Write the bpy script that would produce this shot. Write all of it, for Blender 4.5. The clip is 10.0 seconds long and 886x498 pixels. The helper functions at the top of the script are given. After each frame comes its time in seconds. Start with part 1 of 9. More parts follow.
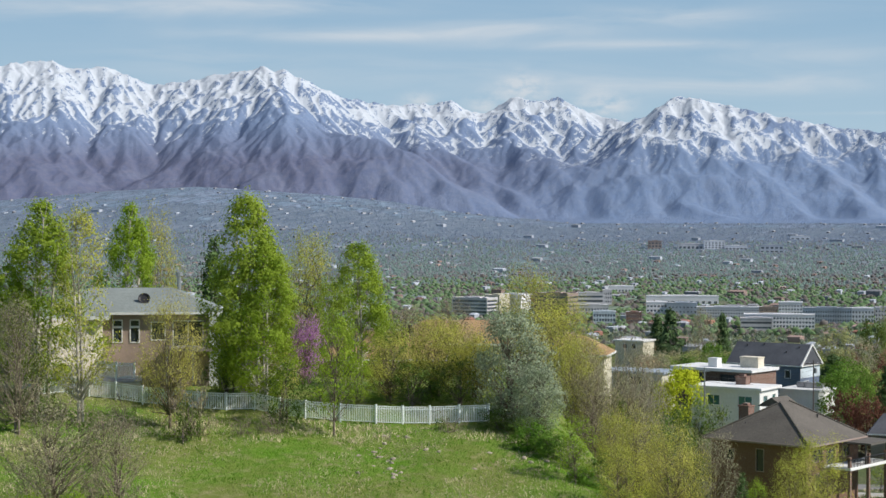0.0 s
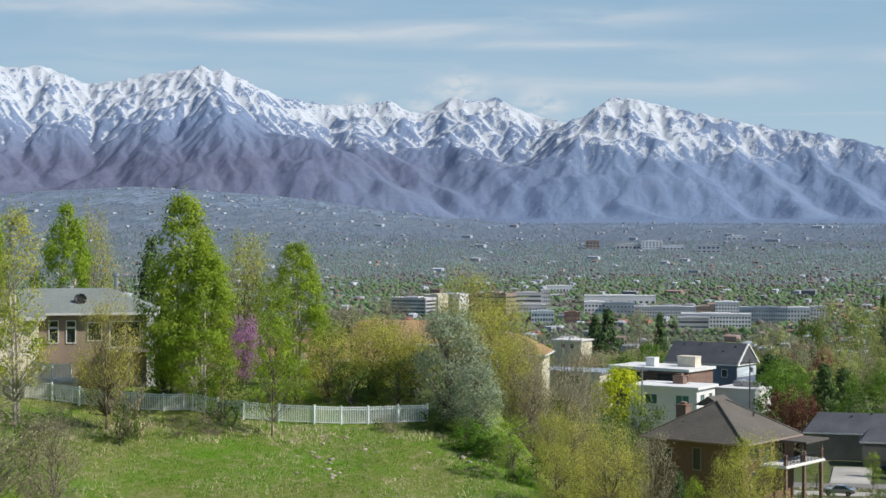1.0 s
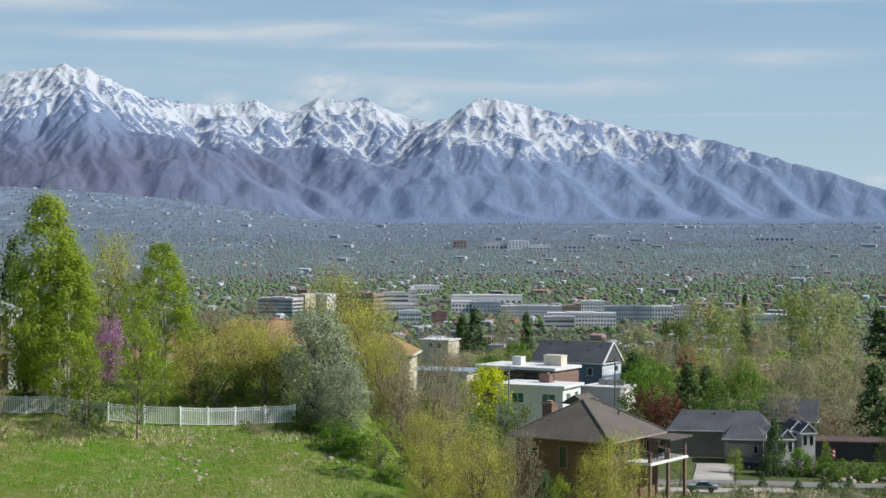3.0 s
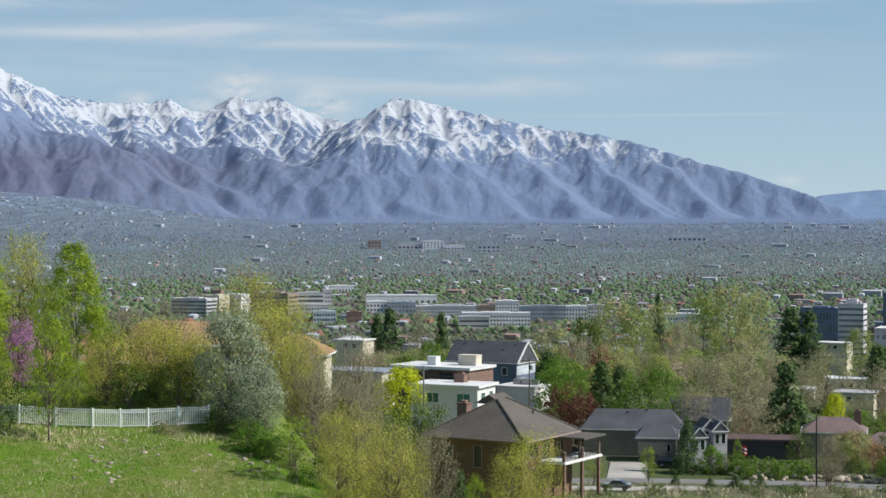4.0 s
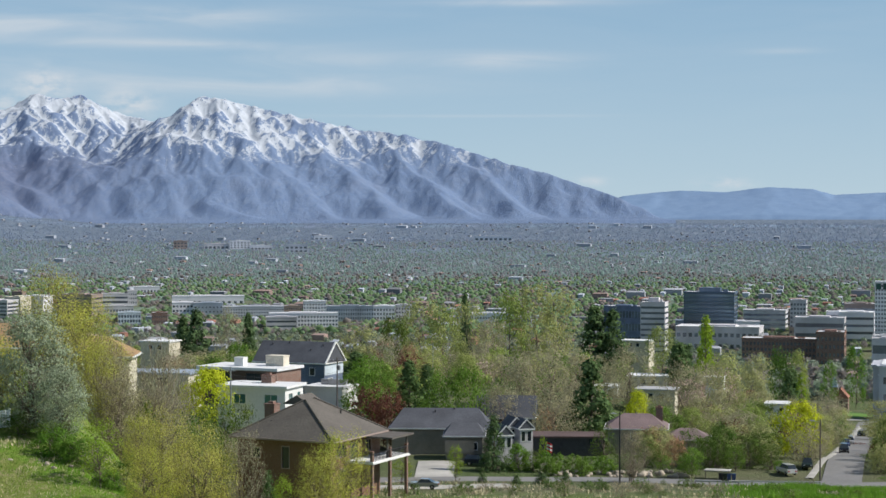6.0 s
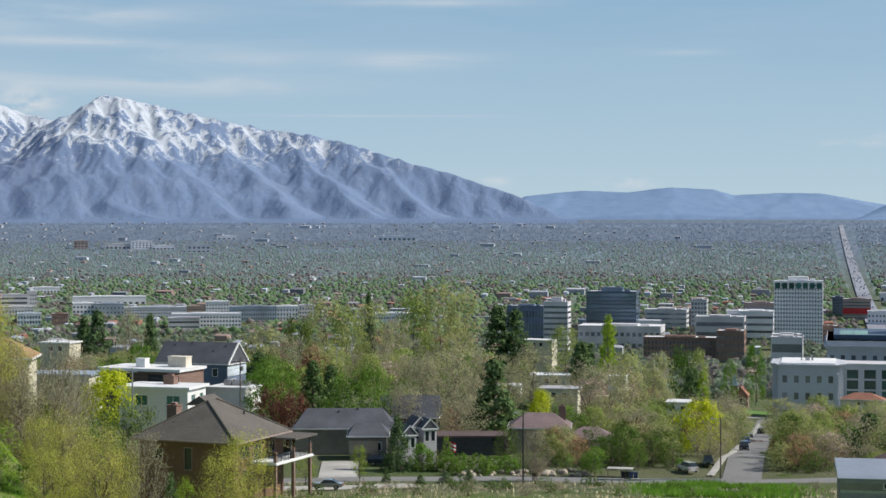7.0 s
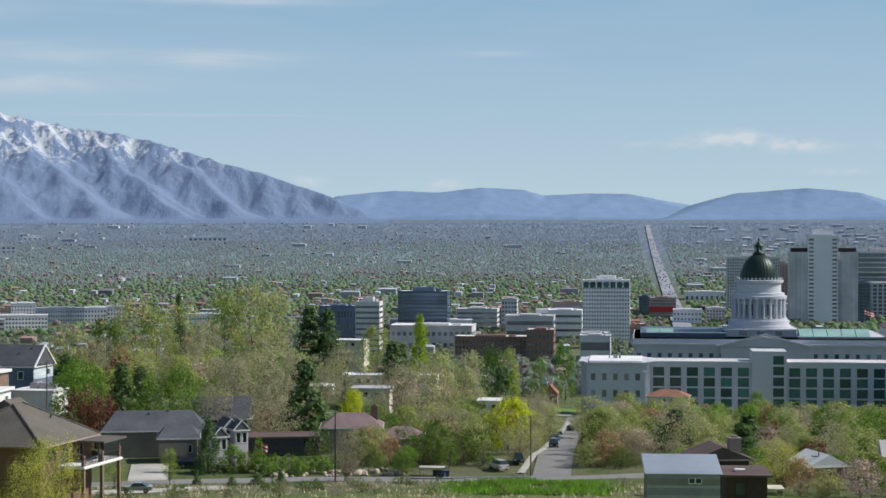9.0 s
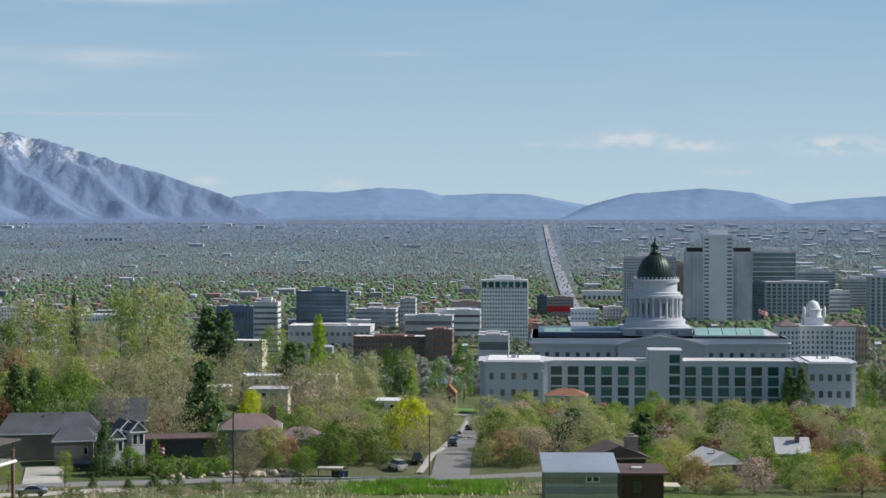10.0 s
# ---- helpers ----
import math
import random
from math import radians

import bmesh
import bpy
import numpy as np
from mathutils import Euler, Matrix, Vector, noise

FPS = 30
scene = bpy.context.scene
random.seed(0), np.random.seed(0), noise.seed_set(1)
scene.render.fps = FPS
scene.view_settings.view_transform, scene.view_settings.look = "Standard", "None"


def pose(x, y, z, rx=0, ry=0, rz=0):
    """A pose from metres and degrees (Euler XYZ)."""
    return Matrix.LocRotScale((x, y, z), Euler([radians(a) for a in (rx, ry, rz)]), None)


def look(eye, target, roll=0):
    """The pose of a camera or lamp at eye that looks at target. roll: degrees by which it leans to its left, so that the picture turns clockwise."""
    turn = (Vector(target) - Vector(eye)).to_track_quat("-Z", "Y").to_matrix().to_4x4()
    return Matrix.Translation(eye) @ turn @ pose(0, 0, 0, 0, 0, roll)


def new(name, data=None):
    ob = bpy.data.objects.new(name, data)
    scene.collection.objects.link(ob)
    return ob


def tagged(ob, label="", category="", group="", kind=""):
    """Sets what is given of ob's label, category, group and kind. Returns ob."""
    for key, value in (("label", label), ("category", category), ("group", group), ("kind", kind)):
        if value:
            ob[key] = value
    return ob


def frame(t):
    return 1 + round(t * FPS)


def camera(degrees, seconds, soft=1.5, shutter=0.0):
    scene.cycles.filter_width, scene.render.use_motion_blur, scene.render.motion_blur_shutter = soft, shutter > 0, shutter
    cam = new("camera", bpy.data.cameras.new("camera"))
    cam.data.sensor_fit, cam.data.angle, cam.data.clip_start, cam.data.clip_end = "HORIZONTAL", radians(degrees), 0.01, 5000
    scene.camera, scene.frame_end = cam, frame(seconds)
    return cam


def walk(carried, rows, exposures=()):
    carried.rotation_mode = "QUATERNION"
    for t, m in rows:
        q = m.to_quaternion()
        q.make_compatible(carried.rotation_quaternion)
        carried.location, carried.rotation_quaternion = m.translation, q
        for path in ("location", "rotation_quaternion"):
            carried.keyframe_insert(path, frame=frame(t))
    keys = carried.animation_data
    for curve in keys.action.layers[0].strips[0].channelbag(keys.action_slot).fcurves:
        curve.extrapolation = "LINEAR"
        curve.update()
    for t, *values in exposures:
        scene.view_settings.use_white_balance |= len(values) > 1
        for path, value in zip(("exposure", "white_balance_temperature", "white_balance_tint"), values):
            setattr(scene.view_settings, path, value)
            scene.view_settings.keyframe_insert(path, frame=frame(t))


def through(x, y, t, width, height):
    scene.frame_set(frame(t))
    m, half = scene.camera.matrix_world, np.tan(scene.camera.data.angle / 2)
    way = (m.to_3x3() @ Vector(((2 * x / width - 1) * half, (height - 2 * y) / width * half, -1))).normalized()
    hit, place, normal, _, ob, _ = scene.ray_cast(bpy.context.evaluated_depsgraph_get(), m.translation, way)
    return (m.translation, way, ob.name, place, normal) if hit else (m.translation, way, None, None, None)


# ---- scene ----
# +y is south down the long avenue, +x is west, the eye stands at z = 100
EYE = 100.0
TILT = -0.869
cam = camera(28.25, 10.0, soft=1.55)
PAN = [(0.0, -31.2), (0.5, -30.22), (1.0, -29.2), (1.5, -28.22), (2.0, -27.22), (2.5, -26.12), (2.7, -25.64),
       (3.8, -22.69), (4.0, -22.11), (4.5, -20.66), (5.0, -19.07), (5.5, -17.47), (5.7, -16.82), (6.8, -13.34),
       (7.0, -12.72), (7.5, -11.22), (8.0, -9.78), (8.5, -8.22), (9.0, -6.6), (9.5, -4.99), (10.0, -3.3)]
walk(cam, [(t, pose(0, 0, EYE, 90 + TILT, 0, -a)) for t, a in PAN])

# ---- light: a high afternoon sun in the south-west and a blue sky with thin cloud ----
SUN_AZ, SUN_EL = 78.0, 41.0
scene.view_settings.exposure = 0.0


def node(nt, kind, links=()):
    nd = nt.nodes.new(kind)
    if kind == "ShaderNodeMix":
        nd.data_type = "RGBA"
    for sock, src in links:
        if isinstance(src, bpy.types.NodeSocket):
            nt.links.new(src, nd.inputs[sock])
        else:
            nd.inputs[sock].default_value = src
    return nd


def calc(nt, op, a, b=0.0, c=0.0):
    nd = nt.nodes.new("ShaderNodeMath")
    nd.operation = op
    for i, src in enumerate((a, b, c)):
        if isinstance(src, bpy.types.NodeSocket):
            nt.links.new(src, nd.inputs[i])
        else:
            nd.inputs[i].default_value = src
    return nd.outputs[0]


def build_world():
    w = bpy.data.worlds.new("sky")
    scene.world = w
    w.use_nodes = True
    nt = w.node_tree
    nt.nodes.clear()
    sky = nt.nodes.new("ShaderNodeTexSky")
    sky.sky_type, sky.sun_disc = "NISHITA", False
    sky.sun_elevation, sky.sun_rotation = radians(SUN_EL), radians(SUN_AZ)
    sky.altitude, sky.air_density, sky.dust_density, sky.ozone_density = 1400, 1.0, 0.3, 2.0
    tc = node(nt, "ShaderNodeTexCoord")
    sep = node(nt, "ShaderNodeSeparateXYZ", [(0, tc.outputs["Generated"])])
    az = calc(nt, "MULTIPLY", calc(nt, "ARCTAN2", sep.outputs[0], sep.outputs[1]), 57.2958)
    el = calc(nt, "MULTIPLY", calc(nt, "ARCSINE", sep.outputs[2]), 57.2958)
    # streaky cirrus: strongly drawn out sideways
    flat = node(nt, "ShaderNodeCombineXYZ", [(0, calc(nt, "MULTIPLY", az, 0.16)), (1, calc(nt, "MULTIPLY", el, 1.1)), (2, 0.0)])
    n1 = node(nt, "ShaderNodeTexNoise", [("Vector", flat.outputs[0]), ("Scale", 1.0), ("Detail", 7.0), ("Roughness", 0.55), ("Distortion", 0.7)])
    puff = node(nt, "ShaderNodeCombineXYZ", [(0, calc(nt, "MULTIPLY", az, 0.9)), (1, calc(nt, "MULTIPLY", el, 1.8)), (2, 3.0)])
    n2 = node(nt, "ShaderNodeTexNoise", [("Vector", puff.outputs[0]), ("Scale", 1.3), ("Detail", 8.0), ("Roughness", 0.6)])

    def bank(a, e, sa, se, amount, total):
        da = calc(nt, "POWER", calc(nt, "ABSOLUTE", calc(nt, "DIVIDE", calc(nt, "SUBTRACT", az, a), sa)), 2.0)
        de = calc(nt, "POWER", calc(nt, "ABSOLUTE", calc(nt, "DIVIDE", calc(nt, "SUBTRACT", el, e), se)), 2.0)
        g = calc(nt, "EXPONENT", calc(nt, "MULTIPLY", calc(nt, "ADD", da, de), -1.0))
        return calc(nt, "MULTIPLY_ADD", g, amount, total)

    cirrus, cumulus = 0.0, 0.0
    for a, e, sa, se, amount in CIRRUS:
        cirrus = bank(a, e, sa, se, amount, cirrus)
    for a, e, sa, se, amount in CUMULUS:
        cumulus = bank(a, e, sa, se, amount, cumulus)
    wisps = node(nt, "ShaderNodeMapRange", [(0, n1.outputs[0]), (1, 0.28), (2, 0.74), (3, 0.0), (4, 0.9)]).outputs[0]
    puffs = node(nt, "ShaderNodeMapRange", [(0, n2.outputs[0]), (1, 0.38), (2, 0.62), (3, 0.0), (4, 1.0)]).outputs[0]
    high = node(nt, "ShaderNodeMapRange", [(0, el), (1, 1.5), (2, 9.0), (3, 0.05), (4, 0.5)]).outputs[0]
    veil = calc(nt, "MULTIPLY", wisps, calc(nt, "ADD", calc(nt, "MULTIPLY", high, 0.3), cirrus))
    cover = calc(nt, "MINIMUM", calc(nt, "ADD", veil, calc(nt, "MULTIPLY", puffs, cumulus)), 0.92)
    tint = node(nt, "ShaderNodeMix", [(0, cover), (6, sky.outputs[0]), (7, (*CLOUD, 1))])
    # pale air at the horizon, a clearer blue above it, all the way round
    up = node(nt, "ShaderNodeMapRange", [(0, el), (1, 0.0), (2, 9.0), (3, 0.0), (4, 1.0)]).outputs[0]
    band = node(nt, "ShaderNodeMix", [(0, up), (6, (*AIR, 1)), (7, (*BLUE, 1))]).outputs[2]
    low = node(nt, "ShaderNodeMapRange", [(0, el), (1, 8.0), (2, 40.0), (3, 0.9), (4, 0.0)]).outputs[0]
    air = node(nt, "ShaderNodeMix", [(0, low), (6, sky.outputs[0]), (7, band)])
    nt.links.new(air.outputs[2], tint.inputs[6])
    bg = node(nt, "ShaderNodeBackground", [(0, tint.outputs[2]), (1, SKY)])
    out = node(nt, "ShaderNodeOutputWorld", [(0, bg.outputs[0])])
    sun = new("sun", bpy.data.lights.new("sun", "SUN"))
    sun.data.energy, sun.data.angle, sun.data.color = SUN, radians(0.53), (1.0, 0.95, 0.87)
    a, e = radians(SUN_AZ), radians(SUN_EL)
    sun.matrix_world = look((0, 0, 600), (-math.sin(a) * math.cos(e) * 100, -math.cos(a) * math.cos(e) * 100, 600 - math.sin(e) * 100))


SKY, SUN, CLOUD, AIR, BLUE = 0.085, 4.9, (7.2, 7.9, 8.6), (5.6, 7.35, 8.6), (2.8, 4.95, 7.2)
CIRRUS = [(-33.1, 6.06, 5.2, 0.22, 1.25), (-29.4, 6.32, 2.6, 0.22, 0.9), (-23.6, 6.63, 3.6, 0.4, 0.9), (-37.9, 6.93, 5, 0.3, 0.9), (-39.5, 5.32, 2.4, 0.3, 0.6), (-25.8, 5.72, 4.2, 0.16, 0.9),
          (-32.7, 4.83, 8, 0.5, 0.5), (-44.3, 6.74, 4, 0.35, 0.7), (-20.9, 4.40, 6, 0.35, 0.45), (-14.0, 5.20, 2.2, 0.26, 1.3), (-19.8, 5.29, 3, 0.3, 0.6), (-24.0, 4.46, 6, 0.35, 0.6),
          (-16.0, 3.45, 4.4, 0.05, 0.6), (-13.4, 7.10, 3.4, 0.12, 0.8), (-5.0, 5.45, 1.2, 0.1, 0.4)]
CUMULUS = [(-28.6, 4.32, 0.75, 0.45, 1.2), (-26.0, 3.80, 0.9, 0.4, 1.1), (-32.0, 3.88, 0.6, 0.3, 0.8), (-29.8, 3.74, 0.7, 0.4, 0.8), (2.7, 2.70, 1.1, 0.22, 1.5), (4.7, 2.47, 1, 0.2, 1.2),
           (0.9, 2.49, 1.4, 0.12, 0.7), (9.6, 2.43, 1.6, 0.25, 1.4), (-11.1, 1.32, 0.5, 0.14, 0.8), (-6.7, 1.24, 0.8, 0.2, 0.8), (6.1, 1.61, 1.5, 0.1, 0.5)]
build_world()



# ---- materials ----
def material(name, c1, c2, scale=1.0, rough=0.85, bump=0.3, metal=0.0, blotch=0.25, random=0.0, island=0.0, spec=0.3):
    """Two colours by fine noise, blotches ten times as large, a little relief; random and island vary the value by object and by piece."""
    m = bpy.data.materials.new(name)
    m.use_nodes = True
    nt = m.node_tree
    bsdf = nt.nodes["Principled BSDF"]
    geo = node(nt, "ShaderNodeNewGeometry")
    fine = node(nt, "ShaderNodeTexNoise", [("Vector", geo.outputs["Position"]), ("Scale", scale), ("Detail", 5.0), ("Roughness", 0.65)])
    large = node(nt, "ShaderNodeTexNoise", [("Vector", geo.outputs["Position"]), ("Scale", scale * 0.09), ("Detail", 3.0)])
    mixf = node(nt, "ShaderNodeMapRange", [(0, fine.outputs[0]), (1, 0.3), (2, 0.7)])
    col = node(nt, "ShaderNodeMix", [(0, mixf.outputs[0]), (6, (*c1, 1)), (7, (*c2, 1))]).outputs[2]
    val = node(nt, "ShaderNodeMapRange", [(0, large.outputs[0]), (1, 0.25), (2, 0.75), (3, 1 - blotch), (4, 1 + blotch)]).outputs[0]
    if random:
        info = node(nt, "ShaderNodeObjectInfo")
        val = calc(nt, "MULTIPLY", val, calc(nt, "MULTIPLY_ADD", info.outputs["Random"], 2 * random, 1 - random))
    if island:
        val = calc(nt, "MULTIPLY", val, calc(nt, "MULTIPLY_ADD", geo.outputs["Random Per Island"], 2 * island, 1 - island))
    hsv = node(nt, "ShaderNodeHueSaturation", [("Value", val), ("Color", col)])
    nt.links.new(hsv.outputs[0], bsdf.inputs["Base Color"])
    bsdf.inputs["Roughness"].default_value, bsdf.inputs["Metallic"].default_value = rough, metal
    bsdf.inputs["Specular IOR Level"].default_value = spec
    if bump:
        bp = node(nt, "ShaderNodeBump", [("Height", fine.outputs[0]), ("Strength", bump), ("Distance", 0.5 / scale)])
        nt.links.new(bp.outputs[0], bsdf.inputs["Normal"])
    return m


def leafy(name, c1, c2, c3, through=0.42, spread=0.35, patch_size=0.35):
    """Leaves: colour varies by leaf and by tree; light also shines through them."""
    m = bpy.data.materials.new(name)
    m.use_nodes = True
    nt = m.node_tree
    nt.nodes.clear()
    geo, info = node(nt, "ShaderNodeNewGeometry"), node(nt, "ShaderNodeObjectInfo")
    patch = node(nt, "ShaderNodeTexNoise", [("Vector", geo.outputs["Position"]), ("Scale", patch_size), ("Detail", 3.0)])
    pf = node(nt, "ShaderNodeMapRange", [(0, patch.outputs[0]), (1, 0.35), (2, 0.65)])
    c = node(nt, "ShaderNodeMix", [(0, pf.outputs[0]), (6, (*c1, 1)), (7, (*c2, 1))]).outputs[2]
    c = node(nt, "ShaderNodeMix", [(0, calc(nt, "MULTIPLY", info.outputs["Random"], 0.7)), (6, c), (7, (*c3, 1))]).outputs[2]
    v = calc(nt, "MULTIPLY_ADD", geo.outputs["Random Per Island"], 2 * spread, 1 - spread)
    hsv = node(nt, "ShaderNodeHueSaturation", [("Value", v), ("Color", c)])
    dif = node(nt, "ShaderNodeBsdfDiffuse", [(0, hsv.outputs[0])])
    tra = node(nt, "ShaderNodeBsdfTranslucent", [(0, hsv.outputs[0])])
    mix = node(nt, "ShaderNodeMixShader", [(0, through), (1, dif.outputs[0]), (2, tra.outputs[0])])
    node(nt, "ShaderNodeOutputMaterial", [(0, mix.outputs[0])])
    return m


def bricky(name, c1, c2, mortar, bw=0.24, bh=0.085):
    m = material(name, c1, c2, 3.0, 0.9, 0.2)
    nt = m.node_tree
    geo = node(nt, "ShaderNodeNewGeometry")
    sep = node(nt, "ShaderNodeSeparateXYZ", [(0, geo.outputs["Position"])])
    v = node(nt, "ShaderNodeCombineXYZ", [(0, calc(nt, "ADD", sep.outputs[0], sep.outputs[1])), (1, sep.outputs[2]), (2, 0.0)])
    br = node(nt, "ShaderNodeTexBrick", [("Vector", v.outputs[0]), ("Color1", (*c1, 1)), ("Color2", (*c2, 1)), ("Mortar", (*mortar, 1)), ("Scale", 1.0),
                                         ("Mortar Size", 0.012), ("Brick Width", bw), ("Row Height", bh)])
    nt.links.new(br.outputs[0], nt.nodes["Principled BSDF"].inputs["Base Color"])
    return m


def glassy(name, tint, rough=0.08, random=0.3):
    """Window glass seen from outside: a dark room behind a smooth, mirroring surface."""
    m = material(name, tint, tuple(0.7 * c for c in tint), 0.6, rough, 0.0, random=random, spec=0.6)
    return m


M = {
    "white": material("white_paint", (0.78, 0.78, 0.76), (0.7, 0.7, 0.69), 2.0, 0.6, 0.05, blotch=0.06),
    "white_roof": material("white_membrane_roof", (0.78, 0.78, 0.78), (0.66, 0.66, 0.66), 0.8, 0.7, 0.1, blotch=0.1, random=0.06),
    "white_wall": material("white_concrete", (0.78, 0.77, 0.8), (0.71, 0.7, 0.73), 0.6, 0.85, 0.1, blotch=0.08),
    "cream": material("cream_stucco", (0.62, 0.58, 0.46), (0.55, 0.5, 0.4), 4.0, 0.9, 0.3),
    "pale_stone": material("pale_stone_cladding", (0.78, 0.72, 0.6), (0.58, 0.52, 0.43), 2.6, 0.9, 0.6, blotch=0.15),
    # granite and both concretes hold a lilac-blue tint that imitates city haze
    "granite": material("grey_granite", (0.55, 0.56, 0.61), (0.48, 0.49, 0.54), 0.9, 0.8, 0.15, blotch=0.08),
    "concrete": material("concrete", (0.54, 0.54, 0.56), (0.45, 0.45, 0.47), 1.2, 0.9, 0.2, random=0.12),
    "tan_concrete": material("tan_concrete", (0.6, 0.58, 0.6), (0.52, 0.5, 0.52), 0.6, 0.9, 0.1, random=0.1),
    "brown_panel": material("brown_concrete", (0.36, 0.28, 0.25), (0.29, 0.23, 0.205), 0.6, 0.85, 0.1),
    "brick": bricky("red_brick", (0.23, 0.115, 0.085), (0.17, 0.085, 0.068), (0.3, 0.26, 0.22)),
    "brick_dark": bricky("dark_brick", (0.12, 0.07, 0.055), (0.09, 0.055, 0.045), (0.16, 0.14, 0.12)),
    "brown_wall": bricky("brown_brick", (0.2, 0.1, 0.065), (0.16, 0.08, 0.05), (0.2, 0.15, 0.11)),
    "grey_slate": material("grey_slate_shingles", (0.1, 0.105, 0.12), (0.07, 0.075, 0.09), 3.0, 0.85, 0.3),
    "brown_shingle": material("brown_grey_shingles", (0.15, 0.135, 0.12), (0.105, 0.095, 0.085), 3.5, 0.9, 0.35, blotch=0.15),
    "green_shingle": material("grey_green_shingles", (0.25, 0.28, 0.27), (0.19, 0.215, 0.21), 3.0, 0.9, 0.3, blotch=0.12),
    "tan_shingle": material("tan_shake_shingles", (0.4, 0.26, 0.14), (0.3, 0.19, 0.1), 3.0, 0.9, 0.3),
    "mauve_shingle": material("mauve_brown_shingles", (0.22, 0.16, 0.16), (0.16, 0.12, 0.12), 3.0, 0.9, 0.3),
    "metal_roof": material("grey_metal_roof", (0.42, 0.46, 0.52), (0.36, 0.4, 0.46), 0.7, 0.45, 0.05, metal=0.4),
    "blue_siding": material("slate_blue_siding", (0.15, 0.19, 0.27), (0.12, 0.155, 0.225), 2.5, 0.8, 0.1),
    "pale_siding": material("pale_blue_siding", (0.55, 0.62, 0.68), (0.48, 0.55, 0.6), 2.5, 0.75, 0.1),
    "mocha": material("mocha_stucco", (0.38, 0.29, 0.24), (0.31, 0.24, 0.2), 3.0, 0.9, 0.2),
    "taupe": material("taupe_stucco", (0.27, 0.25, 0.21), (0.23, 0.21, 0.175), 3.0, 0.9, 0.2),
    "dark_wall": material("charcoal_block_wall", (0.07, 0.07, 0.075), (0.05, 0.05, 0.055), 2.0, 0.9, 0.3),
    "grey_board": material("grey_siding_board", (0.27, 0.28, 0.3), (0.22, 0.23, 0.25), 3.0, 0.8, 0.1, random=0.18),
    "dark_wood": material("dark_brown_boards", (0.075, 0.055, 0.045), (0.05, 0.038, 0.03), 3.0, 0.85, 0.2),
    "brown_roof": material("brown_roof_felt", (0.13, 0.09, 0.085), (0.1, 0.07, 0.068), 2.0, 0.9, 0.2),
    "wood": material("weathered_wood", (0.26, 0.2, 0.15), (0.18, 0.14, 0.105), 3.0, 0.9, 0.3, random=0.15),
    "pole": material("weathered_pole_wood", (0.13, 0.11, 0.095), (0.09, 0.075, 0.065), 4.0, 0.9, 0.3),
    "galv": material("galvanised_steel", (0.42, 0.43, 0.45), (0.34, 0.35, 0.37), 3.0, 0.45, 0.05, metal=0.7),
    "dark_metal": material("dark_metal", (0.03, 0.03, 0.035), (0.022, 0.022, 0.025), 3.0, 0.5, 0.05),
    "copper": material("aged_green_copper", (0.03, 0.055, 0.045), (0.02, 0.035, 0.03), 1.2, 0.42, 0.1, metal=0.35),
    "verdigris": material("verdigris_panels", (0.27, 0.43, 0.41), (0.22, 0.37, 0.36), 0.6, 0.6, 0.05),
    "blue_roof": material("blue_grey_metal_roof", (0.1, 0.14, 0.2), (0.08, 0.115, 0.17), 0.5, 0.5, 0.05),
    "glass": glassy("dark_window_glass", (0.04, 0.052, 0.062)),
    # far_glass: pale tint lightens distant windows as haze would, besides the mirroring
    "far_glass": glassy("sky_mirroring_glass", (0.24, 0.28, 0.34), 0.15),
    "green_glass": glassy("green_window_glass", (0.05, 0.15, 0.14), random=0.5),
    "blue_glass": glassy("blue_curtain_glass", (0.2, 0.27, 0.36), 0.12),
    "asphalt": material("worn_asphalt", (0.24, 0.235, 0.23), (0.19, 0.187, 0.185), 1.5, 0.92, 0.2, blotch=0.12),
    "pavement": material("pale_concrete_slab", (0.46, 0.44, 0.41), (0.38, 0.37, 0.34), 1.5, 0.9, 0.1),
    "boulder": material("tan_boulder", (0.44, 0.38, 0.31), (0.32, 0.27, 0.22), 2.0, 0.95, 0.6, random=0.2),
    "bark": material("grey_brown_bark", (0.2, 0.165, 0.13), (0.13, 0.105, 0.085), 4.0, 0.95, 0.5),
    "birch": material("pale_aspen_bark", (0.52, 0.48, 0.41), (0.35, 0.32, 0.27), 3.0, 0.9, 0.3),
    "budwood": material("budding_branch_bark", (0.22, 0.18, 0.11), (0.15, 0.125, 0.08), 3.0, 0.95, 0.0, island=0.2),
    "twig": material("brown_bare_twigs", (0.27, 0.22, 0.17), (0.19, 0.155, 0.12), 2.0, 0.95, 0.0, island=0.25),
    "dry": material("dry_straw_grass", (0.66, 0.58, 0.4), (0.54, 0.46, 0.3), 3.0, 0.95, 0.0, island=0.3),
    "red": material("red_sheet", (0.5, 0.03, 0.035), (0.4, 0.025, 0.03), 2.0, 0.6, 0.05),
    "red_tile": material("red_tile_roof", (0.33, 0.16, 0.11), (0.26, 0.12, 0.085), 2.0, 0.85, 0.2),
}
for key in ("far_glass", "blue_glass"):
    M[key].node_tree.nodes["Principled BSDF"].inputs["Metallic"].default_value = 0.6
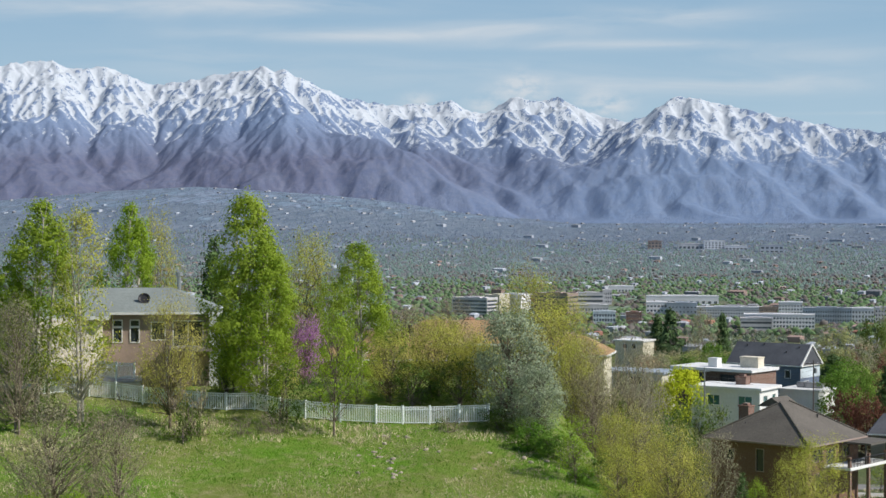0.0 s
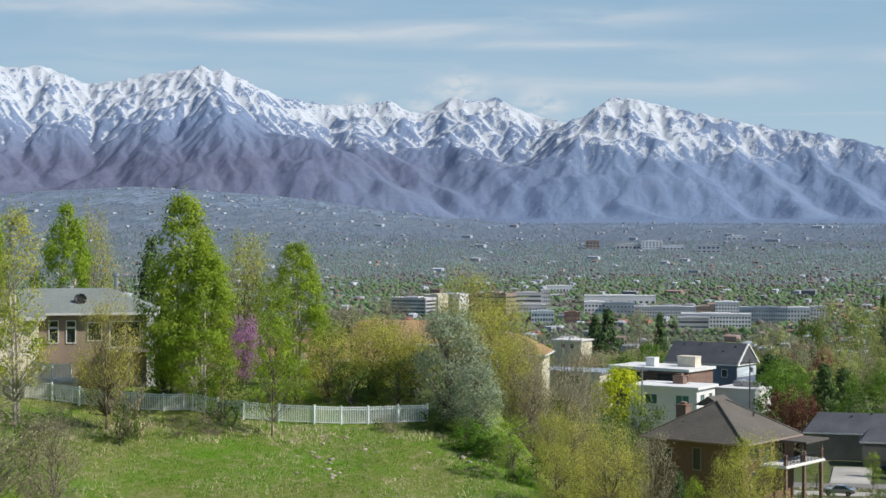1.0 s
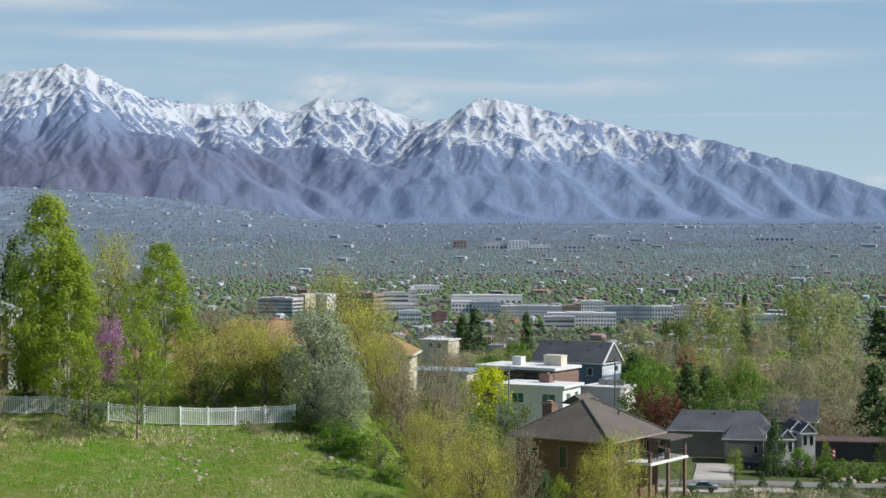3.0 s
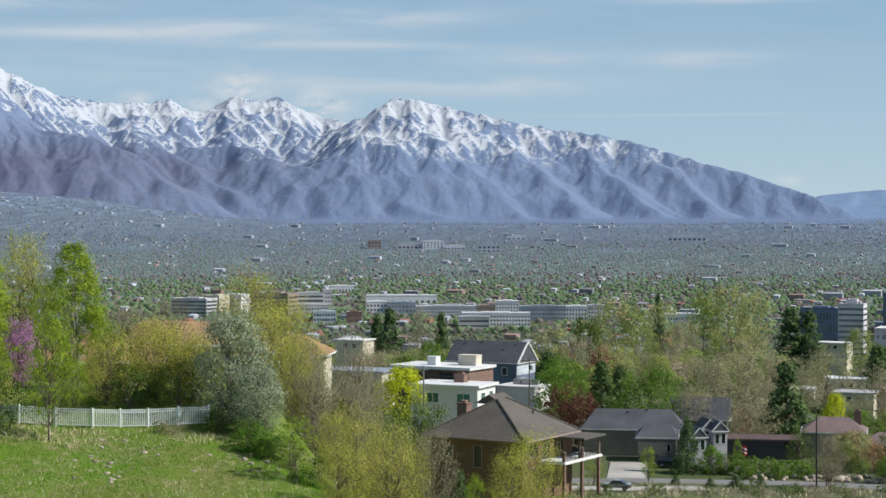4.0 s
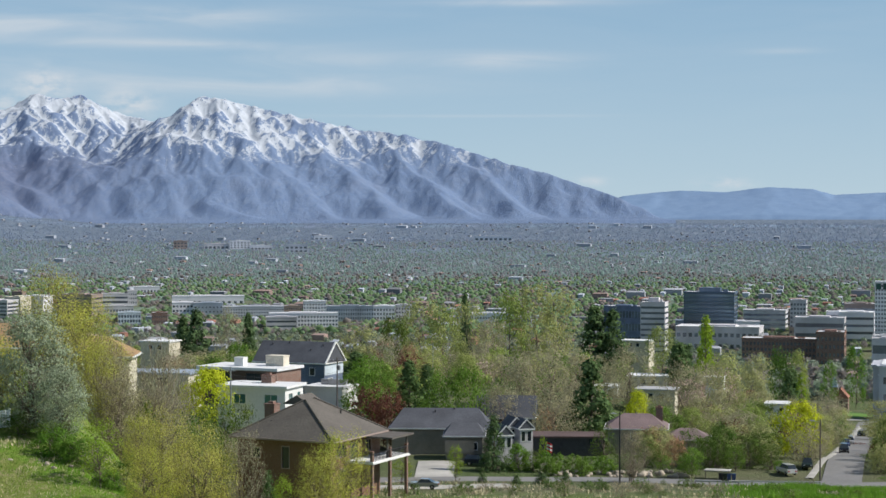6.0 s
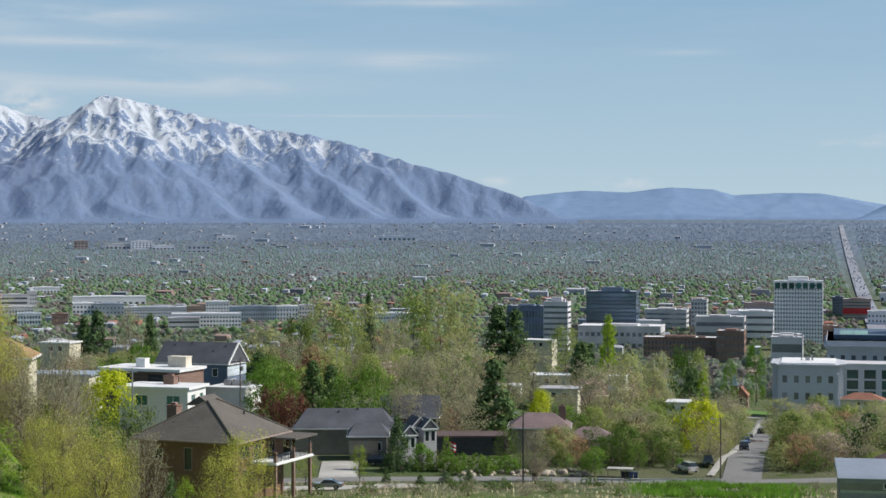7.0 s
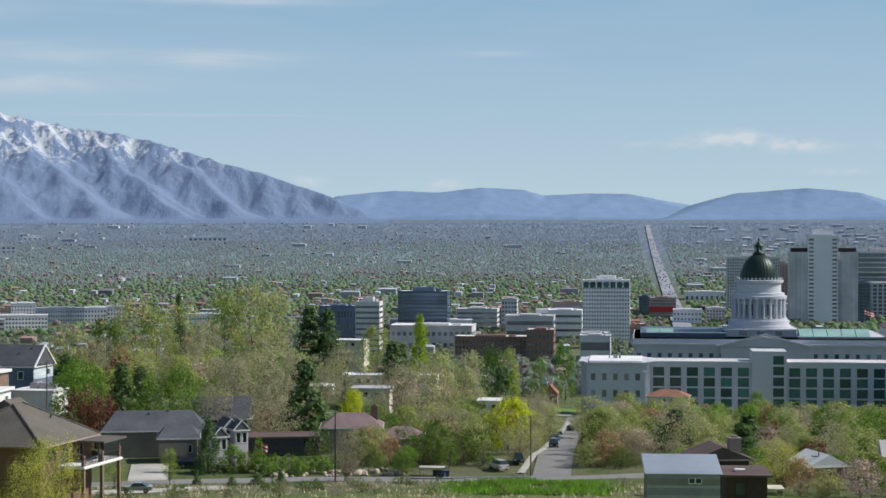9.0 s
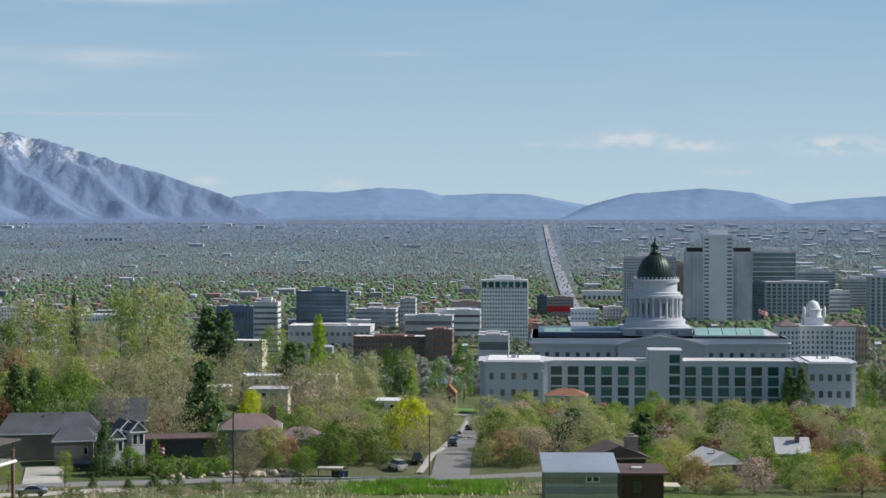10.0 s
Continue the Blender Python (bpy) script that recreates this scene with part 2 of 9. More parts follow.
LEAF = {
    "spring": leafy("spring_green_leaves", (0.244, 0.385, 0.035), (0.311, 0.432, 0.05), (0.353, 0.423, 0.075), 0.5, 0.22),
    # olive and spring again for trees further down, greyed to stand for haze
    "olive_grey": leafy("hazy_olive_leaves", (0.347, 0.394, 0.121), (0.439, 0.458, 0.182), (0.416, 0.407, 0.217), 0.42, 0.15),
    "spring_grey": leafy("hazy_green_leaves", (0.263, 0.356, 0.0845), (0.326, 0.4, 0.121), (0.357, 0.378, 0.145), 0.4, 0.16),
    "bright": leafy("bright_green_leaves", (0.12, 0.25, 0.035), (0.17, 0.3, 0.05), (0.2, 0.29, 0.065), 0.42),
    "olive": leafy("olive_budding_leaves", (0.448, 0.48, 0.0825), (0.566, 0.552, 0.121), (0.543, 0.48, 0.154), 0.4, 0.22),
    "tan": leafy("tan_budding_leaves", (0.37, 0.347, 0.215), (0.43, 0.399, 0.274), (0.41, 0.389, 0.225), 0.48, 0.12),
    "yellow": leafy("yellow_green_leaves", (0.544, 0.594, 0.033), (0.6, 0.6, 0.0495), (0.495, 0.577, 0.0495)),
    "dark": leafy("dark_conifer_needles", (0.1, 0.165, 0.06), (0.14, 0.215, 0.08), (0.115, 0.175, 0.085), 0.3),
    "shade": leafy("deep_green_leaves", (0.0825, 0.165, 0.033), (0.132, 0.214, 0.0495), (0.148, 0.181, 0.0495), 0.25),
    "silver": leafy("silver_green_leaves", (0.3, 0.36, 0.24), (0.38, 0.44, 0.31), (0.34, 0.39, 0.27), 0.3),
    "purple": leafy("redbud_blossom", (0.446, 0.214, 0.412), (0.544, 0.297, 0.511), (0.495, 0.247, 0.462), 0.25),
    "crimson": leafy("dark_red_leaves", (0.15, 0.06, 0.05), (0.2, 0.085, 0.07), (0.17, 0.09, 0.055), 0.25),
    "rust": leafy("rusty_orange_leaves", (0.4, 0.24, 0.14), (0.47, 0.31, 0.19), (0.43, 0.3, 0.18), 0.35),
    "pink": leafy("pale_pink_blossom", (0.494, 0.351, 0.312), (0.559, 0.429, 0.377), (0.468, 0.377, 0.312), 0.25),
    # valley trees by distance band, haze put into the leaves, bluest at the edge
    "mid": leafy("hazy_middle_trees", (0.287, 0.401, 0.358), (0.338, 0.443, 0.391), (0.308, 0.412, 0.426), 0.6, 0.14, 0.012),
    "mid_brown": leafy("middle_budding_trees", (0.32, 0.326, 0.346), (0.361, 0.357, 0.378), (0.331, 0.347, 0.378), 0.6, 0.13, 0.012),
    "edge": leafy("haze_blue_edge_trees", (0.257, 0.325, 0.451), (0.285, 0.343, 0.461), (0.275, 0.334, 0.471), 0.6, 0.1, 0.01),
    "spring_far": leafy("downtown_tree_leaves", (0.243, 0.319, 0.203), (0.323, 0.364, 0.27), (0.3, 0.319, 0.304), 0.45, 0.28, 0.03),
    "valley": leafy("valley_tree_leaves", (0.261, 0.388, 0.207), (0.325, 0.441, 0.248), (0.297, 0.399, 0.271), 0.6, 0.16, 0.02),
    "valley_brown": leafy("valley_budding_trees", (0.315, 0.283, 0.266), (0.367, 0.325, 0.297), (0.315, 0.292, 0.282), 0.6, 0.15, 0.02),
}



# ---- building kit ----
def solid(name, verts, faces, mat, smooth=False):
    me = bpy.data.meshes.new(name)
    me.from_pydata([tuple(v) for v in verts], [], [tuple(f) for f in faces])
    me.materials.append(mat)
    if smooth:
        me.polygons.foreach_set("use_smooth", [True] * len(me.polygons))
    me.update()
    return me


def sheet(name, verts, quads, mat, smooth=False):
    """A large mesh from numpy arrays of vertices and four-cornered (or three-cornered) faces."""
    verts, quads = np.asarray(verts, np.float32), np.asarray(quads, np.int32)
    me = bpy.data.meshes.new(name)
    n, k = quads.shape
    me.vertices.add(len(verts))
    me.vertices.foreach_set("co", verts.ravel())
    me.loops.add(n * k)
    me.loops.foreach_set("vertex_index", quads.ravel())
    me.polygons.add(n)
    me.polygons.foreach_set("loop_start", np.arange(0, n * k, k, dtype=np.int32))
    if smooth:
        me.polygons.foreach_set("use_smooth", np.ones(n, bool))
    me.update(calc_edges=True)
    me.materials.append(mat)
    return me


def thing(name, label, category, m, group="", kind=""):
    ob = new(name)
    ob.matrix_world = m
    return tagged(ob, label, category, group, kind)


def part(name, me, parent, m=None, label=""):
    ob = new(name, me)
    ob.parent = parent
    if m is not None:
        ob.matrix_basis = m
    return tagged(ob, label)


class Build:
    """Collects boxes, prisms and turned shapes into one mesh."""

    def __init__(self):
        self.v, self.f = [], []

    def add(self, verts, faces):
        n = len(self.v)
        self.v += [tuple(v) for v in verts]
        self.f += [tuple(n + i for i in f) for f in faces]
        return self

    def box(self, x0, x1, y0, y1, z0, z1):
        v = [(x, y, z) for z in (z0, z1) for x, y in ((x0, y0), (x1, y0), (x1, y1), (x0, y1))]
        return self.add(v, [(3, 2, 1, 0), (4, 5, 6, 7), (0, 1, 5, 4), (1, 2, 6, 5), (2, 3, 7, 6), (3, 0, 4, 7)])

    def ring(self, profile, n=24, cx=0, cy=0, lobes=0, depth=0.0):
        """A turned body: profile of (radius, z) from the bottom up."""
        v = []
        for r, z in profile:
            for i in range(n):
                a = 2 * math.pi * i / n
                k = r * (1 + depth * (abs(math.sin(a * lobes / 2)) - 0.5)) if lobes else r
                v.append((cx + k * math.cos(a), cy + k * math.sin(a), z))
        f = [(j * n + i, j * n + (i + 1) % n, (j + 1) * n + (i + 1) % n, (j + 1) * n + i) for j in range(len(profile) - 1) for i in range(n)]
        f += [tuple(range(n - 1, -1, -1)), tuple((len(profile) - 1) * n + i for i in range(n))]
        return self.add(v, f)

    def tube(self, p, q, r0, r1=None, n=5):
        p, q = Vector(p), Vector(q)
        d = (q - p).normalized()
        u = d.orthogonal().normalized()
        w = d.cross(u)
        r1 = r0 if r1 is None else r1
        v = [c + (u * math.cos(2 * math.pi * i / n) + w * math.sin(2 * math.pi * i / n)) * r for c, r in ((p, r0), (q, r1)) for i in range(n)]
        return self.add(v, [(i, (i + 1) % n, n + (i + 1) % n, n + i) for i in range(n)] + [tuple(range(n - 1, -1, -1)), tuple(range(n, 2 * n))])

    def mesh(self, name, mat, smooth=False):
        return solid(name, self.v, self.f, mat, smooth)


def spot(az, d):
    a = radians(az)
    return d * math.sin(a), d * math.cos(a)


# ---- the lie of the land: a spur with gardens in the east, a slope down to the city, then the wide valley ----
RUN = np.array([0, 30, 60, 100, 130, 165, 200, 240, 290, 320, 400, 500, 600, 760, 881, 1000, 1300, 1700, 2100, 2500, 2900, 3300, 3700, 4000, 4300, 4900])
FALL = np.array([-1.8, -7, -12, -19, -24, -30, -34, -37.6, -42.4, -42.4, -49.5, -58.5, -66.5, -84, -96, -104, -110, -112.5, -101, -86.7, -70.8, -50.9, -28.5, -7, 4, 10])
SPUR_RUN = np.array([0, 30, 60, 100, 118, 130, 150, 160, 200, 250, 300, 380, 450, 550, 650, 800, 881, 1000, 1300])
SPUR_FALL = np.array([-1.8, -8, -14, -21.5, -23, -20.6, -17.3, -15.2, -17.5, -24, -33.0, -38, -41, -46, -56, -80, -92, -103, -110])


def smooth_step(x, a, b):
    t = np.clip((x - a) / (b - a), 0, 1)
    return t * t * (3 - 2 * t)


def ground_np(az, d):
    z = np.interp(d, RUN, FALL)
    s = np.interp(d, SPUR_RUN, SPUR_FALL)
    edge = np.interp(d, [0, 110, 140, 170, 240, 320, 420, 600], [-22.5, -23.6, -24.9, -26.6, -25.3, -21.5, -9.5, -7.5])
    soft = np.interp(d, [90, 150, 200, 280, 450], [4.6, 2.8, 1.5, 1.8, 4.5])
    w = (1 - smooth_step(az, edge - soft, edge + soft)) * (d < 1300)
    bench = np.interp(az, [-60, -45.5, -42.0, -39.1, -35.3, -32.7, -30.9, -28.5, -27.0], [40, 50, 72, 84, 68, 50, 28, 8, 0]) * smooth_step(d, 3150, 4150)
    return EYE + z * (1 - w) + s * w + bench


def hummock(x, y):
    """Small unevenness of the near ground."""
    d = math.hypot(x, y)
    if d > 900:
        return 0.0
    return noise.fractal((x * 0.09, y * 0.09, 0.3), 0.8, 2.0, 4) * min(1.0, max(0.0, (d - 20) / 60)) * float(np.interp(d, [165, 185], [0.5, 0.12]))


def ground(x, y):
    return float(ground_np(math.degrees(math.atan2(x, y)), math.hypot(x, y))) + hummock(x, y)


def grass_material():
    m = bpy.data.materials.new("hillside_grass")
    m.use_nodes = True
    nt = m.node_tree
    bsdf = nt.nodes["Principled BSDF"]
    geo = node(nt, "ShaderNodeNewGeometry")
    pos = geo.outputs["Position"]

    def noisy(scale, lo, hi, detail=5.0):
        n = node(nt, "ShaderNodeTexNoise", [("Vector", pos), ("Scale", scale), ("Detail", detail), ("Roughness", 0.65)])
        return node(nt, "ShaderNodeMapRange", [(0, n.outputs[0]), (1, lo), (2, hi)]).outputs[0]

    def mix(f, a, b):
        return node(nt, "ShaderNodeMix", [(0, f), (6, a), (7, b)]).outputs[2]

    green = mix(noisy(2.2, 0.3, 0.7), (0.105, 0.25, 0.016, 1), (0.165, 0.31, 0.03, 1))
    olive = mix(noisy(3.0, 0.3, 0.7), (0.16, 0.23, 0.035, 1), (0.25, 0.27, 0.085, 1))
    c = mix(noisy(0.09, 0.37, 0.57), green, olive)
    c = mix(calc(nt, "MULTIPLY", noisy(0.9, 0.5, 0.68), 0.7), c, (0.36, 0.33, 0.17, 1))
    c = mix(calc(nt, "MULTIPLY", noisy(0.45, 0.62, 0.74), 0.6), c, (0.26, 0.2, 0.13, 1))
    c = mix(calc(nt, "MULTIPLY", noisy(5.0, 0.62, 0.7), 0.5), c, (0.4, 0.36, 0.25, 1))
    # the valley floor: streets, roofs and bare gardens between the trees
    sep = node(nt, "ShaderNodeSeparateXYZ", [(0, pos)])
    d = calc(nt, "SQRT", calc(nt, "ADD", calc(nt, "POWER", sep.outputs[0], 2.0), calc(nt, "POWER", sep.outputs[1], 2.0)))
    town = node(nt, "ShaderNodeMapRange", [(0, d), (1, 200.0), (2, 262.0)]).outputs[0]
    plots = mix(noisy(0.03, 0.4, 0.6), (0.095, 0.135, 0.05, 1), (0.15, 0.155, 0.09, 1))
    c = mix(town, c, plots)
    # distance haze is put into the floor colour: blue-grey from 2000 m outwards
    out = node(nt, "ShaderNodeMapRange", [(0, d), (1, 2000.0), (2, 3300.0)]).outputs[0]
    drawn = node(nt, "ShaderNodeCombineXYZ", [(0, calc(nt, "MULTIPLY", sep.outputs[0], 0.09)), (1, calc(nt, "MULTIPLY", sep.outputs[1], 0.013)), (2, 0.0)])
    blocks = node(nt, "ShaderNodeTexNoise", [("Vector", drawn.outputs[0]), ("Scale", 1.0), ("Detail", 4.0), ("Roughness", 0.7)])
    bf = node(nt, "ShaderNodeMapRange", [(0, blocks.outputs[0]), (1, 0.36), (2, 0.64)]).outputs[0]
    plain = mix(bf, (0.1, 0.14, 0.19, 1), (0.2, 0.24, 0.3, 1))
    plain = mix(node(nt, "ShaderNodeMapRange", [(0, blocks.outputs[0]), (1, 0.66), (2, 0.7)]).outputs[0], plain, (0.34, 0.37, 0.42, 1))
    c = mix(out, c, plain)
    nt.links.new(c, bsdf.inputs["Base Color"])
    bsdf.inputs["Roughness"].default_value = 0.95
    bsdf.inputs["Specular IOR Level"].default_value = 0.1
    n = node(nt, "ShaderNodeTexNoise", [("Vector", pos), ("Scale", 1.6), ("Detail", 8.0), ("Roughness", 0.75)])
    bp = node(nt, "ShaderNodeBump", [("Height", n.outputs[0]), ("Strength", 0.9), ("Distance", 0.5)])
    nt.links.new(bp.outputs[0], bsdf.inputs["Normal"])
    return m


def build_ground():
    az = np.concatenate([np.arange(-180, -52, 4.0), np.arange(-52, 24, 0.4), np.arange(24, 181, 4.0)])
    az[-1] = 180
    d = np.concatenate([np.arange(0.0, 30, 4.0), np.arange(30, 260, 2.0), np.geomspace(260, 4950, 90)])
    A2, D2 = np.meshgrid(az, d, indexing="ij")
    Z = ground_np(A2, D2)
    behind = smooth_step(np.abs(A2 + 12), 60, 110)
    Z = Z * (1 - behind) + np.maximum(Z, EYE - 1.8 - 0.02 * D2) * behind
    Z = Z + np.array([hummock(x, y) for x, y in zip((D2 * np.sin(np.radians(A2))).ravel(), (D2 * np.cos(np.radians(A2))).ravel())]).reshape(D2.shape)
    n, m = A2.shape
    v = np.stack([D2 * np.sin(np.radians(A2)), D2 * np.cos(np.radians(A2)), Z], -1).reshape(-1, 3)
    i, j = np.meshgrid(np.arange(n - 1), np.arange(m - 1), indexing="ij")
    q = np.stack([i * m + j, i * m + j + 1, (i + 1) * m + j + 1, (i + 1) * m + j], -1).reshape(-1, 4)
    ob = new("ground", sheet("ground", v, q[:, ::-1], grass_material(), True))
    tagged(ob, "grassy hillside falling to a wide wooded valley floor", "ground", kind="structure")


build_ground()


# ---- mountains beyond the valley ----
def mountain_material(name, low1, low2, rock, snow_at, snow_full, amount=1.0, bump=0.4):
    """Brush and scree low down, bare rock above, snow in ragged patches and gullies."""
    m = bpy.data.materials.new(name)
    m.use_nodes = True
    nt = m.node_tree
    bsdf = nt.nodes["Principled BSDF"]
    geo = node(nt, "ShaderNodeNewGeometry")
    sep = node(nt, "ShaderNodeSeparateXYZ", [(0, geo.outputs["Position"])])

    def grain(kx, ky, kz, detail, rough, twist=0.0):
        run = node(nt, "ShaderNodeCombineXYZ", [(0, calc(nt, "MULTIPLY", sep.outputs[0], kx)), (1, calc(nt, "MULTIPLY", sep.outputs[1], ky)), (2, calc(nt, "MULTIPLY", sep.outputs[2], kz))])
        return node(nt, "ShaderNodeTexNoise", [("Vector", run.outputs[0]), ("Scale", 1.0), ("Detail", detail), ("Roughness", rough), ("Distortion", twist)]).outputs[0]

    broad = grain(0.016, 0.005, 0.012, 4.0, 0.55, 0.8)
    fine = grain(0.1, 0.025, 0.06, 10.0, 0.72, 0.6)
    brush = grain(0.03, 0.02, 0.05, 8.0, 0.68)
    nf = node(nt, "ShaderNodeMapRange", [(0, brush), (1, 0.34), (2, 0.66)])
    low = node(nt, "ShaderNodeMix", [(0, nf.outputs[0]), (6, (*low1, 1)), (7, (*low2, 1))]).outputs[2]
    up = node(nt, "ShaderNodeMapRange", [(0, sep.outputs[2]), (1, snow_at - 60.0), (2, snow_at + 60.0)]).outputs[0]
    stone = node(nt, "ShaderNodeMix", [(0, nf.outputs[0]), (6, (*rock, 1)), (7, tuple(1.22 * k for k in rock) + (1,))]).outputs[2]
    c = node(nt, "ShaderNodeMix", [(0, up), (6, low), (7, stone)]).outputs[2]
    lift = node(nt, "ShaderNodeMapRange", [(0, sep.outputs[2]), (1, snow_at), (2, snow_full), (3, -0.15), (4, 0.025)]).outputs[0]
    nz = node(nt, "ShaderNodeSeparateXYZ", [(0, geo.outputs["Normal"])])
    flat = calc(nt, "MULTIPLY_ADD", nz.outputs[2], 0.3, -0.24)
    side = calc(nt, "MULTIPLY", nz.outputs[0], -0.12)
    rag = calc(nt, "ADD", calc(nt, "MULTIPLY", fine, 0.75), calc(nt, "MULTIPLY_ADD", broad, 0.95, -0.35))
    s = calc(nt, "ADD", calc(nt, "ADD", rag, lift), calc(nt, "ADD", flat, side))
    cover = node(nt, "ShaderNodeMapRange", [(0, s), (1, 0.465), (2, 0.525), (3, 0.0), (4, amount)]).outputs[0]
    cover = calc(nt, "MULTIPLY", cover, node(nt, "ShaderNodeMapRange", [(0, sep.outputs[2]), (1, snow_at - 20.0), (2, snow_at + 70.0)]).outputs[0])
    # snow is grey-blue, with the dimming of haze in its colour
    c = node(nt, "ShaderNodeMix", [(0, cover), (6, c), (7, (0.48, 0.53, 0.61, 1))]).outputs[2]
    nt.links.new(c, bsdf.inputs["Base Color"])
    bsdf.inputs["Roughness"].default_value, bsdf.inputs["Specular IOR Level"].default_value = 1.0, 0.0
    bp = node(nt, "ShaderNodeBump", [("Height", fine), ("Strength", bump), ("Distance", 10.0)])
    nt.links.new(bp.outputs[0], bsdf.inputs["Normal"])
    return m


def mountain(name, label, crest, foot_d, crest_d, back_d, relief, pitch, mat, seed, sharp=1.3, step=0.07, drift=0.0):
    """A range: its crest line as (bearing, rise over run) pairs at crest_d, spurs that leave it and fork on the way down to the foot, and a back slope.
    pitch: degrees from spur to spur; drift: the way the spurs lean; relief: fine ruggedness in metres."""
    r = np.random.default_rng(int(seed))
    ca, cs = [c[0] for c in crest], [c[1] * crest_d for c in crest]
    az = np.arange(ca[0], ca[-1] + step, step)
    d = np.concatenate([np.linspace(foot_d, crest_d, 100), np.linspace(crest_d, back_d, 6)[1:]])
    A2, D2 = np.meshgrid(az, d, indexing="ij")
    T = np.clip((D2 - foot_d) / (crest_d - foot_d), 0, 1)
    flat = np.array([(noise.noise((p * 0.9, q * 0.006, seed)), noise.fractal((p * 2.8, q * 0.02, seed + 5), 0.55, 2.1, 7), noise.noise((p * 3.1, q * 0.011, seed + 9)))
                     for p, q in zip(A2.ravel(), D2.ravel())]).reshape(*A2.shape, 3)
    W = A2 + 0.22 * pitch * flat[..., 0] + 0.07 * flat[..., 2]
    top = np.interp(A2, ca, cs)
    Z = top * (0.42 * T ** 1.0 + 0.58 * T ** 2.6)
    size = np.clip(top / 260, 0.3, 1.0)
    steep = 1.1 * relief / pitch * size
    a = ca[0] + 0.3 * pitch
    while a < ca[-1]:
        h0 = float(np.interp(a, ca, cs))
        lean = drift + r.normal() * 0.55 * pitch
        start = r.uniform(0.88, 1.0)
        curve = r.uniform(0.8, 1.15)
        for fork, (t0, bend, drop) in enumerate(((start, 0.0, 1.0), (r.uniform(0.55, 0.75), 1.0, 0.96), (r.uniform(0.45, 0.65), -1.0, 0.96), (r.uniform(0.3, 0.42), 0.5, 0.93), (r.uniform(0.3, 0.42), -0.6, 0.93))):
            path = a + lean * (1 - T) + bend * pitch * 0.85 * np.clip(t0 - T, 0, 1)
            ridge = h0 * drop * T ** curve * (1 - 0.35 * (1 - T) * T)
            ridge = ridge - np.abs(W - path) * steep * (0.55 + 0.45 * T) - 1e3 * np.clip(T - t0, 0, 1) * (fork > 0)
            Z = np.maximum(Z, np.minimum(ridge, top * (0.25 + 0.75 * T)))
        a += pitch * r.uniform(0.6, 1.4)
    Z = np.minimum(Z, top) + relief * size * flat[..., 1] * (0.03 + 0.26 * T) * np.clip(3 * T, 0, 1) * (1.1 - 0.7 * T)
    back = np.clip((D2 - crest_d) / (back_d - crest_d), 0, 1)
    Z = np.where(D2 > crest_d, Z * (1 - 0.75 * back), Z) + EYE - 14 * np.clip(1 - (D2 - foot_d) / 60, 0, 1)
    v = np.stack([D2 * np.sin(np.radians(A2)), D2 * np.cos(np.radians(A2)), Z], -1).reshape(-1, 3)
    n, m = A2.shape
    i, j = np.meshgrid(np.arange(n - 1), np.arange(m - 1), indexing="ij")
    q = np.stack([i * m + j, (i + 1) * m + j, (i + 1) * m + j + 1, i * m + j + 1], -1).reshape(-1, 4)
    ob = new(name, sheet(name, v, q, mat, True))
    return tagged(ob, label, "mountain", kind="structure")


def carve(z, cell, rounds, power):
    """Running water on a height grid: every cell drains to its steepest neighbour and is cut down by the water that gathers there; slopes that get too steep slump."""
    n, m = z.shape
    z = z.ravel().copy()
    grid = np.arange(n * m).reshape(n, m)
    shifts = []
    for di in (-1, 0, 1):
        for dj in (-1, 0, 1):
            if di or dj:
                to = grid[np.clip(np.arange(n) + di, 0, n - 1)][:, np.clip(np.arange(m) + dj, 0, m - 1)].ravel()
                shifts.append((to, cell * math.hypot(di, dj)))
    rim = np.zeros((n, m), bool)
    rim[:, 0] = rim[:, -1] = True
    rim = rim.ravel()
    for k in range(rounds):
        best, rec, run = np.zeros(n * m), np.arange(n * m), np.full(n * m, cell)
        low = np.full(n * m, 1e9)
        for to, dist in shifts:
            fall = (z - z[to]) / dist
            win = fall > best
            best[win], rec[win], run[win] = fall[win], to[win], dist
            low = np.minimum(low, np.where(to == grid.ravel(), 1e9, z[to]))
        z = np.where((best <= 0) & ~rim, low + 0.05, z)
        order = np.argsort(z, kind="stable").tolist()
        into, area = rec.tolist(), [cell * cell] * (n * m)
        for i in reversed(order):
            if into[i] != i:
                area[into[i]] += area[i]
        cut = (power * np.minimum(np.array(area), 4e4) ** 0.5 / run).tolist()
        zl, edge = z.tolist(), rim.tolist()
        for i in order:
            j = into[i]
            if j != i and not edge[i]:
                zl[i] = (zl[i] + cut[i] * min(zl[j], zl[i])) / (1 + cut[i])
        z = np.array(zl)
        for to, dist in shifts:
            z = np.minimum(z, np.maximum(z[to] + 1.05 * dist, z - 1.0))
    return z.reshape(n, m)


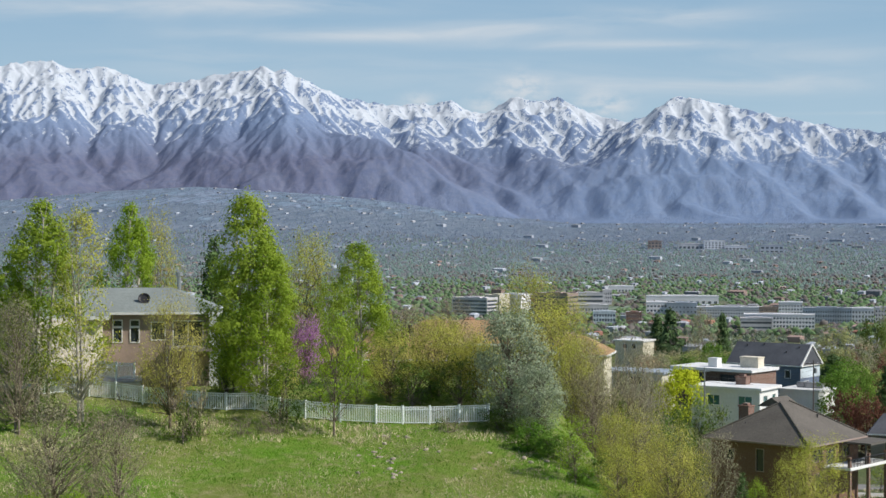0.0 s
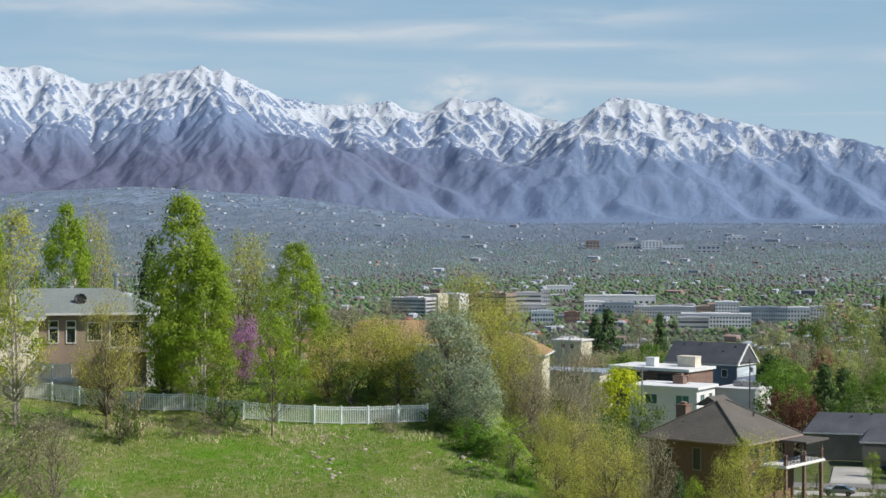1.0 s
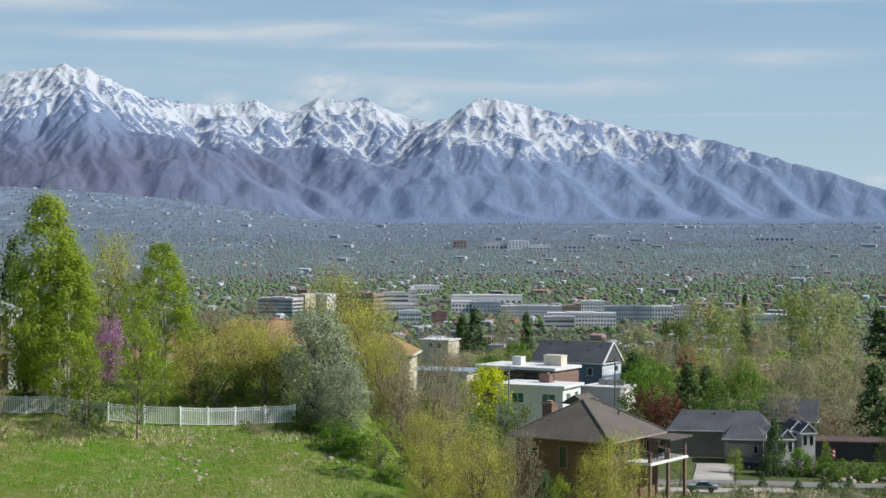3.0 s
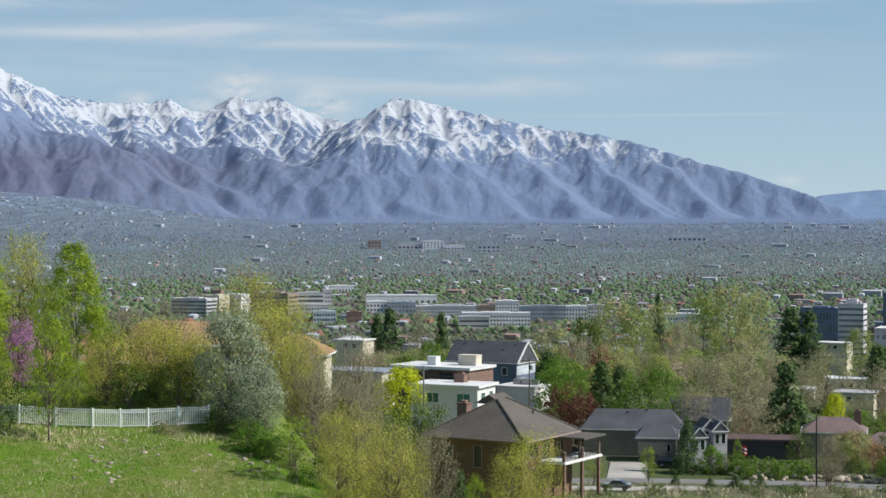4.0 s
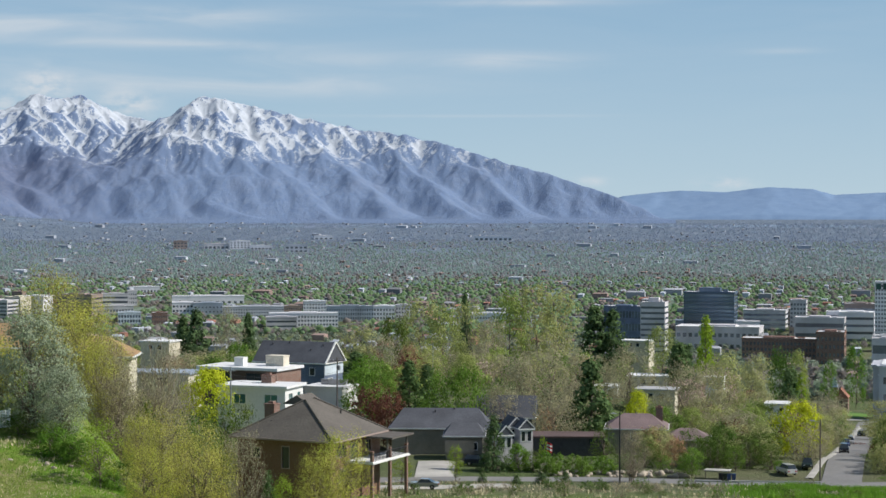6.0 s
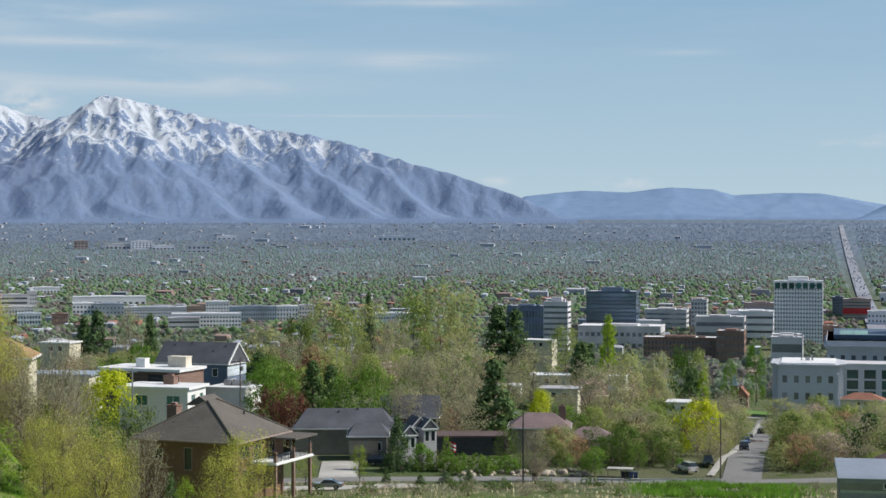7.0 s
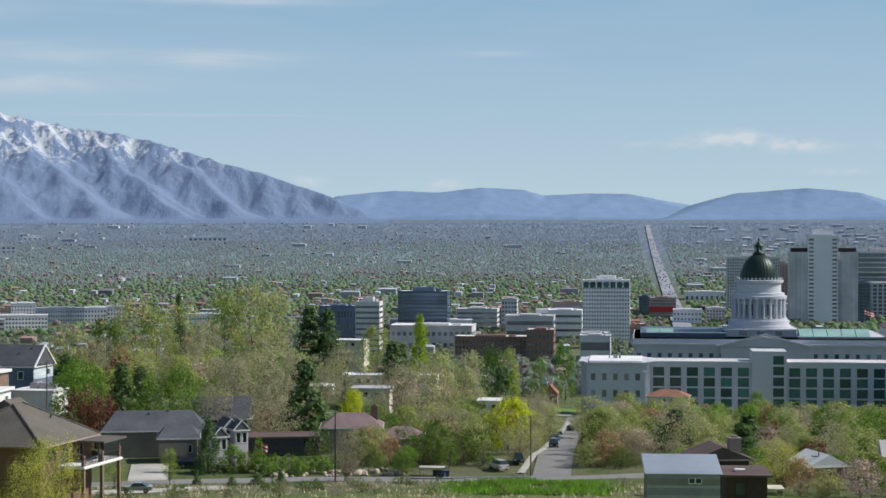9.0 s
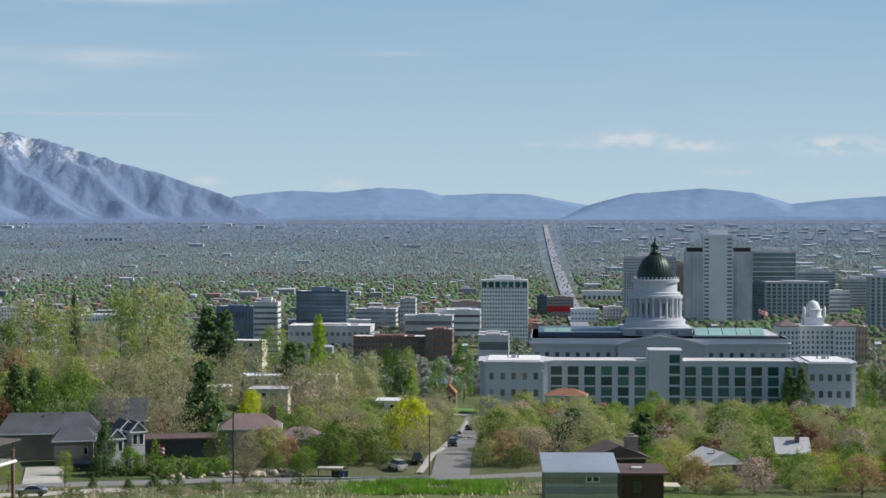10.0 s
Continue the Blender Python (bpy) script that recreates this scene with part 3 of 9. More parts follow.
CREST = [(-60.0, 0.09), (-52.0, 0.088), (-45.31, 0.0867), (-43.92, 0.0897), (-43.04, 0.0853), (-41.89, 0.0865), (-40.83, 0.0777), (-39.84, 0.0779), (-38.49, 0.0832), (-37.67, 0.0850), (-37.04, 0.0876),
         (-36.31, 0.0852), (-35.31, 0.0779), (-34.58, 0.0710), (-32.93, 0.0663), (-31.64, 0.0672), (-30.91, 0.0685), (-30.21, 0.0631), (-29.58, 0.0611), (-29.03, 0.0720), (-28.15, 0.0684),
         (-27.42, 0.0709), (-26.84, 0.0645), (-25.69, 0.0580), (-24.87, 0.0573), (-24.32, 0.0642), (-23.51, 0.0714), (-22.52, 0.0674), (-21.27, 0.0625), (-20.02, 0.0575), (-18.53, 0.0525),
         (-16.98, 0.0492), (-15.60, 0.0434), (-13.97, 0.0346), (-12.52, 0.0282), (-11.26, 0.0208), (-10.19, 0.0148), (-8.95, 0.0049), (-8.42, 0.0005)]
CREST_RUN = ([-60, -41, -37, -33, -29.5, -26.5, -23.5, -18, -13, -8.4], [4800, 4830, 4740, 4830, 4880, 4880, 4720, 4700, 4560, 4380])
# ridges that leave the crest: bearing, distance, rise over run
RIDGES = [
    [(-36.9, 4740, 0.086), (-36.6, 4600, 0.074), (-36.1, 4480, 0.063), (-35.4, 4440, 0.054), (-34.4, 4410, 0.0508), (-33.4, 4370, 0.049), (-32.7, 4330, 0.0435), (-31.6, 4270, 0.0326), (-30.3, 4190, 0.0198), (-28.4, 4100, 0.002)],
    [(-36.9, 4720, 0.084), (-37.6, 4560, 0.066), (-38.6, 4450, 0.047), (-40.0, 4350, 0.033), (-41.4, 4250, 0.021)],
    [(-40.2, 4800, 0.077), (-40.7, 4650, 0.058), (-41.6, 4500, 0.041), (-42.2, 4400, 0.028)],
    [(-44.0, 4820, 0.089), (-43.6, 4660, 0.066), (-43.2, 4560, 0.05), (-43.4, 4450, 0.037)],
    [(-50.0, 4500, 0.055), (-46.0, 4420, 0.0489), (-44.3, 4340, 0.038), (-42.4, 4240, 0.0201), (-41.2, 4150, 0.008)],
    [(-33.0, 4820, 0.066), (-32.2, 4680, 0.055), (-31.0, 4560, 0.041), (-29.8, 4450, 0.030), (-28.8, 4330, 0.018)],
    [(-29.0, 4870, 0.072), (-29.2, 4700, 0.054), (-28.5, 4580, 0.043), (-27.2, 4480, 0.036), (-25.4, 4370, 0.0251), (-23.6, 4260, 0.0139), (-22.0, 4170, 0.005)],
    [(-23.5, 4720, 0.0714), (-24.4, 4600, 0.056), (-25.0, 4500, 0.043), (-25.0, 4400, 0.03)],
    [(-23.5, 4720, 0.0714), (-22.6, 4580, 0.053), (-21.6, 4460, 0.037), (-20.4, 4330, 0.02), (-19.6, 4200, 0.006)],
    [(-20.9, 4700, 0.061), (-19.9, 4560, 0.044), (-18.8, 4430, 0.029), (-17.7, 4290, 0.013)],
    [(-18.4, 4690, 0.052), (-17.2, 4550, 0.037), (-16.2, 4420, 0.023), (-15.2, 4280, 0.009)],
    [(-15.9, 4640, 0.045), (-14.6, 4500, 0.028), (-13.4, 4360, 0.012)]]


def build_range():
    """The long range: crest and ridges as roofs that fall away on both sides, cut by running water, then set to the height of the crest line."""
    cell = 4.4
    az = np.arange(-50.0, -8.3, cell / 4500 * 57.2958)
    d = np.arange(3990.0, 4986.0, cell)
    A2, D2 = np.meshgrid(az, d, indexing="ij")
    r = np.random.default_rng(12)
    X, Y = A2 * 78.54, D2
    wob = np.array([(noise.fractal((p * 0.011, q * 0.011, 2.0), 0.7, 2.0, 4), noise.fractal((p * 0.011, q * 0.011, 7.0), 0.7, 2.0, 4)) for p, q in zip(X.ravel()[::1], Y.ravel()[::1])]).reshape(*X.shape, 2)
    PX, PY = X + 26 * wob[..., 0], Y + 26 * wob[..., 1]
    Z = 3.0 + 0.012 * (D2 - 3990)
    crest = [(a, float(np.interp(a, *CREST_RUN)), s) for a, s in CREST]
    for line, pitch in [(crest, 0.62)] + [(one, 0.6) for one in RIDGES]:
        for (a0, d0, s0), (a1, d1, s1) in zip(line, line[1:]):
            x0, x1 = a0 * 78.54, a1 * 78.54
            ll = (x1 - x0) ** 2 + (d1 - d0) ** 2
            t = np.clip(((PX - x0) * (x1 - x0) + (PY - d0) * (d1 - d0)) / ll, 0, 1)
            off = np.hypot(PX - x0 - t * (x1 - x0), PY - d0 - t * (d1 - d0))
            Z = np.maximum(Z, (s0 + (s1 - s0) * t) * (d0 + (d1 - d0) * t) - pitch * off)
    Z = Z + 9.0 * np.array([noise.fractal((p * 0.03, q * 0.03, 4.0), 0.75, 2.0, 5) for p, q in zip(X.ravel(), Y.ravel())]).reshape(X.shape) * np.clip(Z / 60, 0.05, 1)
    Z = Z + r.normal(size=Z.shape) * 0.3
    Z = carve(Z, cell, 18, 0.02)
    # brush and scree soften the lower slopes
    broad = Z.copy()
    for i in range(30):
        p = np.pad(broad, 1, "edge")
        broad = (p[:-2, 1:-1] + p[2:, 1:-1] + p[1:-1, :-2] + p[1:-1, 2:]) / 4
    Z = broad + (Z - broad) * np.interp(Z, [0, 120, 230, 330], [0.12, 0.27, 0.64, 0.94])
    peak = (Z / D2).max(1)
    want = np.interp(az, [c[0] for c in CREST], [c[1] for c in CREST])
    k = np.clip(want / np.maximum(peak, 1e-4), 0.4, 1.8)
    k = np.convolve(np.pad(k, 8, "edge"), np.ones(17) / 17, "valid")
    Z = Z * (1 + (k[:, None] - 1) * np.clip((D2 - 4150) / 450, 0, 1))
    Z = Z - 22 * np.clip(1 - (D2 - 3990) / 190, 0, 1)
    soft = Z.copy()
    for i in range(6):
        p = np.pad(soft, 1, "edge")
        soft = (p[:-2, 1:-1] + p[2:, 1:-1] + p[1:-1, :-2] + p[1:-1, 2:]) / 4
    hollow = np.clip((soft - Z) / 3.0, -1, 1)
    n, m = A2.shape
    i, j = np.meshgrid(np.arange(n - 1), np.arange(m - 1), indexing="ij")
    q = np.stack([i * m + j, (i + 1) * m + j, (i + 1) * m + j + 1, i * m + j + 1], -1).reshape(-1, 4)
    v = np.stack([D2 * np.sin(np.radians(A2)), D2 * np.cos(np.radians(A2)), Z + EYE], -1).reshape(-1, 3)
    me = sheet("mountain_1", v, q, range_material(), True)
    me.attributes.new("hollow", "FLOAT", "POINT").data.foreach_set("value", hollow.ravel().astype(np.float32))
    tagged(new("mountain_1", me), "snow-capped rocky mountain range beyond the valley", "mountain", kind="structure")


def range_material():
    """Brush on the lower slopes, bare rock above; snow lies high up, in gullies and on gentle ground, broken by ribs of rock."""
    m = bpy.data.materials.new("snowy_mountain_rock")
    m.use_nodes = True
    nt = m.node_tree
    bsdf = nt.nodes["Principled BSDF"]
    geo = node(nt, "ShaderNodeNewGeometry")
    sep = node(nt, "ShaderNodeSeparateXYZ", [(0, geo.outputs["Position"])])
    nor = node(nt, "ShaderNodeSeparateXYZ", [(0, geo.outputs["Normal"])])
    hol = node(nt, "ShaderNodeAttribute")
    hol.attribute_name = "hollow"

    def noisy(scale, detail, rough, squash=1.0):
        v = node(nt, "ShaderNodeCombineXYZ", [(0, sep.outputs[0]), (1, calc(nt, "MULTIPLY", sep.outputs[1], 0.6)), (2, calc(nt, "MULTIPLY", sep.outputs[2], squash))])
        return node(nt, "ShaderNodeTexNoise", [("Vector", v.outputs[0]), ("Scale", scale), ("Detail", detail), ("Roughness", rough)]).outputs[0]

    def ramp(x, a, b, c=0.0, e=1.0):
        return node(nt, "ShaderNodeMapRange", [(0, x), (1, a), (2, b), (3, c), (4, e)]).outputs[0]

    def mix(f, a, b):
        return node(nt, "ShaderNodeMix", [(0, f), (6, a), (7, b)]).outputs[2]

    fine, coarse, speck = noisy(0.085, 6.0, 0.72, 0.4), noisy(0.014, 4.0, 0.6), noisy(0.3, 4.0, 0.75, 0.5)
    dist = calc(nt, "SQRT", calc(nt, "ADD", calc(nt, "POWER", sep.outputs[0], 2.0), calc(nt, "POWER", sep.outputs[1], 2.0)))
    high = calc(nt, "SUBTRACT", sep.outputs[2], EYE)
    # warmer oak brush on the near eastern hills, blue haze painted in further south
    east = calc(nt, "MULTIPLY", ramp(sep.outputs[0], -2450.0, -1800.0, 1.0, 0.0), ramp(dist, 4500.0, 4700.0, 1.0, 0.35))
    brush_a = mix(east, HAZED_BRUSH[0], HAZED_BRUSH[1])
    brush_b = mix(east, HAZED_BRUSH[2], HAZED_BRUSH[3])
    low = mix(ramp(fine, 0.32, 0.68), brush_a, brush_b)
    low = mix(calc(nt, "MULTIPLY", ramp(coarse, 0.5, 0.7), 0.25), low, HAZED_BRUSH[4])
    rock = mix(ramp(speck, 0.3, 0.7), HAZED_STONE[0], HAZED_STONE[1])
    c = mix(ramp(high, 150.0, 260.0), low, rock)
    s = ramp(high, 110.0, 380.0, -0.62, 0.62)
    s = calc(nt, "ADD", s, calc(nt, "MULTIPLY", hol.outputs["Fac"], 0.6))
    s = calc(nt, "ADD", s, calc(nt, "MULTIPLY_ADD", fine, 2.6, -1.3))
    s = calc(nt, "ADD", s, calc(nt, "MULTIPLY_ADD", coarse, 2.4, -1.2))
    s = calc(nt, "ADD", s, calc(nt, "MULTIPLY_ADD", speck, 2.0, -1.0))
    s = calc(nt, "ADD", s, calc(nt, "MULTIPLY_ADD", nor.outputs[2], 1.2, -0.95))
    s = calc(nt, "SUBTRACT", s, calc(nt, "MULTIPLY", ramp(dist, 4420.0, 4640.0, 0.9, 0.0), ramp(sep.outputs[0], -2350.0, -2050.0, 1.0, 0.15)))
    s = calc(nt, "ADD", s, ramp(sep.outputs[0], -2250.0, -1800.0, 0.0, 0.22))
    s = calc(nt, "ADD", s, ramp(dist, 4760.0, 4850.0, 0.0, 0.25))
    c = mix(calc(nt, "MULTIPLY", ramp(s, -0.06, 0.14), ramp(high, 125.0, 190.0)), c, HAZED_SNOW)
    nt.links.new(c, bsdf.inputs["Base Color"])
    bsdf.inputs["Roughness"].default_value, bsdf.inputs["Specular IOR Level"].default_value = 1.0, 0.0
    bp = node(nt, "ShaderNodeBump", [("Height", fine), ("Strength", 0.5), ("Distance", 7.0)])
    nt.links.new(bp.outputs[0], bsdf.inputs["Normal"])
    return m


# brush, rock and snow colours with distance haze mixed in: blued and dimmed
HAZED_BRUSH = ((0.15, 0.215, 0.35, 1), (0.1, 0.12, 0.205, 1), (0.185, 0.245, 0.36, 1), (0.15, 0.158, 0.225, 1), (0.21, 0.245, 0.33, 1))
HAZED_STONE = ((0.14, 0.2, 0.33, 1), (0.21, 0.27, 0.39, 1))
HAZED_SNOW = (0.5, 0.54, 0.6, 1)
# southern hills: their blue is aerial haze put into the base colours
south_mat = mountain_material("haze_blue_hill", (0.18, 0.27, 0.42), (0.215, 0.31, 0.46), (0.18, 0.27, 0.42), EYE + 900, EYE + 990, 1.0, 0.06)
build_range()
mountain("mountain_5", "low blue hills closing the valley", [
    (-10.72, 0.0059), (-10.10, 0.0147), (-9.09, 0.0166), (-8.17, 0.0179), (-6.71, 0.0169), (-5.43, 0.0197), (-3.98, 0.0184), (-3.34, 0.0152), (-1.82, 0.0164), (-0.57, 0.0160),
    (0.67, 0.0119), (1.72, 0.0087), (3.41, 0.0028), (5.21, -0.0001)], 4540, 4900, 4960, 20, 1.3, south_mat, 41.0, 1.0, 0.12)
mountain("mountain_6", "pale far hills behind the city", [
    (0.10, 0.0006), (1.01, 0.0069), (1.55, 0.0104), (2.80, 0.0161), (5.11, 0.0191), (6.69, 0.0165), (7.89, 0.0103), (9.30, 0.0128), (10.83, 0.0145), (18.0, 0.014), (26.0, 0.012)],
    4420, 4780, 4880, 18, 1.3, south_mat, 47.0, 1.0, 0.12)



# ---- trees ----
rng = np.random.default_rng(5)


def leaves(centres, spread, per, size, r, droop=0.0):
    """Small three-cornered leaves, scattered round each centre and mostly turned outwards, to the light."""
    centres = np.asarray(centres, float)
    n = len(centres) * per
    off = r.normal(size=(n, 3))
    c = np.repeat(centres, per, 0) + off * spread
    mid = centres.mean(0)
    out = np.repeat((centres - mid) / (np.abs(centres - mid).max(0) + 1e-6), per, 0) * 1.1 + off * 0.75 + r.normal(size=(n, 3)) * 0.55
    out[:, 2] += 0.25
    out /= np.linalg.norm(out, axis=1, keepdims=True)
    u = np.cross(out, r.normal(size=(n, 3)))
    u /= np.linalg.norm(u, axis=1, keepdims=True)
    w = np.cross(out, u)
    u[:, 2] -= droop
    s = size * r.uniform(0.6, 1.35, (n, 1))
    v = np.stack([c - u * s * 0.7 - w * s * 0.62, c - u * s * 0.7 + w * s * 0.62, c + u * s * 1.1], 1).reshape(-1, 3)
    return v, np.arange(3 * n).reshape(n, 3)


def envelope(kind, t):
    """Half-width of the crown at height t (0 to 1) of it."""
    if kind == "column":
        return (min(1, 3.2 * t + 0.35)) * (1 - t) ** 0.45 * 1.15
    if kind == "cone":
        return max(0.03, 1 - t) ** 0.9
    if kind == "fan":
        return math.sin(math.pi * (0.15 + 0.8 * t)) ** 0.7
    return math.sqrt(max(0.02, 1 - (1.75 * (t - 0.46)) ** 2))


def make_tree(name, kind, height, width, clear, clumps, per, leaf, leaf_mat, bark, seed, twigs=0, spread=0.42, stems=1, limb=0.05):
    """A tree of unit use: trunk and limbs in one mesh, the crown in another. Returns the pair."""
    r = np.random.default_rng(seed)
    key_far = name[:4] == "far_"
    b = Build()
    crown_h = height * (1 - clear)
    pts, tips = [], []
    stem_list = []
    for s in range(stems):
        off = r.normal(size=2) * (0.35 if stems > 1 else 0)
        lean = r.normal(size=2) * (0.05 if kind in ("cone", "column") else 0.09) * height
        top_h = height * (0.93 if kind in ("cone", "column") else r.uniform(0.6, 0.75))
        path = [Vector((off[0] + lean[0] * k * k + r.normal() * 0.02 * height * k * (kind == "round"), off[1] + lean[1] * k * k, top_h * k - 0.3 * (k == 0)))
                for k in (0, 0.18, 0.4, 0.65, 0.85, 1)]
        rad = limb * height * 0.42
        for i in range(5):
            b.tube(path[i], path[i + 1], rad * (1 - 0.17 * i), rad * (1 - 0.17 * (i + 1)), 6)
        stem_list.append((path, top_h, rad))
    for i in range(clumps):
        t = r.uniform(0.0, 1.0) ** (1.25 if kind == "cone" else 0.9)
        ang = r.uniform(0, 2 * math.pi)
        lump = 0.74 + 0.36 * noise.noise((math.cos(ang) * 1.4, math.sin(ang) * 1.4, t * 3.1 + seed))
        rad = envelope(kind, t) * width / 2 * lump * (1.6 if kind == "column" else 1.28 if kind == "round" else 1.7) * r.uniform(0.35, 1.0) ** 0.5
        pts.append(Vector((math.cos(ang) * rad, math.sin(ang) * rad, height * clear + t * crown_h - (0.25 * rad if kind == "cone" else 0))))
    for i, p in enumerate(pts):
        path, top_h, rad = stem_list[i % stems]
        want = max(height * clear * 0.75, p.z - (0.1 if kind == "cone" else 0.85 if kind == "column" else 1.0) * math.hypot(p.x, p.y))
        k = min(0.97, max(0.12, want / top_h))
        j = min(4, int(np.searchsorted((0.18, 0.4, 0.65, 0.85), k)))
        ks = (0, 0.18, 0.4, 0.65, 0.85, 1)
        a = path[j].lerp(path[j + 1], (k - ks[j]) / (ks[j + 1] - ks[j]))
        if i % (3 if key_far else 2) == 0 or twigs:
            mid = a.lerp(p, 0.55) + Vector(r.normal(size=3) * 0.05 * width)
            r0 = max(0.018, rad * 0.3 * (1 - 0.6 * k))
            b.tube(a, mid, r0, r0 * 0.6, 4)
            b.tube(mid, p, r0 * 0.6, r0 * 0.25, 3)
            for q in range(twigs):
                s0 = mid.lerp(p, r.uniform(0, 1))
                out = (p - a).normalized() * r.uniform(0.3, 0.8) + Vector(r.normal(size=3) * 0.35) + Vector((0, 0, 0.25))
                e = s0 + out * width * 0.13
                b.tube(s0, e, 0.016, 0.008, 3)
                tips.append(e)
    trunk = b.mesh(name + "_trunk", bark, True)
    cent = np.array([tuple(p) for p in pts] + ([tuple(p) for p in tips] if twigs else []))
    v, q = leaves(cent, np.array([spread, spread, spread * 0.8]) * width / 7.0, per, leaf, r, 0.3 if kind == "cone" else 0.0)
    return trunk, sheet(name + "_crown", v, q, leaf_mat)


TREES = {}


def tree_kind(key, variants=2, **spec):
    TREES[key] = [make_tree(key, seed=100 + 17 * i + len(key), **spec) for i in range(variants)]


R = dict(kind="round", height=9.0, width=8.0, clear=0.16, bark=M["bark"])
# near kinds, fine leaves
tree_kind("aspen", 3, kind="column", height=12.0, width=5.2, clear=0.1, clumps=210, per=80, leaf=0.1, leaf_mat=LEAF["spring"], bark=M["birch"], stems=3, spread=0.4, limb=0.026)
tree_kind("aspen_thin", 1, kind="column", height=12.0, width=4.6, clear=0.12, clumps=130, per=10, leaf=0.085, leaf_mat=LEAF["olive"], bark=M["birch"], stems=2, spread=0.5, twigs=3, limb=0.03)
tree_kind("spring", 2, **R, clumps=110, per=34, leaf=0.125, leaf_mat=LEAF["spring"])
tree_kind("olive", 3, **{**R, "bark": M["budwood"]}, clumps=110, per=32, leaf=0.07, leaf_mat=LEAF["olive"], twigs=2, stems=3)
tree_kind("bare", 2, **{**R, "bark": M["twig"]}, clumps=130, per=5, leaf=0.085, leaf_mat=LEAF["tan"], twigs=5, stems=3, limb=0.045)
tree_kind("bright", 2, **R, clumps=100, per=34, leaf=0.14, leaf_mat=LEAF["bright"])
tree_kind("silver", 1, kind="round", height=9.0, width=8.5, clear=0.03, bark=M["bark"], clumps=150, per=34, leaf=0.12, leaf_mat=LEAF["silver"], stems=3, twigs=1)
tree_kind("purple", 1, **R, clumps=110, per=26, leaf=0.11, leaf_mat=LEAF["purple"], stems=2, twigs=2)
tree_kind("shade", 2, kind="round", height=7.0, width=7.5, clear=0.02, bark=M["bark"], clumps=80, per=24, leaf=0.15, leaf_mat=LEAF["shade"], stems=3)
tree_kind("young", 2, kind="round", height=7.0, width=4.4, clear=0.16, bark=M["bark"], clumps=60, per=16, leaf=0.1, leaf_mat=LEAF["spring"], twigs=1, limb=0.035)
tree_kind("fir", 2, kind="cone", height=11.0, width=5.6, clear=0.03, bark=M["bark"], clumps=190, per=20, leaf=0.22, leaf_mat=LEAF["dark"], spread=0.5)
tree_kind("shrub", 2, kind="round", height=2.4, width=3.0, clear=0.0, bark=M["bark"], clumps=34, per=14, leaf=0.115, leaf_mat=LEAF["shade"], stems=3, spread=0.5)
tree_kind("hedge", 2, kind="round", height=2.4, width=3.0, clear=0.0, bark=M["bark"], clumps=44, per=40, leaf=0.1, leaf_mat=LEAF["bright"], stems=3, spread=0.45)
tree_kind("shrub_brown", 1, kind="fan", height=2.2, width=3.0, clear=0.0, bark=M["twig"], clumps=40, per=2, leaf=0.07, leaf_mat=LEAF["tan"], stems=3, twigs=4, spread=0.5)
# the same, coarser, for the streets further down
F_ = dict(kind="round", height=9.5, width=9.5, clear=0.1, bark=M["bark"], clumps=68, spread=0.46)
tree_kind("far_olive", 3, **F_, per=40, leaf=0.205, leaf_mat=LEAF["olive_grey"], stems=2)
tree_kind("far_spring", 2, **F_, per=40, leaf=0.205, leaf_mat=LEAF["spring_grey"])
tree_kind("far_tan", 3, **{**F_, "bark": M["twig"]}, per=24, leaf=0.15, leaf_mat=LEAF["tan"], stems=3, twigs=1)
tree_kind("far_bright", 2, **F_, per=40, leaf=0.205, leaf_mat=LEAF["bright"])
tree_kind("far_yellow", 1, **F_, per=48, leaf=0.24, leaf_mat=LEAF["yellow"])
tree_kind("far_shade", 2, **F_, per=40, leaf=0.205, leaf_mat=LEAF["shade"])
tree_kind("far_crimson", 1, **F_, per=32, leaf=0.24, leaf_mat=LEAF["crimson"])
tree_kind("far_rust", 1, **F_, per=32, leaf=0.23, leaf_mat=LEAF["rust"])
tree_kind("far_pink", 1, **F_, per=32, leaf=0.22, leaf_mat=LEAF["pink"])
tree_kind("far_fir", 2, kind="cone", height=13.0, width=6.4, clear=0.02, bark=M["bark"], clumps=150, per=26, leaf=0.33, leaf_mat=LEAF["dark"], spread=0.5)
tree_kind("far_poplar", 1, kind="column", height=14.0, width=4.5, clear=0.05, bark=M["bark"], clumps=110, per=12, leaf=0.3, leaf_mat=LEAF["spring"], spread=0.5)
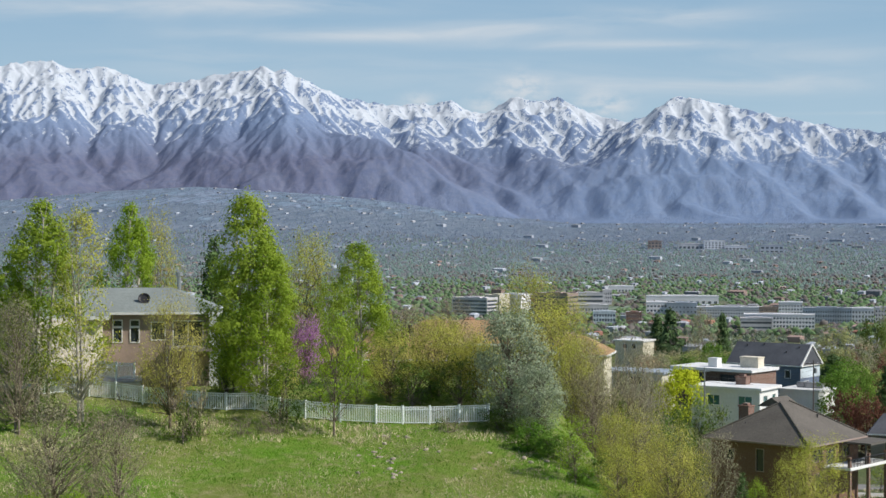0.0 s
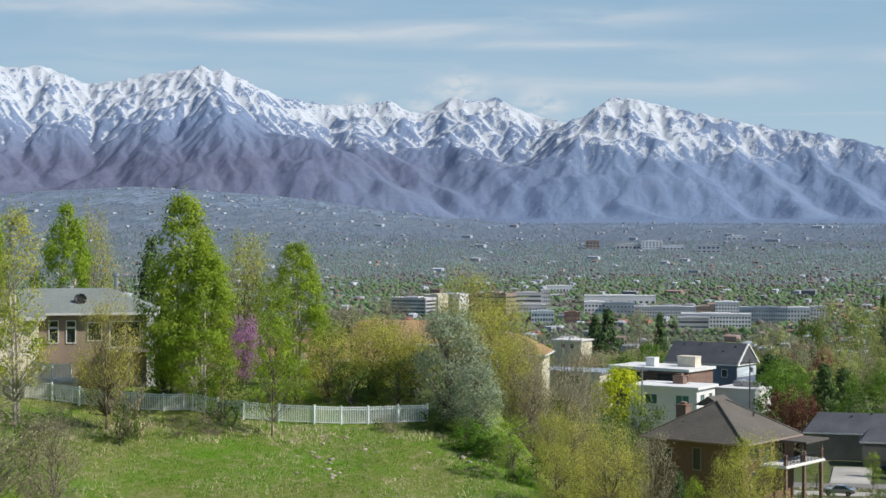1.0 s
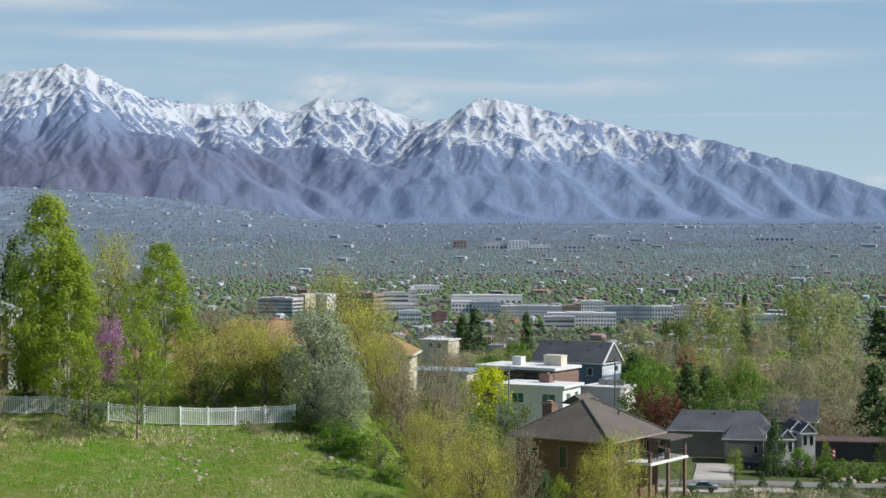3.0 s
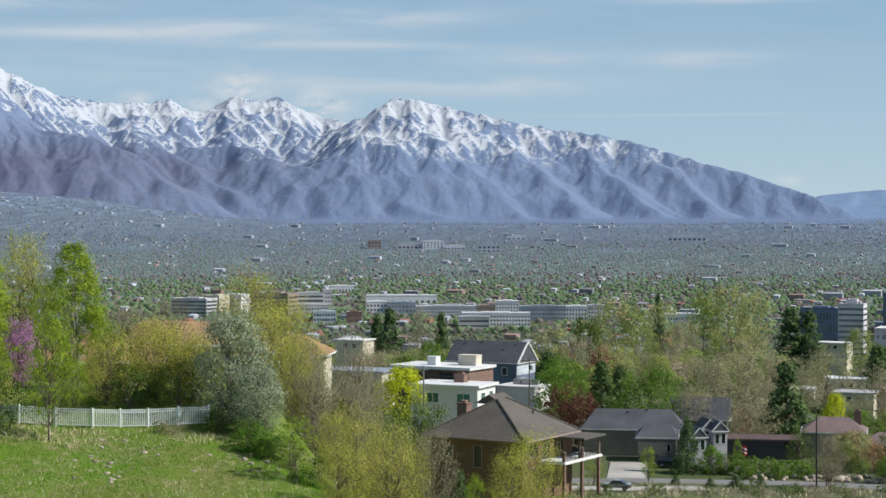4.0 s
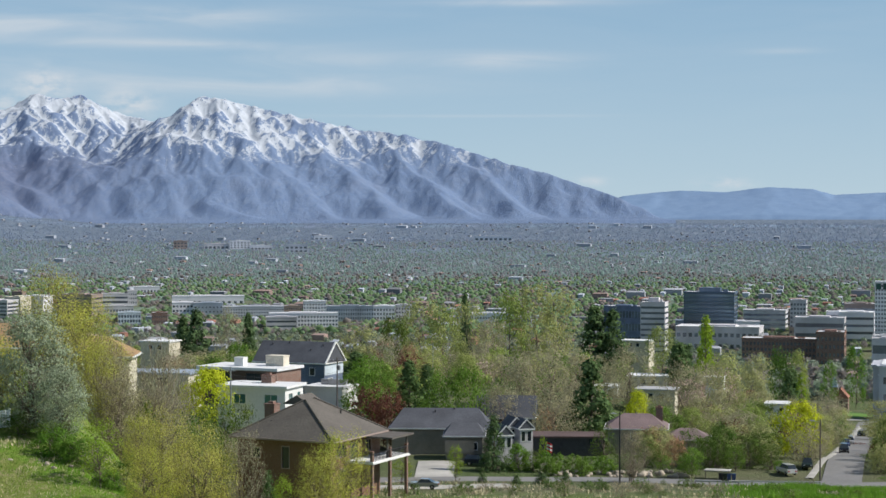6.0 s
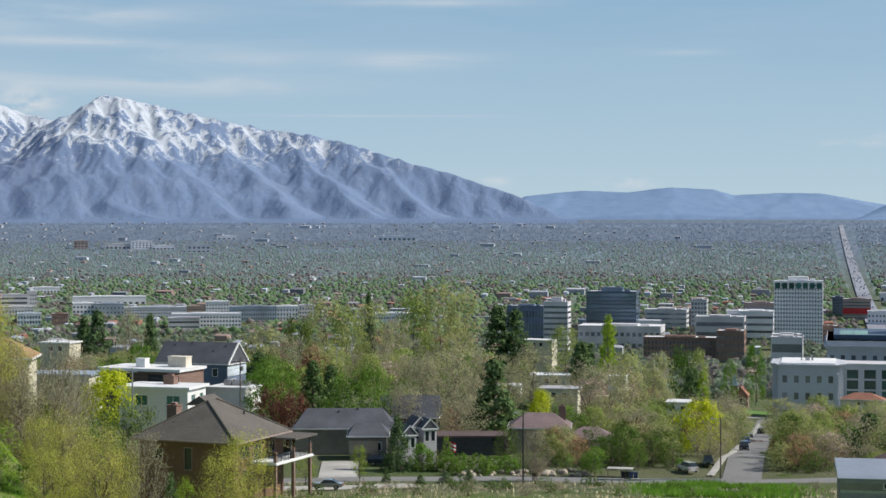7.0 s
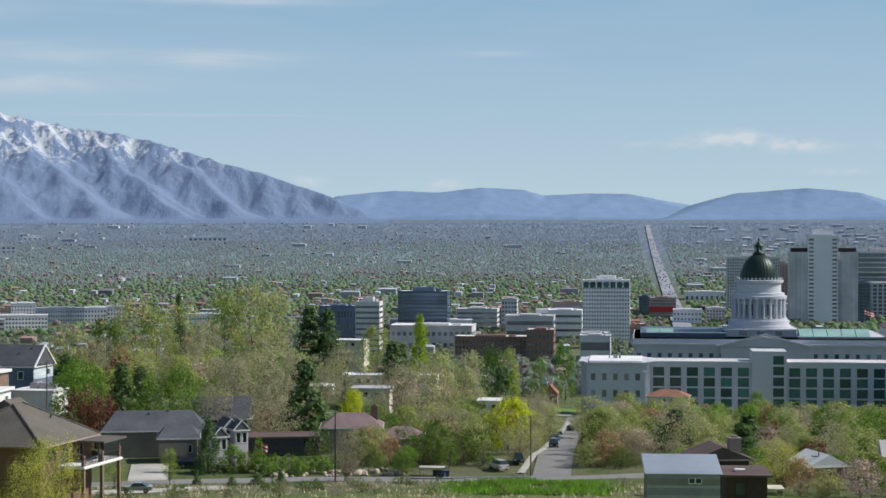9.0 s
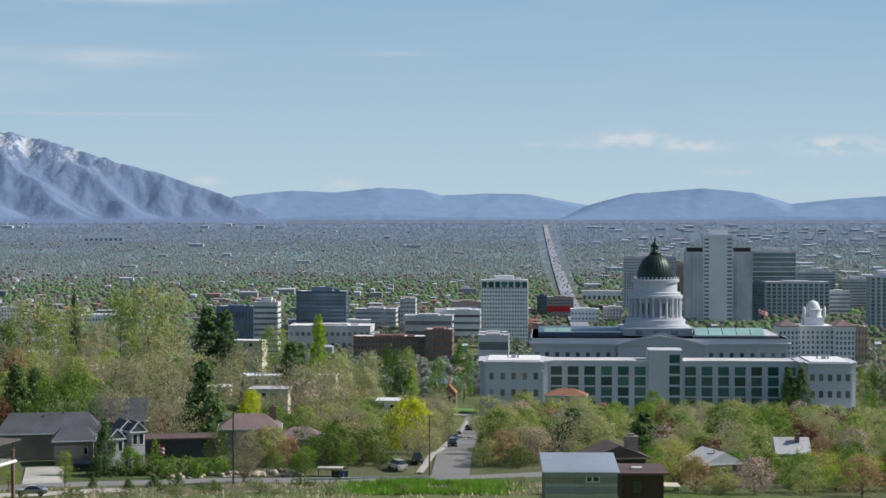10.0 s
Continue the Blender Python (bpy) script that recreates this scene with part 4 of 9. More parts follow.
WORDS = {
    "aspen": ("aspen_tree", "slender aspen with fresh green leaves and pale trunks"), "aspen_thin": ("aspen_tree", "thin aspen with white bark and sparse buds"),
    "spring": ("deciduous_tree", "broad tree in fresh yellow-green spring leaf"), "olive": ("deciduous_tree", "open-branched tree in olive spring bud"),
    "bare": ("deciduous_tree", "bare many-stemmed tree with tan twigs"), "bright": ("deciduous_tree", "dense tree with bright green leaves"),
    "silver": ("russian_olive_tree", "wide silver-green tree by the white fence"), "purple": ("redbud_tree", "redbud tree covered in purple blossom"),
    "shade": ("evergreen_bush", "large dark green bush growing to the ground"), "young": ("young_tree", "slim young tree in light green leaf"),
    "fir": ("fir_tree", "dark green conical fir tree"), "shrub": ("shrub", "low rounded green garden shrub"), "shrub_brown": ("shrub", "low bare brown shrub on the slope"),
    "hedge": ("hedge_bush", "rounded bright green bush in the roadside hedge"),
    "far_olive": ("street_tree", "garden tree in olive spring bud"), "far_spring": ("street_tree", "garden tree in yellow-green leaf"),
    "far_tan": ("street_tree", "garden tree still tan and nearly bare"), "far_bright": ("street_tree", "garden tree in bright green leaf"),
    "far_yellow": ("street_tree", "tree glowing yellow-green beside the street"), "far_shade": ("street_tree", "garden tree with deep green leaves"),
    "far_crimson": ("street_tree", "garden tree with dark red leaves"), "far_rust": ("street_tree", "garden tree with rusty orange leaves"),
    "far_pink": ("street_tree", "garden tree in pale pink blossom"), "far_fir": ("conifer_tree", "tall dark conifer among the gardens"),
    "far_poplar": ("poplar_tree", "narrow upright poplar in fresh leaf"),
}
TAKEN = []          # (x, y, radius) where a tree stands


def plant(key, x, y, height, width=None, z=None, turn=None, variant=None):
    """One tree of a kind, scaled to its height and width, on the ground."""
    forms = TREES[key]
    trunk, crown = forms[int(rng.integers(len(forms))) if variant is None else variant % len(forms)]
    own = {"far_": 9.5}.get(key[:4], 9.0)
    own = {"aspen": 12.0, "aspen_thin": 12.0, "shade": 7.0, "young": 7.0, "fir": 11.0, "shrub": 2.4, "hedge": 2.4, "shrub_brown": 2.2, "far_fir": 13.0, "far_poplar": 14.0}.get(key, own)
    wide = {"aspen": 5.2, "aspen_thin": 4.6, "silver": 8.5, "shade": 7.5, "young": 4.4, "fir": 5.6, "shrub": 3.0, "hedge": 3.0, "shrub_brown": 3.0, "far_fir": 6.4, "far_poplar": 4.5}.get(
        key, 9.5 if key[:4] == "far_" else 8.0)
    k = height / own
    kw = (width / wide) if width else k
    z = ground(x, y) if z is None else z
    name, label = WORDS[key]
    a = rng.uniform(0, 2 * math.pi) if turn is None else turn
    ob = thing(name, label, "shrub" if "shrub" in name or "bush" in name else "tree", Matrix.LocRotScale((x, y, z - 0.15), Euler((0, 0, a)), (kw, kw, k)))
    part("trunk", trunk, ob)
    part("crown", crown, ob)
    TAKEN.append((x, y, (width or height) * 0.5))
    return ob


def at(key, p, width=None, variant=None):
    """A tree whose top is at p; it stands on the ground below."""
    return plant(key, p[0], p[1], p[2] - ground(p[0], p[1]), width, None, None, variant)





# ---- houses and towers ----
PANES = {}


def pane_mesh(w, h, mat):
    key = (round(w, 2), round(h, 2), mat.name)
    if key not in PANES:
        PANES[key] = Build().box(-w / 2, w / 2, -0.03, 0.03, 0, h).mesh("pane", mat)
    return PANES[key]


def frame_mesh(w, h, mat, t=0.08, bars=1):
    key = ("frame", round(w, 2), round(h, 2), mat.name, bars)
    if key not in PANES:
        b = Build().box(-w / 2 - t, w / 2 + t, -0.06, 0.02, -t, 0).box(-w / 2 - t, w / 2 + t, -0.06, 0.02, h, h + t)
        b.box(-w / 2 - t, -w / 2, -0.06, 0.02, 0, h).box(w / 2, w / 2 + t, -0.06, 0.02, 0, h)
        for i in range(bars):
            x = -w / 2 + w * (i + 1) / (bars + 1)
            b.box(x - 0.03, x + 0.03, -0.05, 0.02, 0, h)
        PANES[key] = b.mesh("window_frame", mat)
    return PANES[key]


def holed_side(b, m, w, z0, z1, holes, reveal):
    """One wall face in the local x-z plane (looking along +y into it), with openings (x, z, w, h) and their reveals."""
    us = sorted({-w / 2, w / 2, *[round(x - ww / 2, 4) for x, z, ww, h in holes], *[round(x + ww / 2, 4) for x, z, ww, h in holes]})
    vs = sorted({z0, z1, *[round(z, 4) for x, z, ww, h in holes], *[round(z + h, 4) for x, z, ww, h in holes]})
    us, vs = [u for u in us if -w / 2 - 1e-6 <= u <= w / 2 + 1e-6], [v for v in vs if z0 - 1e-6 <= v <= z1 + 1e-6]
    idx, verts, faces = {}, [], []

    def vid(u, v, y=0.0):
        k = (u, v, y)
        if k not in idx:
            idx[k] = len(verts)
            verts.append(m @ Vector((u, y, v)))
        return idx[k]

    solid_cell = np.ones((len(us) - 1, len(vs) - 1), bool)
    for x, z, ww, h in holes:
        i0, i1 = np.searchsorted(us, (x - ww / 2 - 1e-3, x + ww / 2 - 1e-3))
        j0, j1 = np.searchsorted(vs, (z - 1e-3, z + h - 1e-3))
        solid_cell[i0:i1, j0:j1] = False
        a, c, d, e = x - ww / 2, x + ww / 2, z, z + h
        n = len(verts)
        for u, v in ((a, d), (c, d), (c, e), (a, e)):
            verts.append(m @ Vector((u, 0, v)))
            verts.append(m @ Vector((u, reveal, v)))
        faces += [(n + 2 * k, n + 2 * k + 1, n + (2 * k + 3) % 8, n + (2 * k + 2) % 8) for k in range(4)]
    for i in range(len(us) - 1):
        for j in range(len(vs) - 1):
            if solid_cell[i, j]:
                faces.append((vid(us[i], vs[j]), vid(us[i + 1], vs[j]), vid(us[i + 1], vs[j + 1]), vid(us[i], vs[j + 1])))
    b.add(verts, faces)


SIDES = {"n": 0, "e": -90, "s": 180, "w": 90}


def side_matrix(side, w, d):
    """Pose of a wall face: n looks towards the camera, e is its left flank, w its right flank."""
    off = {"n": (0, -d / 2, 0), "e": (-w / 2, 0, 0), "s": (0, d / 2, 0), "w": (w / 2, 0, 0)}[side]
    return pose(*off, 0, 0, SIDES[side])


def bays(w, h, nx, nf, ww, wh, sill=1.0, top=0.0, skip=()):
    """A regular grid of openings on a face w wide and h high."""
    step, rise = w / nx, (h - top) / nf
    return [(-w / 2 + step * (i + 0.5), rise * j + sill, ww * step if ww <= 1 else ww, wh * rise if wh <= 1 else wh)
            for j in range(nf) for i in range(nx) if (i, j) not in skip]


def body(ob, w, d, h, wall, openings, glass, reveal=0.3, frames=None, z0=0.0, name="wall", bars=1):
    """Walls of a building with the openings cut through them, and a pane (with a frame, if given) set into each."""
    b = Build()
    for side in "nesw":
        holes = openings.get(side, [])
        fw = w if side in "ns" else d
        m = side_matrix(side, w, d)
        holed_side(b, m, fw, z0, h, holes, reveal)
        for x, z, ww, hh in holes:
            pm = m @ pose(x, reveal - 0.02, z)
            if frames:
                win = part("window", frame_mesh(ww, hh, frames, 0.1, bars if ww > 1.3 else 0), ob, m @ pose(x, 0, z))
                part("pane", pane_mesh(ww, hh, glass), win, pose(0, reveal - 0.02, 0))
            else:
                part("window", pane_mesh(ww, hh, glass), ob, pm)
    b.add([(-w / 2, -d / 2, h), (w / 2, -d / 2, h), (w / 2, d / 2, h), (-w / 2, d / 2, h)], [(0, 1, 2, 3)])
    return part(name, b.mesh(name, wall), ob)


def hip_roof(w, d, h, over, ridge, thick=0.25, gable=False, along="x", mat=None):
    """A pitched roof with eaves of some thickness; ridge: its length (0 makes a pyramid)."""
    W, D = w / 2 + over, d / 2 + over
    r = (W if gable else ridge / 2) if along == "x" else 0.0
    s = (D if gable else ridge / 2) if along == "y" else 0.0
    b = Build()
    v = [(-W, -D, 0), (W, -D, 0), (W, D, 0), (-W, D, 0), (-W, -D, thick), (W, -D, thick), (W, D, thick), (-W, D, thick)]
    if along == "x":
        v += [(-r, 0, h + thick), (r, 0, h + thick)]
        top = [(4, 5, 9, 8), (6, 7, 8, 9), (7, 4, 8), (5, 6, 9)]
    else:
        v += [(0, -s, h + thick), (0, s, h + thick)]
        top = [(4, 5, 8), (6, 7, 9), (7, 4, 8, 9), (5, 6, 9, 8)]
    return b.add(v, [(3, 2, 1, 0), (0, 1, 5, 4), (1, 2, 6, 5), (2, 3, 7, 6), (3, 0, 4, 7)] + top).mesh("roof", mat)


def flat_roof(w, d, over, thick, mat):
    return Build().box(-w / 2 - over, w / 2 + over, -d / 2 - over, d / 2 + over, 0, thick).mesh("roof", mat)


def parapet(w, d, h, t, mat):
    b = Build().box(-w / 2, w / 2, -d / 2, -d / 2 + t, 0, h).box(-w / 2, w / 2, d / 2 - t, d / 2, 0, h)
    return b.box(-w / 2, -w / 2 + t, -d / 2 + t, d / 2 - t, 0, h).box(w / 2 - t, w / 2, -d / 2 + t, d / 2 - t, 0, h).mesh("parapet", mat)


FOOT = []           # (x, y, radius) of buildings


def tower(label, x, y, w, d, h, wall, glass, nx, nf, ww=0.6, wh=0.55, base=None, rot=0.0, roof=None, sill=1.2, plant_h=0.0, name="office_building", side_n=None, top=1.5, cap=None):
    """A city building with its storeys of windows, a parapet, a roof and a plant room."""
    z = ground(x, y) - 1.0 if base is None else base
    ob = thing(name, label, "building", pose(x, y, z, 0, 0, rot))
    sn = side_n or max(1, round(nx * d / w))
    glaz = {"n": bays(w, h, nx, nf, ww, wh, sill, top)}
    if x > 60:
        glaz["e"] = bays(d, h, sn, nf, ww, wh, sill, top)
    elif x < -60:
        glaz["w"] = bays(d, h, sn, nf, ww, wh, sill, top)
    body(ob, w, d, h, wall, glaz, glass, 0.35)
    part("parapet", parapet(w + 0.5, d + 0.5, 1.1, 0.5, cap or wall), ob, pose(0, 0, h - 0.3))
    part("roof", Build().box(-w / 2 + 0.5, w / 2 - 0.5, -d / 2 + 0.5, d / 2 - 0.5, 0, 0.25).mesh("roof", roof or M["concrete"]), ob, pose(0, 0, h + 0.02))
    if plant_h:
        part("plant_room", Build().box(-w * 0.22, w * 0.2, -d * 0.2, d * 0.25, 0, plant_h).box(w * 0.24, w * 0.34, -d * 0.1, d * 0.1, 0, plant_h * 0.6).mesh("plant_room", wall), ob, pose(0, 0, h + 0.27))
    FOOT.append((x, y, max(w, d) * 0.62))
    return ob


def span(t0, t1):
    """Middle and width from two points of a front."""
    return (t0[0] + t1[0]) / 2, (t0[1] + t1[1]) / 2, math.hypot(t1[0] - t0[0], t1[1] - t0[1])



# ---- the capitol and the office wing in front of it ----
def build_capitol():
    cx, cy, z = 55.0, 881.0, 4.0
    ob = thing("capitol", "grey granite domed capitol with a dark copper dome", "building", pose(cx, cy, z))
    w, d, h = 122.0, 72.0, 40.5
    g = M["granite"]
    glaz = {"n": [o for o in bays(w, h, 25, 4, 1.9, 3.4, 2.2, 3.0) if abs(o[0]) > 1 or o[1] > 3], "e": bays(d, h, 12, 4, 1.9, 3.4, 2.2, 3.0)}
    body(ob, w, d, h, g, glaz, M["far_glass"], 0.5, name="wall")
    part("cornice", Build().box(-w / 2 - 1.4, w / 2 + 1.4, -d / 2 - 1.4, d / 2 + 1.4, 0, 0.9).box(-w / 2 - 0.8, w / 2 + 0.8, -d / 2 - 0.8, d / 2 + 0.8, -0.9, 0)
         .box(-w / 2 - 0.3, w / 2 + 0.3, -d / 2 - 0.3, d / 2 + 0.3, 0.9, 3.0).mesh("cornice", g), ob, pose(0, 0, h - 3.0))
    part("string_course", Build().box(-w / 2 - 0.5, w / 2 + 0.5, -d / 2 - 0.5, d / 2 + 0.5, 0, 0.6).mesh("string_course", g), ob, pose(0, 0, h - 9.5))
    for i in range(24):
        x = -w / 2 + w * (i + 1) / 25
        if abs(x) > 21:
            part("pilaster", Build().box(-0.7, 0.7, -0.45, 0.0, 0, h - 13).mesh("pilaster", g) if i == 0 else PANES["pil"], ob, pose(x, -d / 2, 8.4))
            PANES.setdefault("pil", bpy.data.meshes["pilaster"])
    # projecting middle with a pediment
    part("centre_block", Build().box(-20, 20, -4.0, 0.5, 0, h - 3.3).mesh("centre_block", g), ob, pose(0, -d / 2, 0))
    ped = Build().add([(-21, -5, 0), (21, -5, 0), (0, -5, 5.0), (-21, 6, 0), (21, 6, 0), (0, 6, 5.0)], [(0, 1, 2), (5, 4, 3), (0, 2, 5, 3), (2, 1, 4, 5), (1, 0, 3, 4)])
    part("pediment", ped.mesh("pediment", g), ob, pose(0, -d / 2, h - 3.2))
    rim = Build()
    for s in (-1, 1):
        rim.add([(s * 22.5, -5.8, -0.5), (0, -5.8, 5.2), (0, -5.8, 6.2), (s * 22.5, -5.8, 0.5), (s * 22.5, -4.8, -0.5), (0, -4.8, 5.2), (0, -4.8, 6.2), (s * 22.5, -4.8, 0.5)],
                [(0, 1, 2, 3), (7, 6, 5, 4), (3, 2, 6, 7), (0, 3, 7, 4)])
    part("raking_cornice", rim.mesh("raking_cornice", g), ob, pose(0, -d / 2, h - 3.2))
    # roofs of the two wings with pale green skylights
    part("roof", Build().box(-w / 2 + 3, -17, -d / 2 + 10, d / 2 - 10, 0, 2.2).mesh("roof", M["blue_roof"]), ob, pose(0, 0, h), "blue-grey metal roof")
    part("roof", Build().box(17, w / 2 - 3, -d / 2 + 10, d / 2 - 10, 0, 0.9).mesh("roof", M["granite"]), ob, pose(0, 0, h))
    sky = Build().add([(-3.2, -9, 0), (3.2, -9, 0), (3.2, 0, 3.2), (-3.2, 0, 3.2), (-3.2, 9, 0), (3.2, 9, 0)], [(0, 1, 2, 3), (3, 2, 5, 4), (0, 3, 4), (1, 5, 2)]).mesh("skylight", M["verdigris"])
    for i in range(5):
        part("skylight", sky, ob, pose(21 + i * 6.7, -d / 2 + 19, h + 0.9), "verdigris green skylight panel")
    for i in range(2):
        part("skylight", sky, ob, pose(-52 + i * 6.7, -d / 2 + 19, h + 0.6))
    # square base, drum, colonnade, dome and lantern
    b = Build().box(-17, 17, -17, 17, 0, 3.8).box(-17.7, 17.7, -17.7, 17.7, 3.0, 3.5)
    part("dome_base", b.mesh("dome_base", g), ob, pose(0, 0, h))
    for x in (-8.6, 0, 8.6):
        part("window", pane_mesh(3.4, 2.2, M["far_glass"]), ob, pose(x, -17.05, h + 0.7))
    zd = h + 3.8
    part("drum", Build().ring([(15.4, 0), (15.4, 1.2), (14.9, 1.4), (14.9, 3.6), (13.9, 3.8), (13.9, 4.6), (10.4, 4.6), (10.4, 14.2), (13.6, 14.3), (13.8, 15.6), (12.6, 15.8),
                               (12.6, 17.0), (10.9, 17.2), (10.9, 21.8), (11.9, 22.0), (12.1, 23.2), (9.9, 23.4)], 48).mesh("drum", M["granite"]), ob, pose(0, 0, zd))
    col = Build().ring([(0.95, 0), (0.95, 0.5), (0.72, 0.7), (0.6, 8.7), (0.95, 9.1), (0.95, 9.7)], 10).mesh("column", M["granite"])
    for i in range(24):
        a = 2 * math.pi * (i + 0.5) / 24
        part("column", col, ob, pose(12.6 * math.cos(a), 12.6 * math.sin(a), zd + 4.6))
        part("window", pane_mesh(1.3, 5.4, M["far_glass"]), ob, pose(10.45 * math.sin(a), -10.45 * math.cos(a), zd + 6.2, 0, 0, math.degrees(a)))
    for i in range(36):
        a = 2 * math.pi * i / 36
        part("baluster", pane_mesh(0.9, 1.5, M["granite"]), ob, pose(11.6 * math.sin(a), -11.6 * math.cos(a), zd + 23.1, 0, 0, math.degrees(a)))
    dome = [(9.1 * math.cos(t), 13.0 * math.sin(t)) for t in np.linspace(0, 1.36, 14)]
    part("dome", Build().ring(dome, 96, lobes=32, depth=0.035).mesh("dome", M["copper"], True), ob, pose(0, 0, zd + 23.3), "dark green ribbed copper dome")
    lan = Build().ring([(2.9, 0), (2.9, 0.8), (2.2, 0.9), (2.2, 1.4), (1.3, 1.4), (1.3, 3.6), (2.3, 3.7), (2.3, 4.2), (1.8, 4.8), (1.1, 5.7), (0.5, 6.3), (0.3, 7.3), (0.45, 7.6), (0.1, 8.3)], 16)
    zl = zd + 23.3 + 12.5
    part("lantern", lan.mesh("lantern", M["copper"], True), ob, pose(0, 0, zl))
    lc = Build().ring([(0.22, 0), (0.22, 2.3)], 6).mesh("lantern_column", M["verdigris"])
    for i in range(8):
        a = 2 * math.pi * i / 8
        part("lantern_column", lc, ob, pose(1.95 * math.cos(a), 1.95 * math.sin(a), zl + 1.4))
    FOOT.append((cx, cy, 70))


def build_annex():
    y = 770.0
    x0, x1, z0 = -27.8, 131.9, 15.6
    ob = thing("annex", "long grey stone office wing with green glass bays", "building", pose(0, 0, z0))
    g = M["granite"]
    top = 40.0 - z0
    a0, a1 = 1.6, 108.8
    c0, c1 = 44.8, 59.3
    # main range, in two runs beside the stair tower: piers and spandrels in front of the glass
    for u0, u1, n in ((a0, c0, 6), (c1, a1, 7)):
        w = u1 - u0
        m = (u0 + u1) / 2
        b = Build()
        holes = bays(w, top - 2.0, n, 5, 0.66, 0.84, 0.5)
        holed_side(b, pose(m, y - 8, 0), w, -4, top, holes, 0.9)
        b.box(u0, u1, y - 7, y + 12, top - 0.6, top - 0.02)
        part("wall", b.mesh("wall", g), ob)
        for x, z, ww, hh in holes:
            part("window", pane_mesh(ww, hh, M["green_glass"]), ob, pose(m + x, y - 7.2, z))
        part("coping", Build().box(u0, u1, y - 8.5, y - 6.5, top, top + 0.5).mesh("coping", M["white_roof"]), ob)
        part("roof", Build().box(u0, u1, y - 6.4, y + 12, top, top + 0.15).mesh("roof", M["tan_concrete"]), ob)
    hall = Build()
    holes = [((c1 - c0) / 2 - 3.4, 0.8 + 4.6 * j, 4.6, 3.7) for j in range(6)]
    holed_side(hall, pose((c0 + c1) / 2, y - 10, 0), c1 - c0, -4, top + 5.0, holes, 0.8)
    hall.box(c0, c0 + 0.3, y - 9.99, y + 8, -4, top + 5).box(c1 - 0.3, c1, y - 9.99, y + 8, -4, top + 5).box(c0, c1, y - 9.9, y + 8, top + 4.6, top + 4.95)
    part("stair_tower", hall.mesh("stair_tower", g), ob)
    for x, z, ww, hh in holes:
        part("window", pane_mesh(ww, hh, M["green_glass"]), ob, pose((c0 + c1) / 2 + x, y - 9.3, z))
    # the older end pavilions, with chamfered corners
    for u0, u1 in ((x0, a0), (a1, x1)):
        pav = thing("pavilion", "", "", Matrix())
        pav.parent = ob
        pav.matrix_basis = pose((u0 + u1) / 2, y - 4, 0)
        del_w = u1 - u0
        ph = top - 0.2
        hl = [(o[0] * 0.8, o[1], 1.9, 2.9) for o in bays(del_w, ph - 3, 5, 3, 1.9, 2.9, 3.2)]
        body(pav, del_w - 5, 32, ph, g, {"n": hl, "e": bays(32, ph - 3, 5, 3, 1.9, 2.9, 3.2), "w": []}, M["far_glass"], 0.5, z0=-5)
        part("wing", Build().box(-del_w / 2, del_w / 2, -11, 13, -5, ph).mesh("wing", g), pav)
        part("cornice", Build().box(-del_w / 2 - 0.8, del_w / 2 + 0.8, -11.8, 13.8, 0, 0.8).box(-del_w / 2 + 1.7, del_w / 2 - 1.7, -16.8, 16.8, 0.05, 0.85)
             .box(-del_w / 2 + 2.2, del_w / 2 - 2.2, -16.3, 16.3, -3.6, -3.1).mesh("cornice", g), pav, pose(0, 0, ph))
        part("roof", Build().box(-del_w / 2 + 3.4, del_w / 2 - 3.4, -15, 15, 0, 0.5).mesh("roof", M["white_roof"]), pav, pose(0, 0, ph + 0.85), "white membrane roof")
        part("vent", Build().box(-1.2, 0.6, -1, 1, 0, 1.5).box(1.2, 2.0, -0.5, 0.5, 0, 2.4).box(-3.2, -2.6, 1, 1.6, 0, 1.2).mesh("vent", M["galv"]), pav, pose(0, 0, ph + 1.35))
    # low terrace walls in front
    part("terrace", Build().box(26.9, 45.0, y - 22, y - 10, -6, 2.6).box(99.2, x1 + 4, y - 26, y - 15, -6, 3.8).mesh("terrace", M["concrete"]), ob)
    FOOT.append(((x0 + a0) / 2, y, 30)), FOOT.append((30, y, 45)), FOOT.append((80, y, 45)), FOOT.append((120, y, 40))


build_capitol()
build_annex()


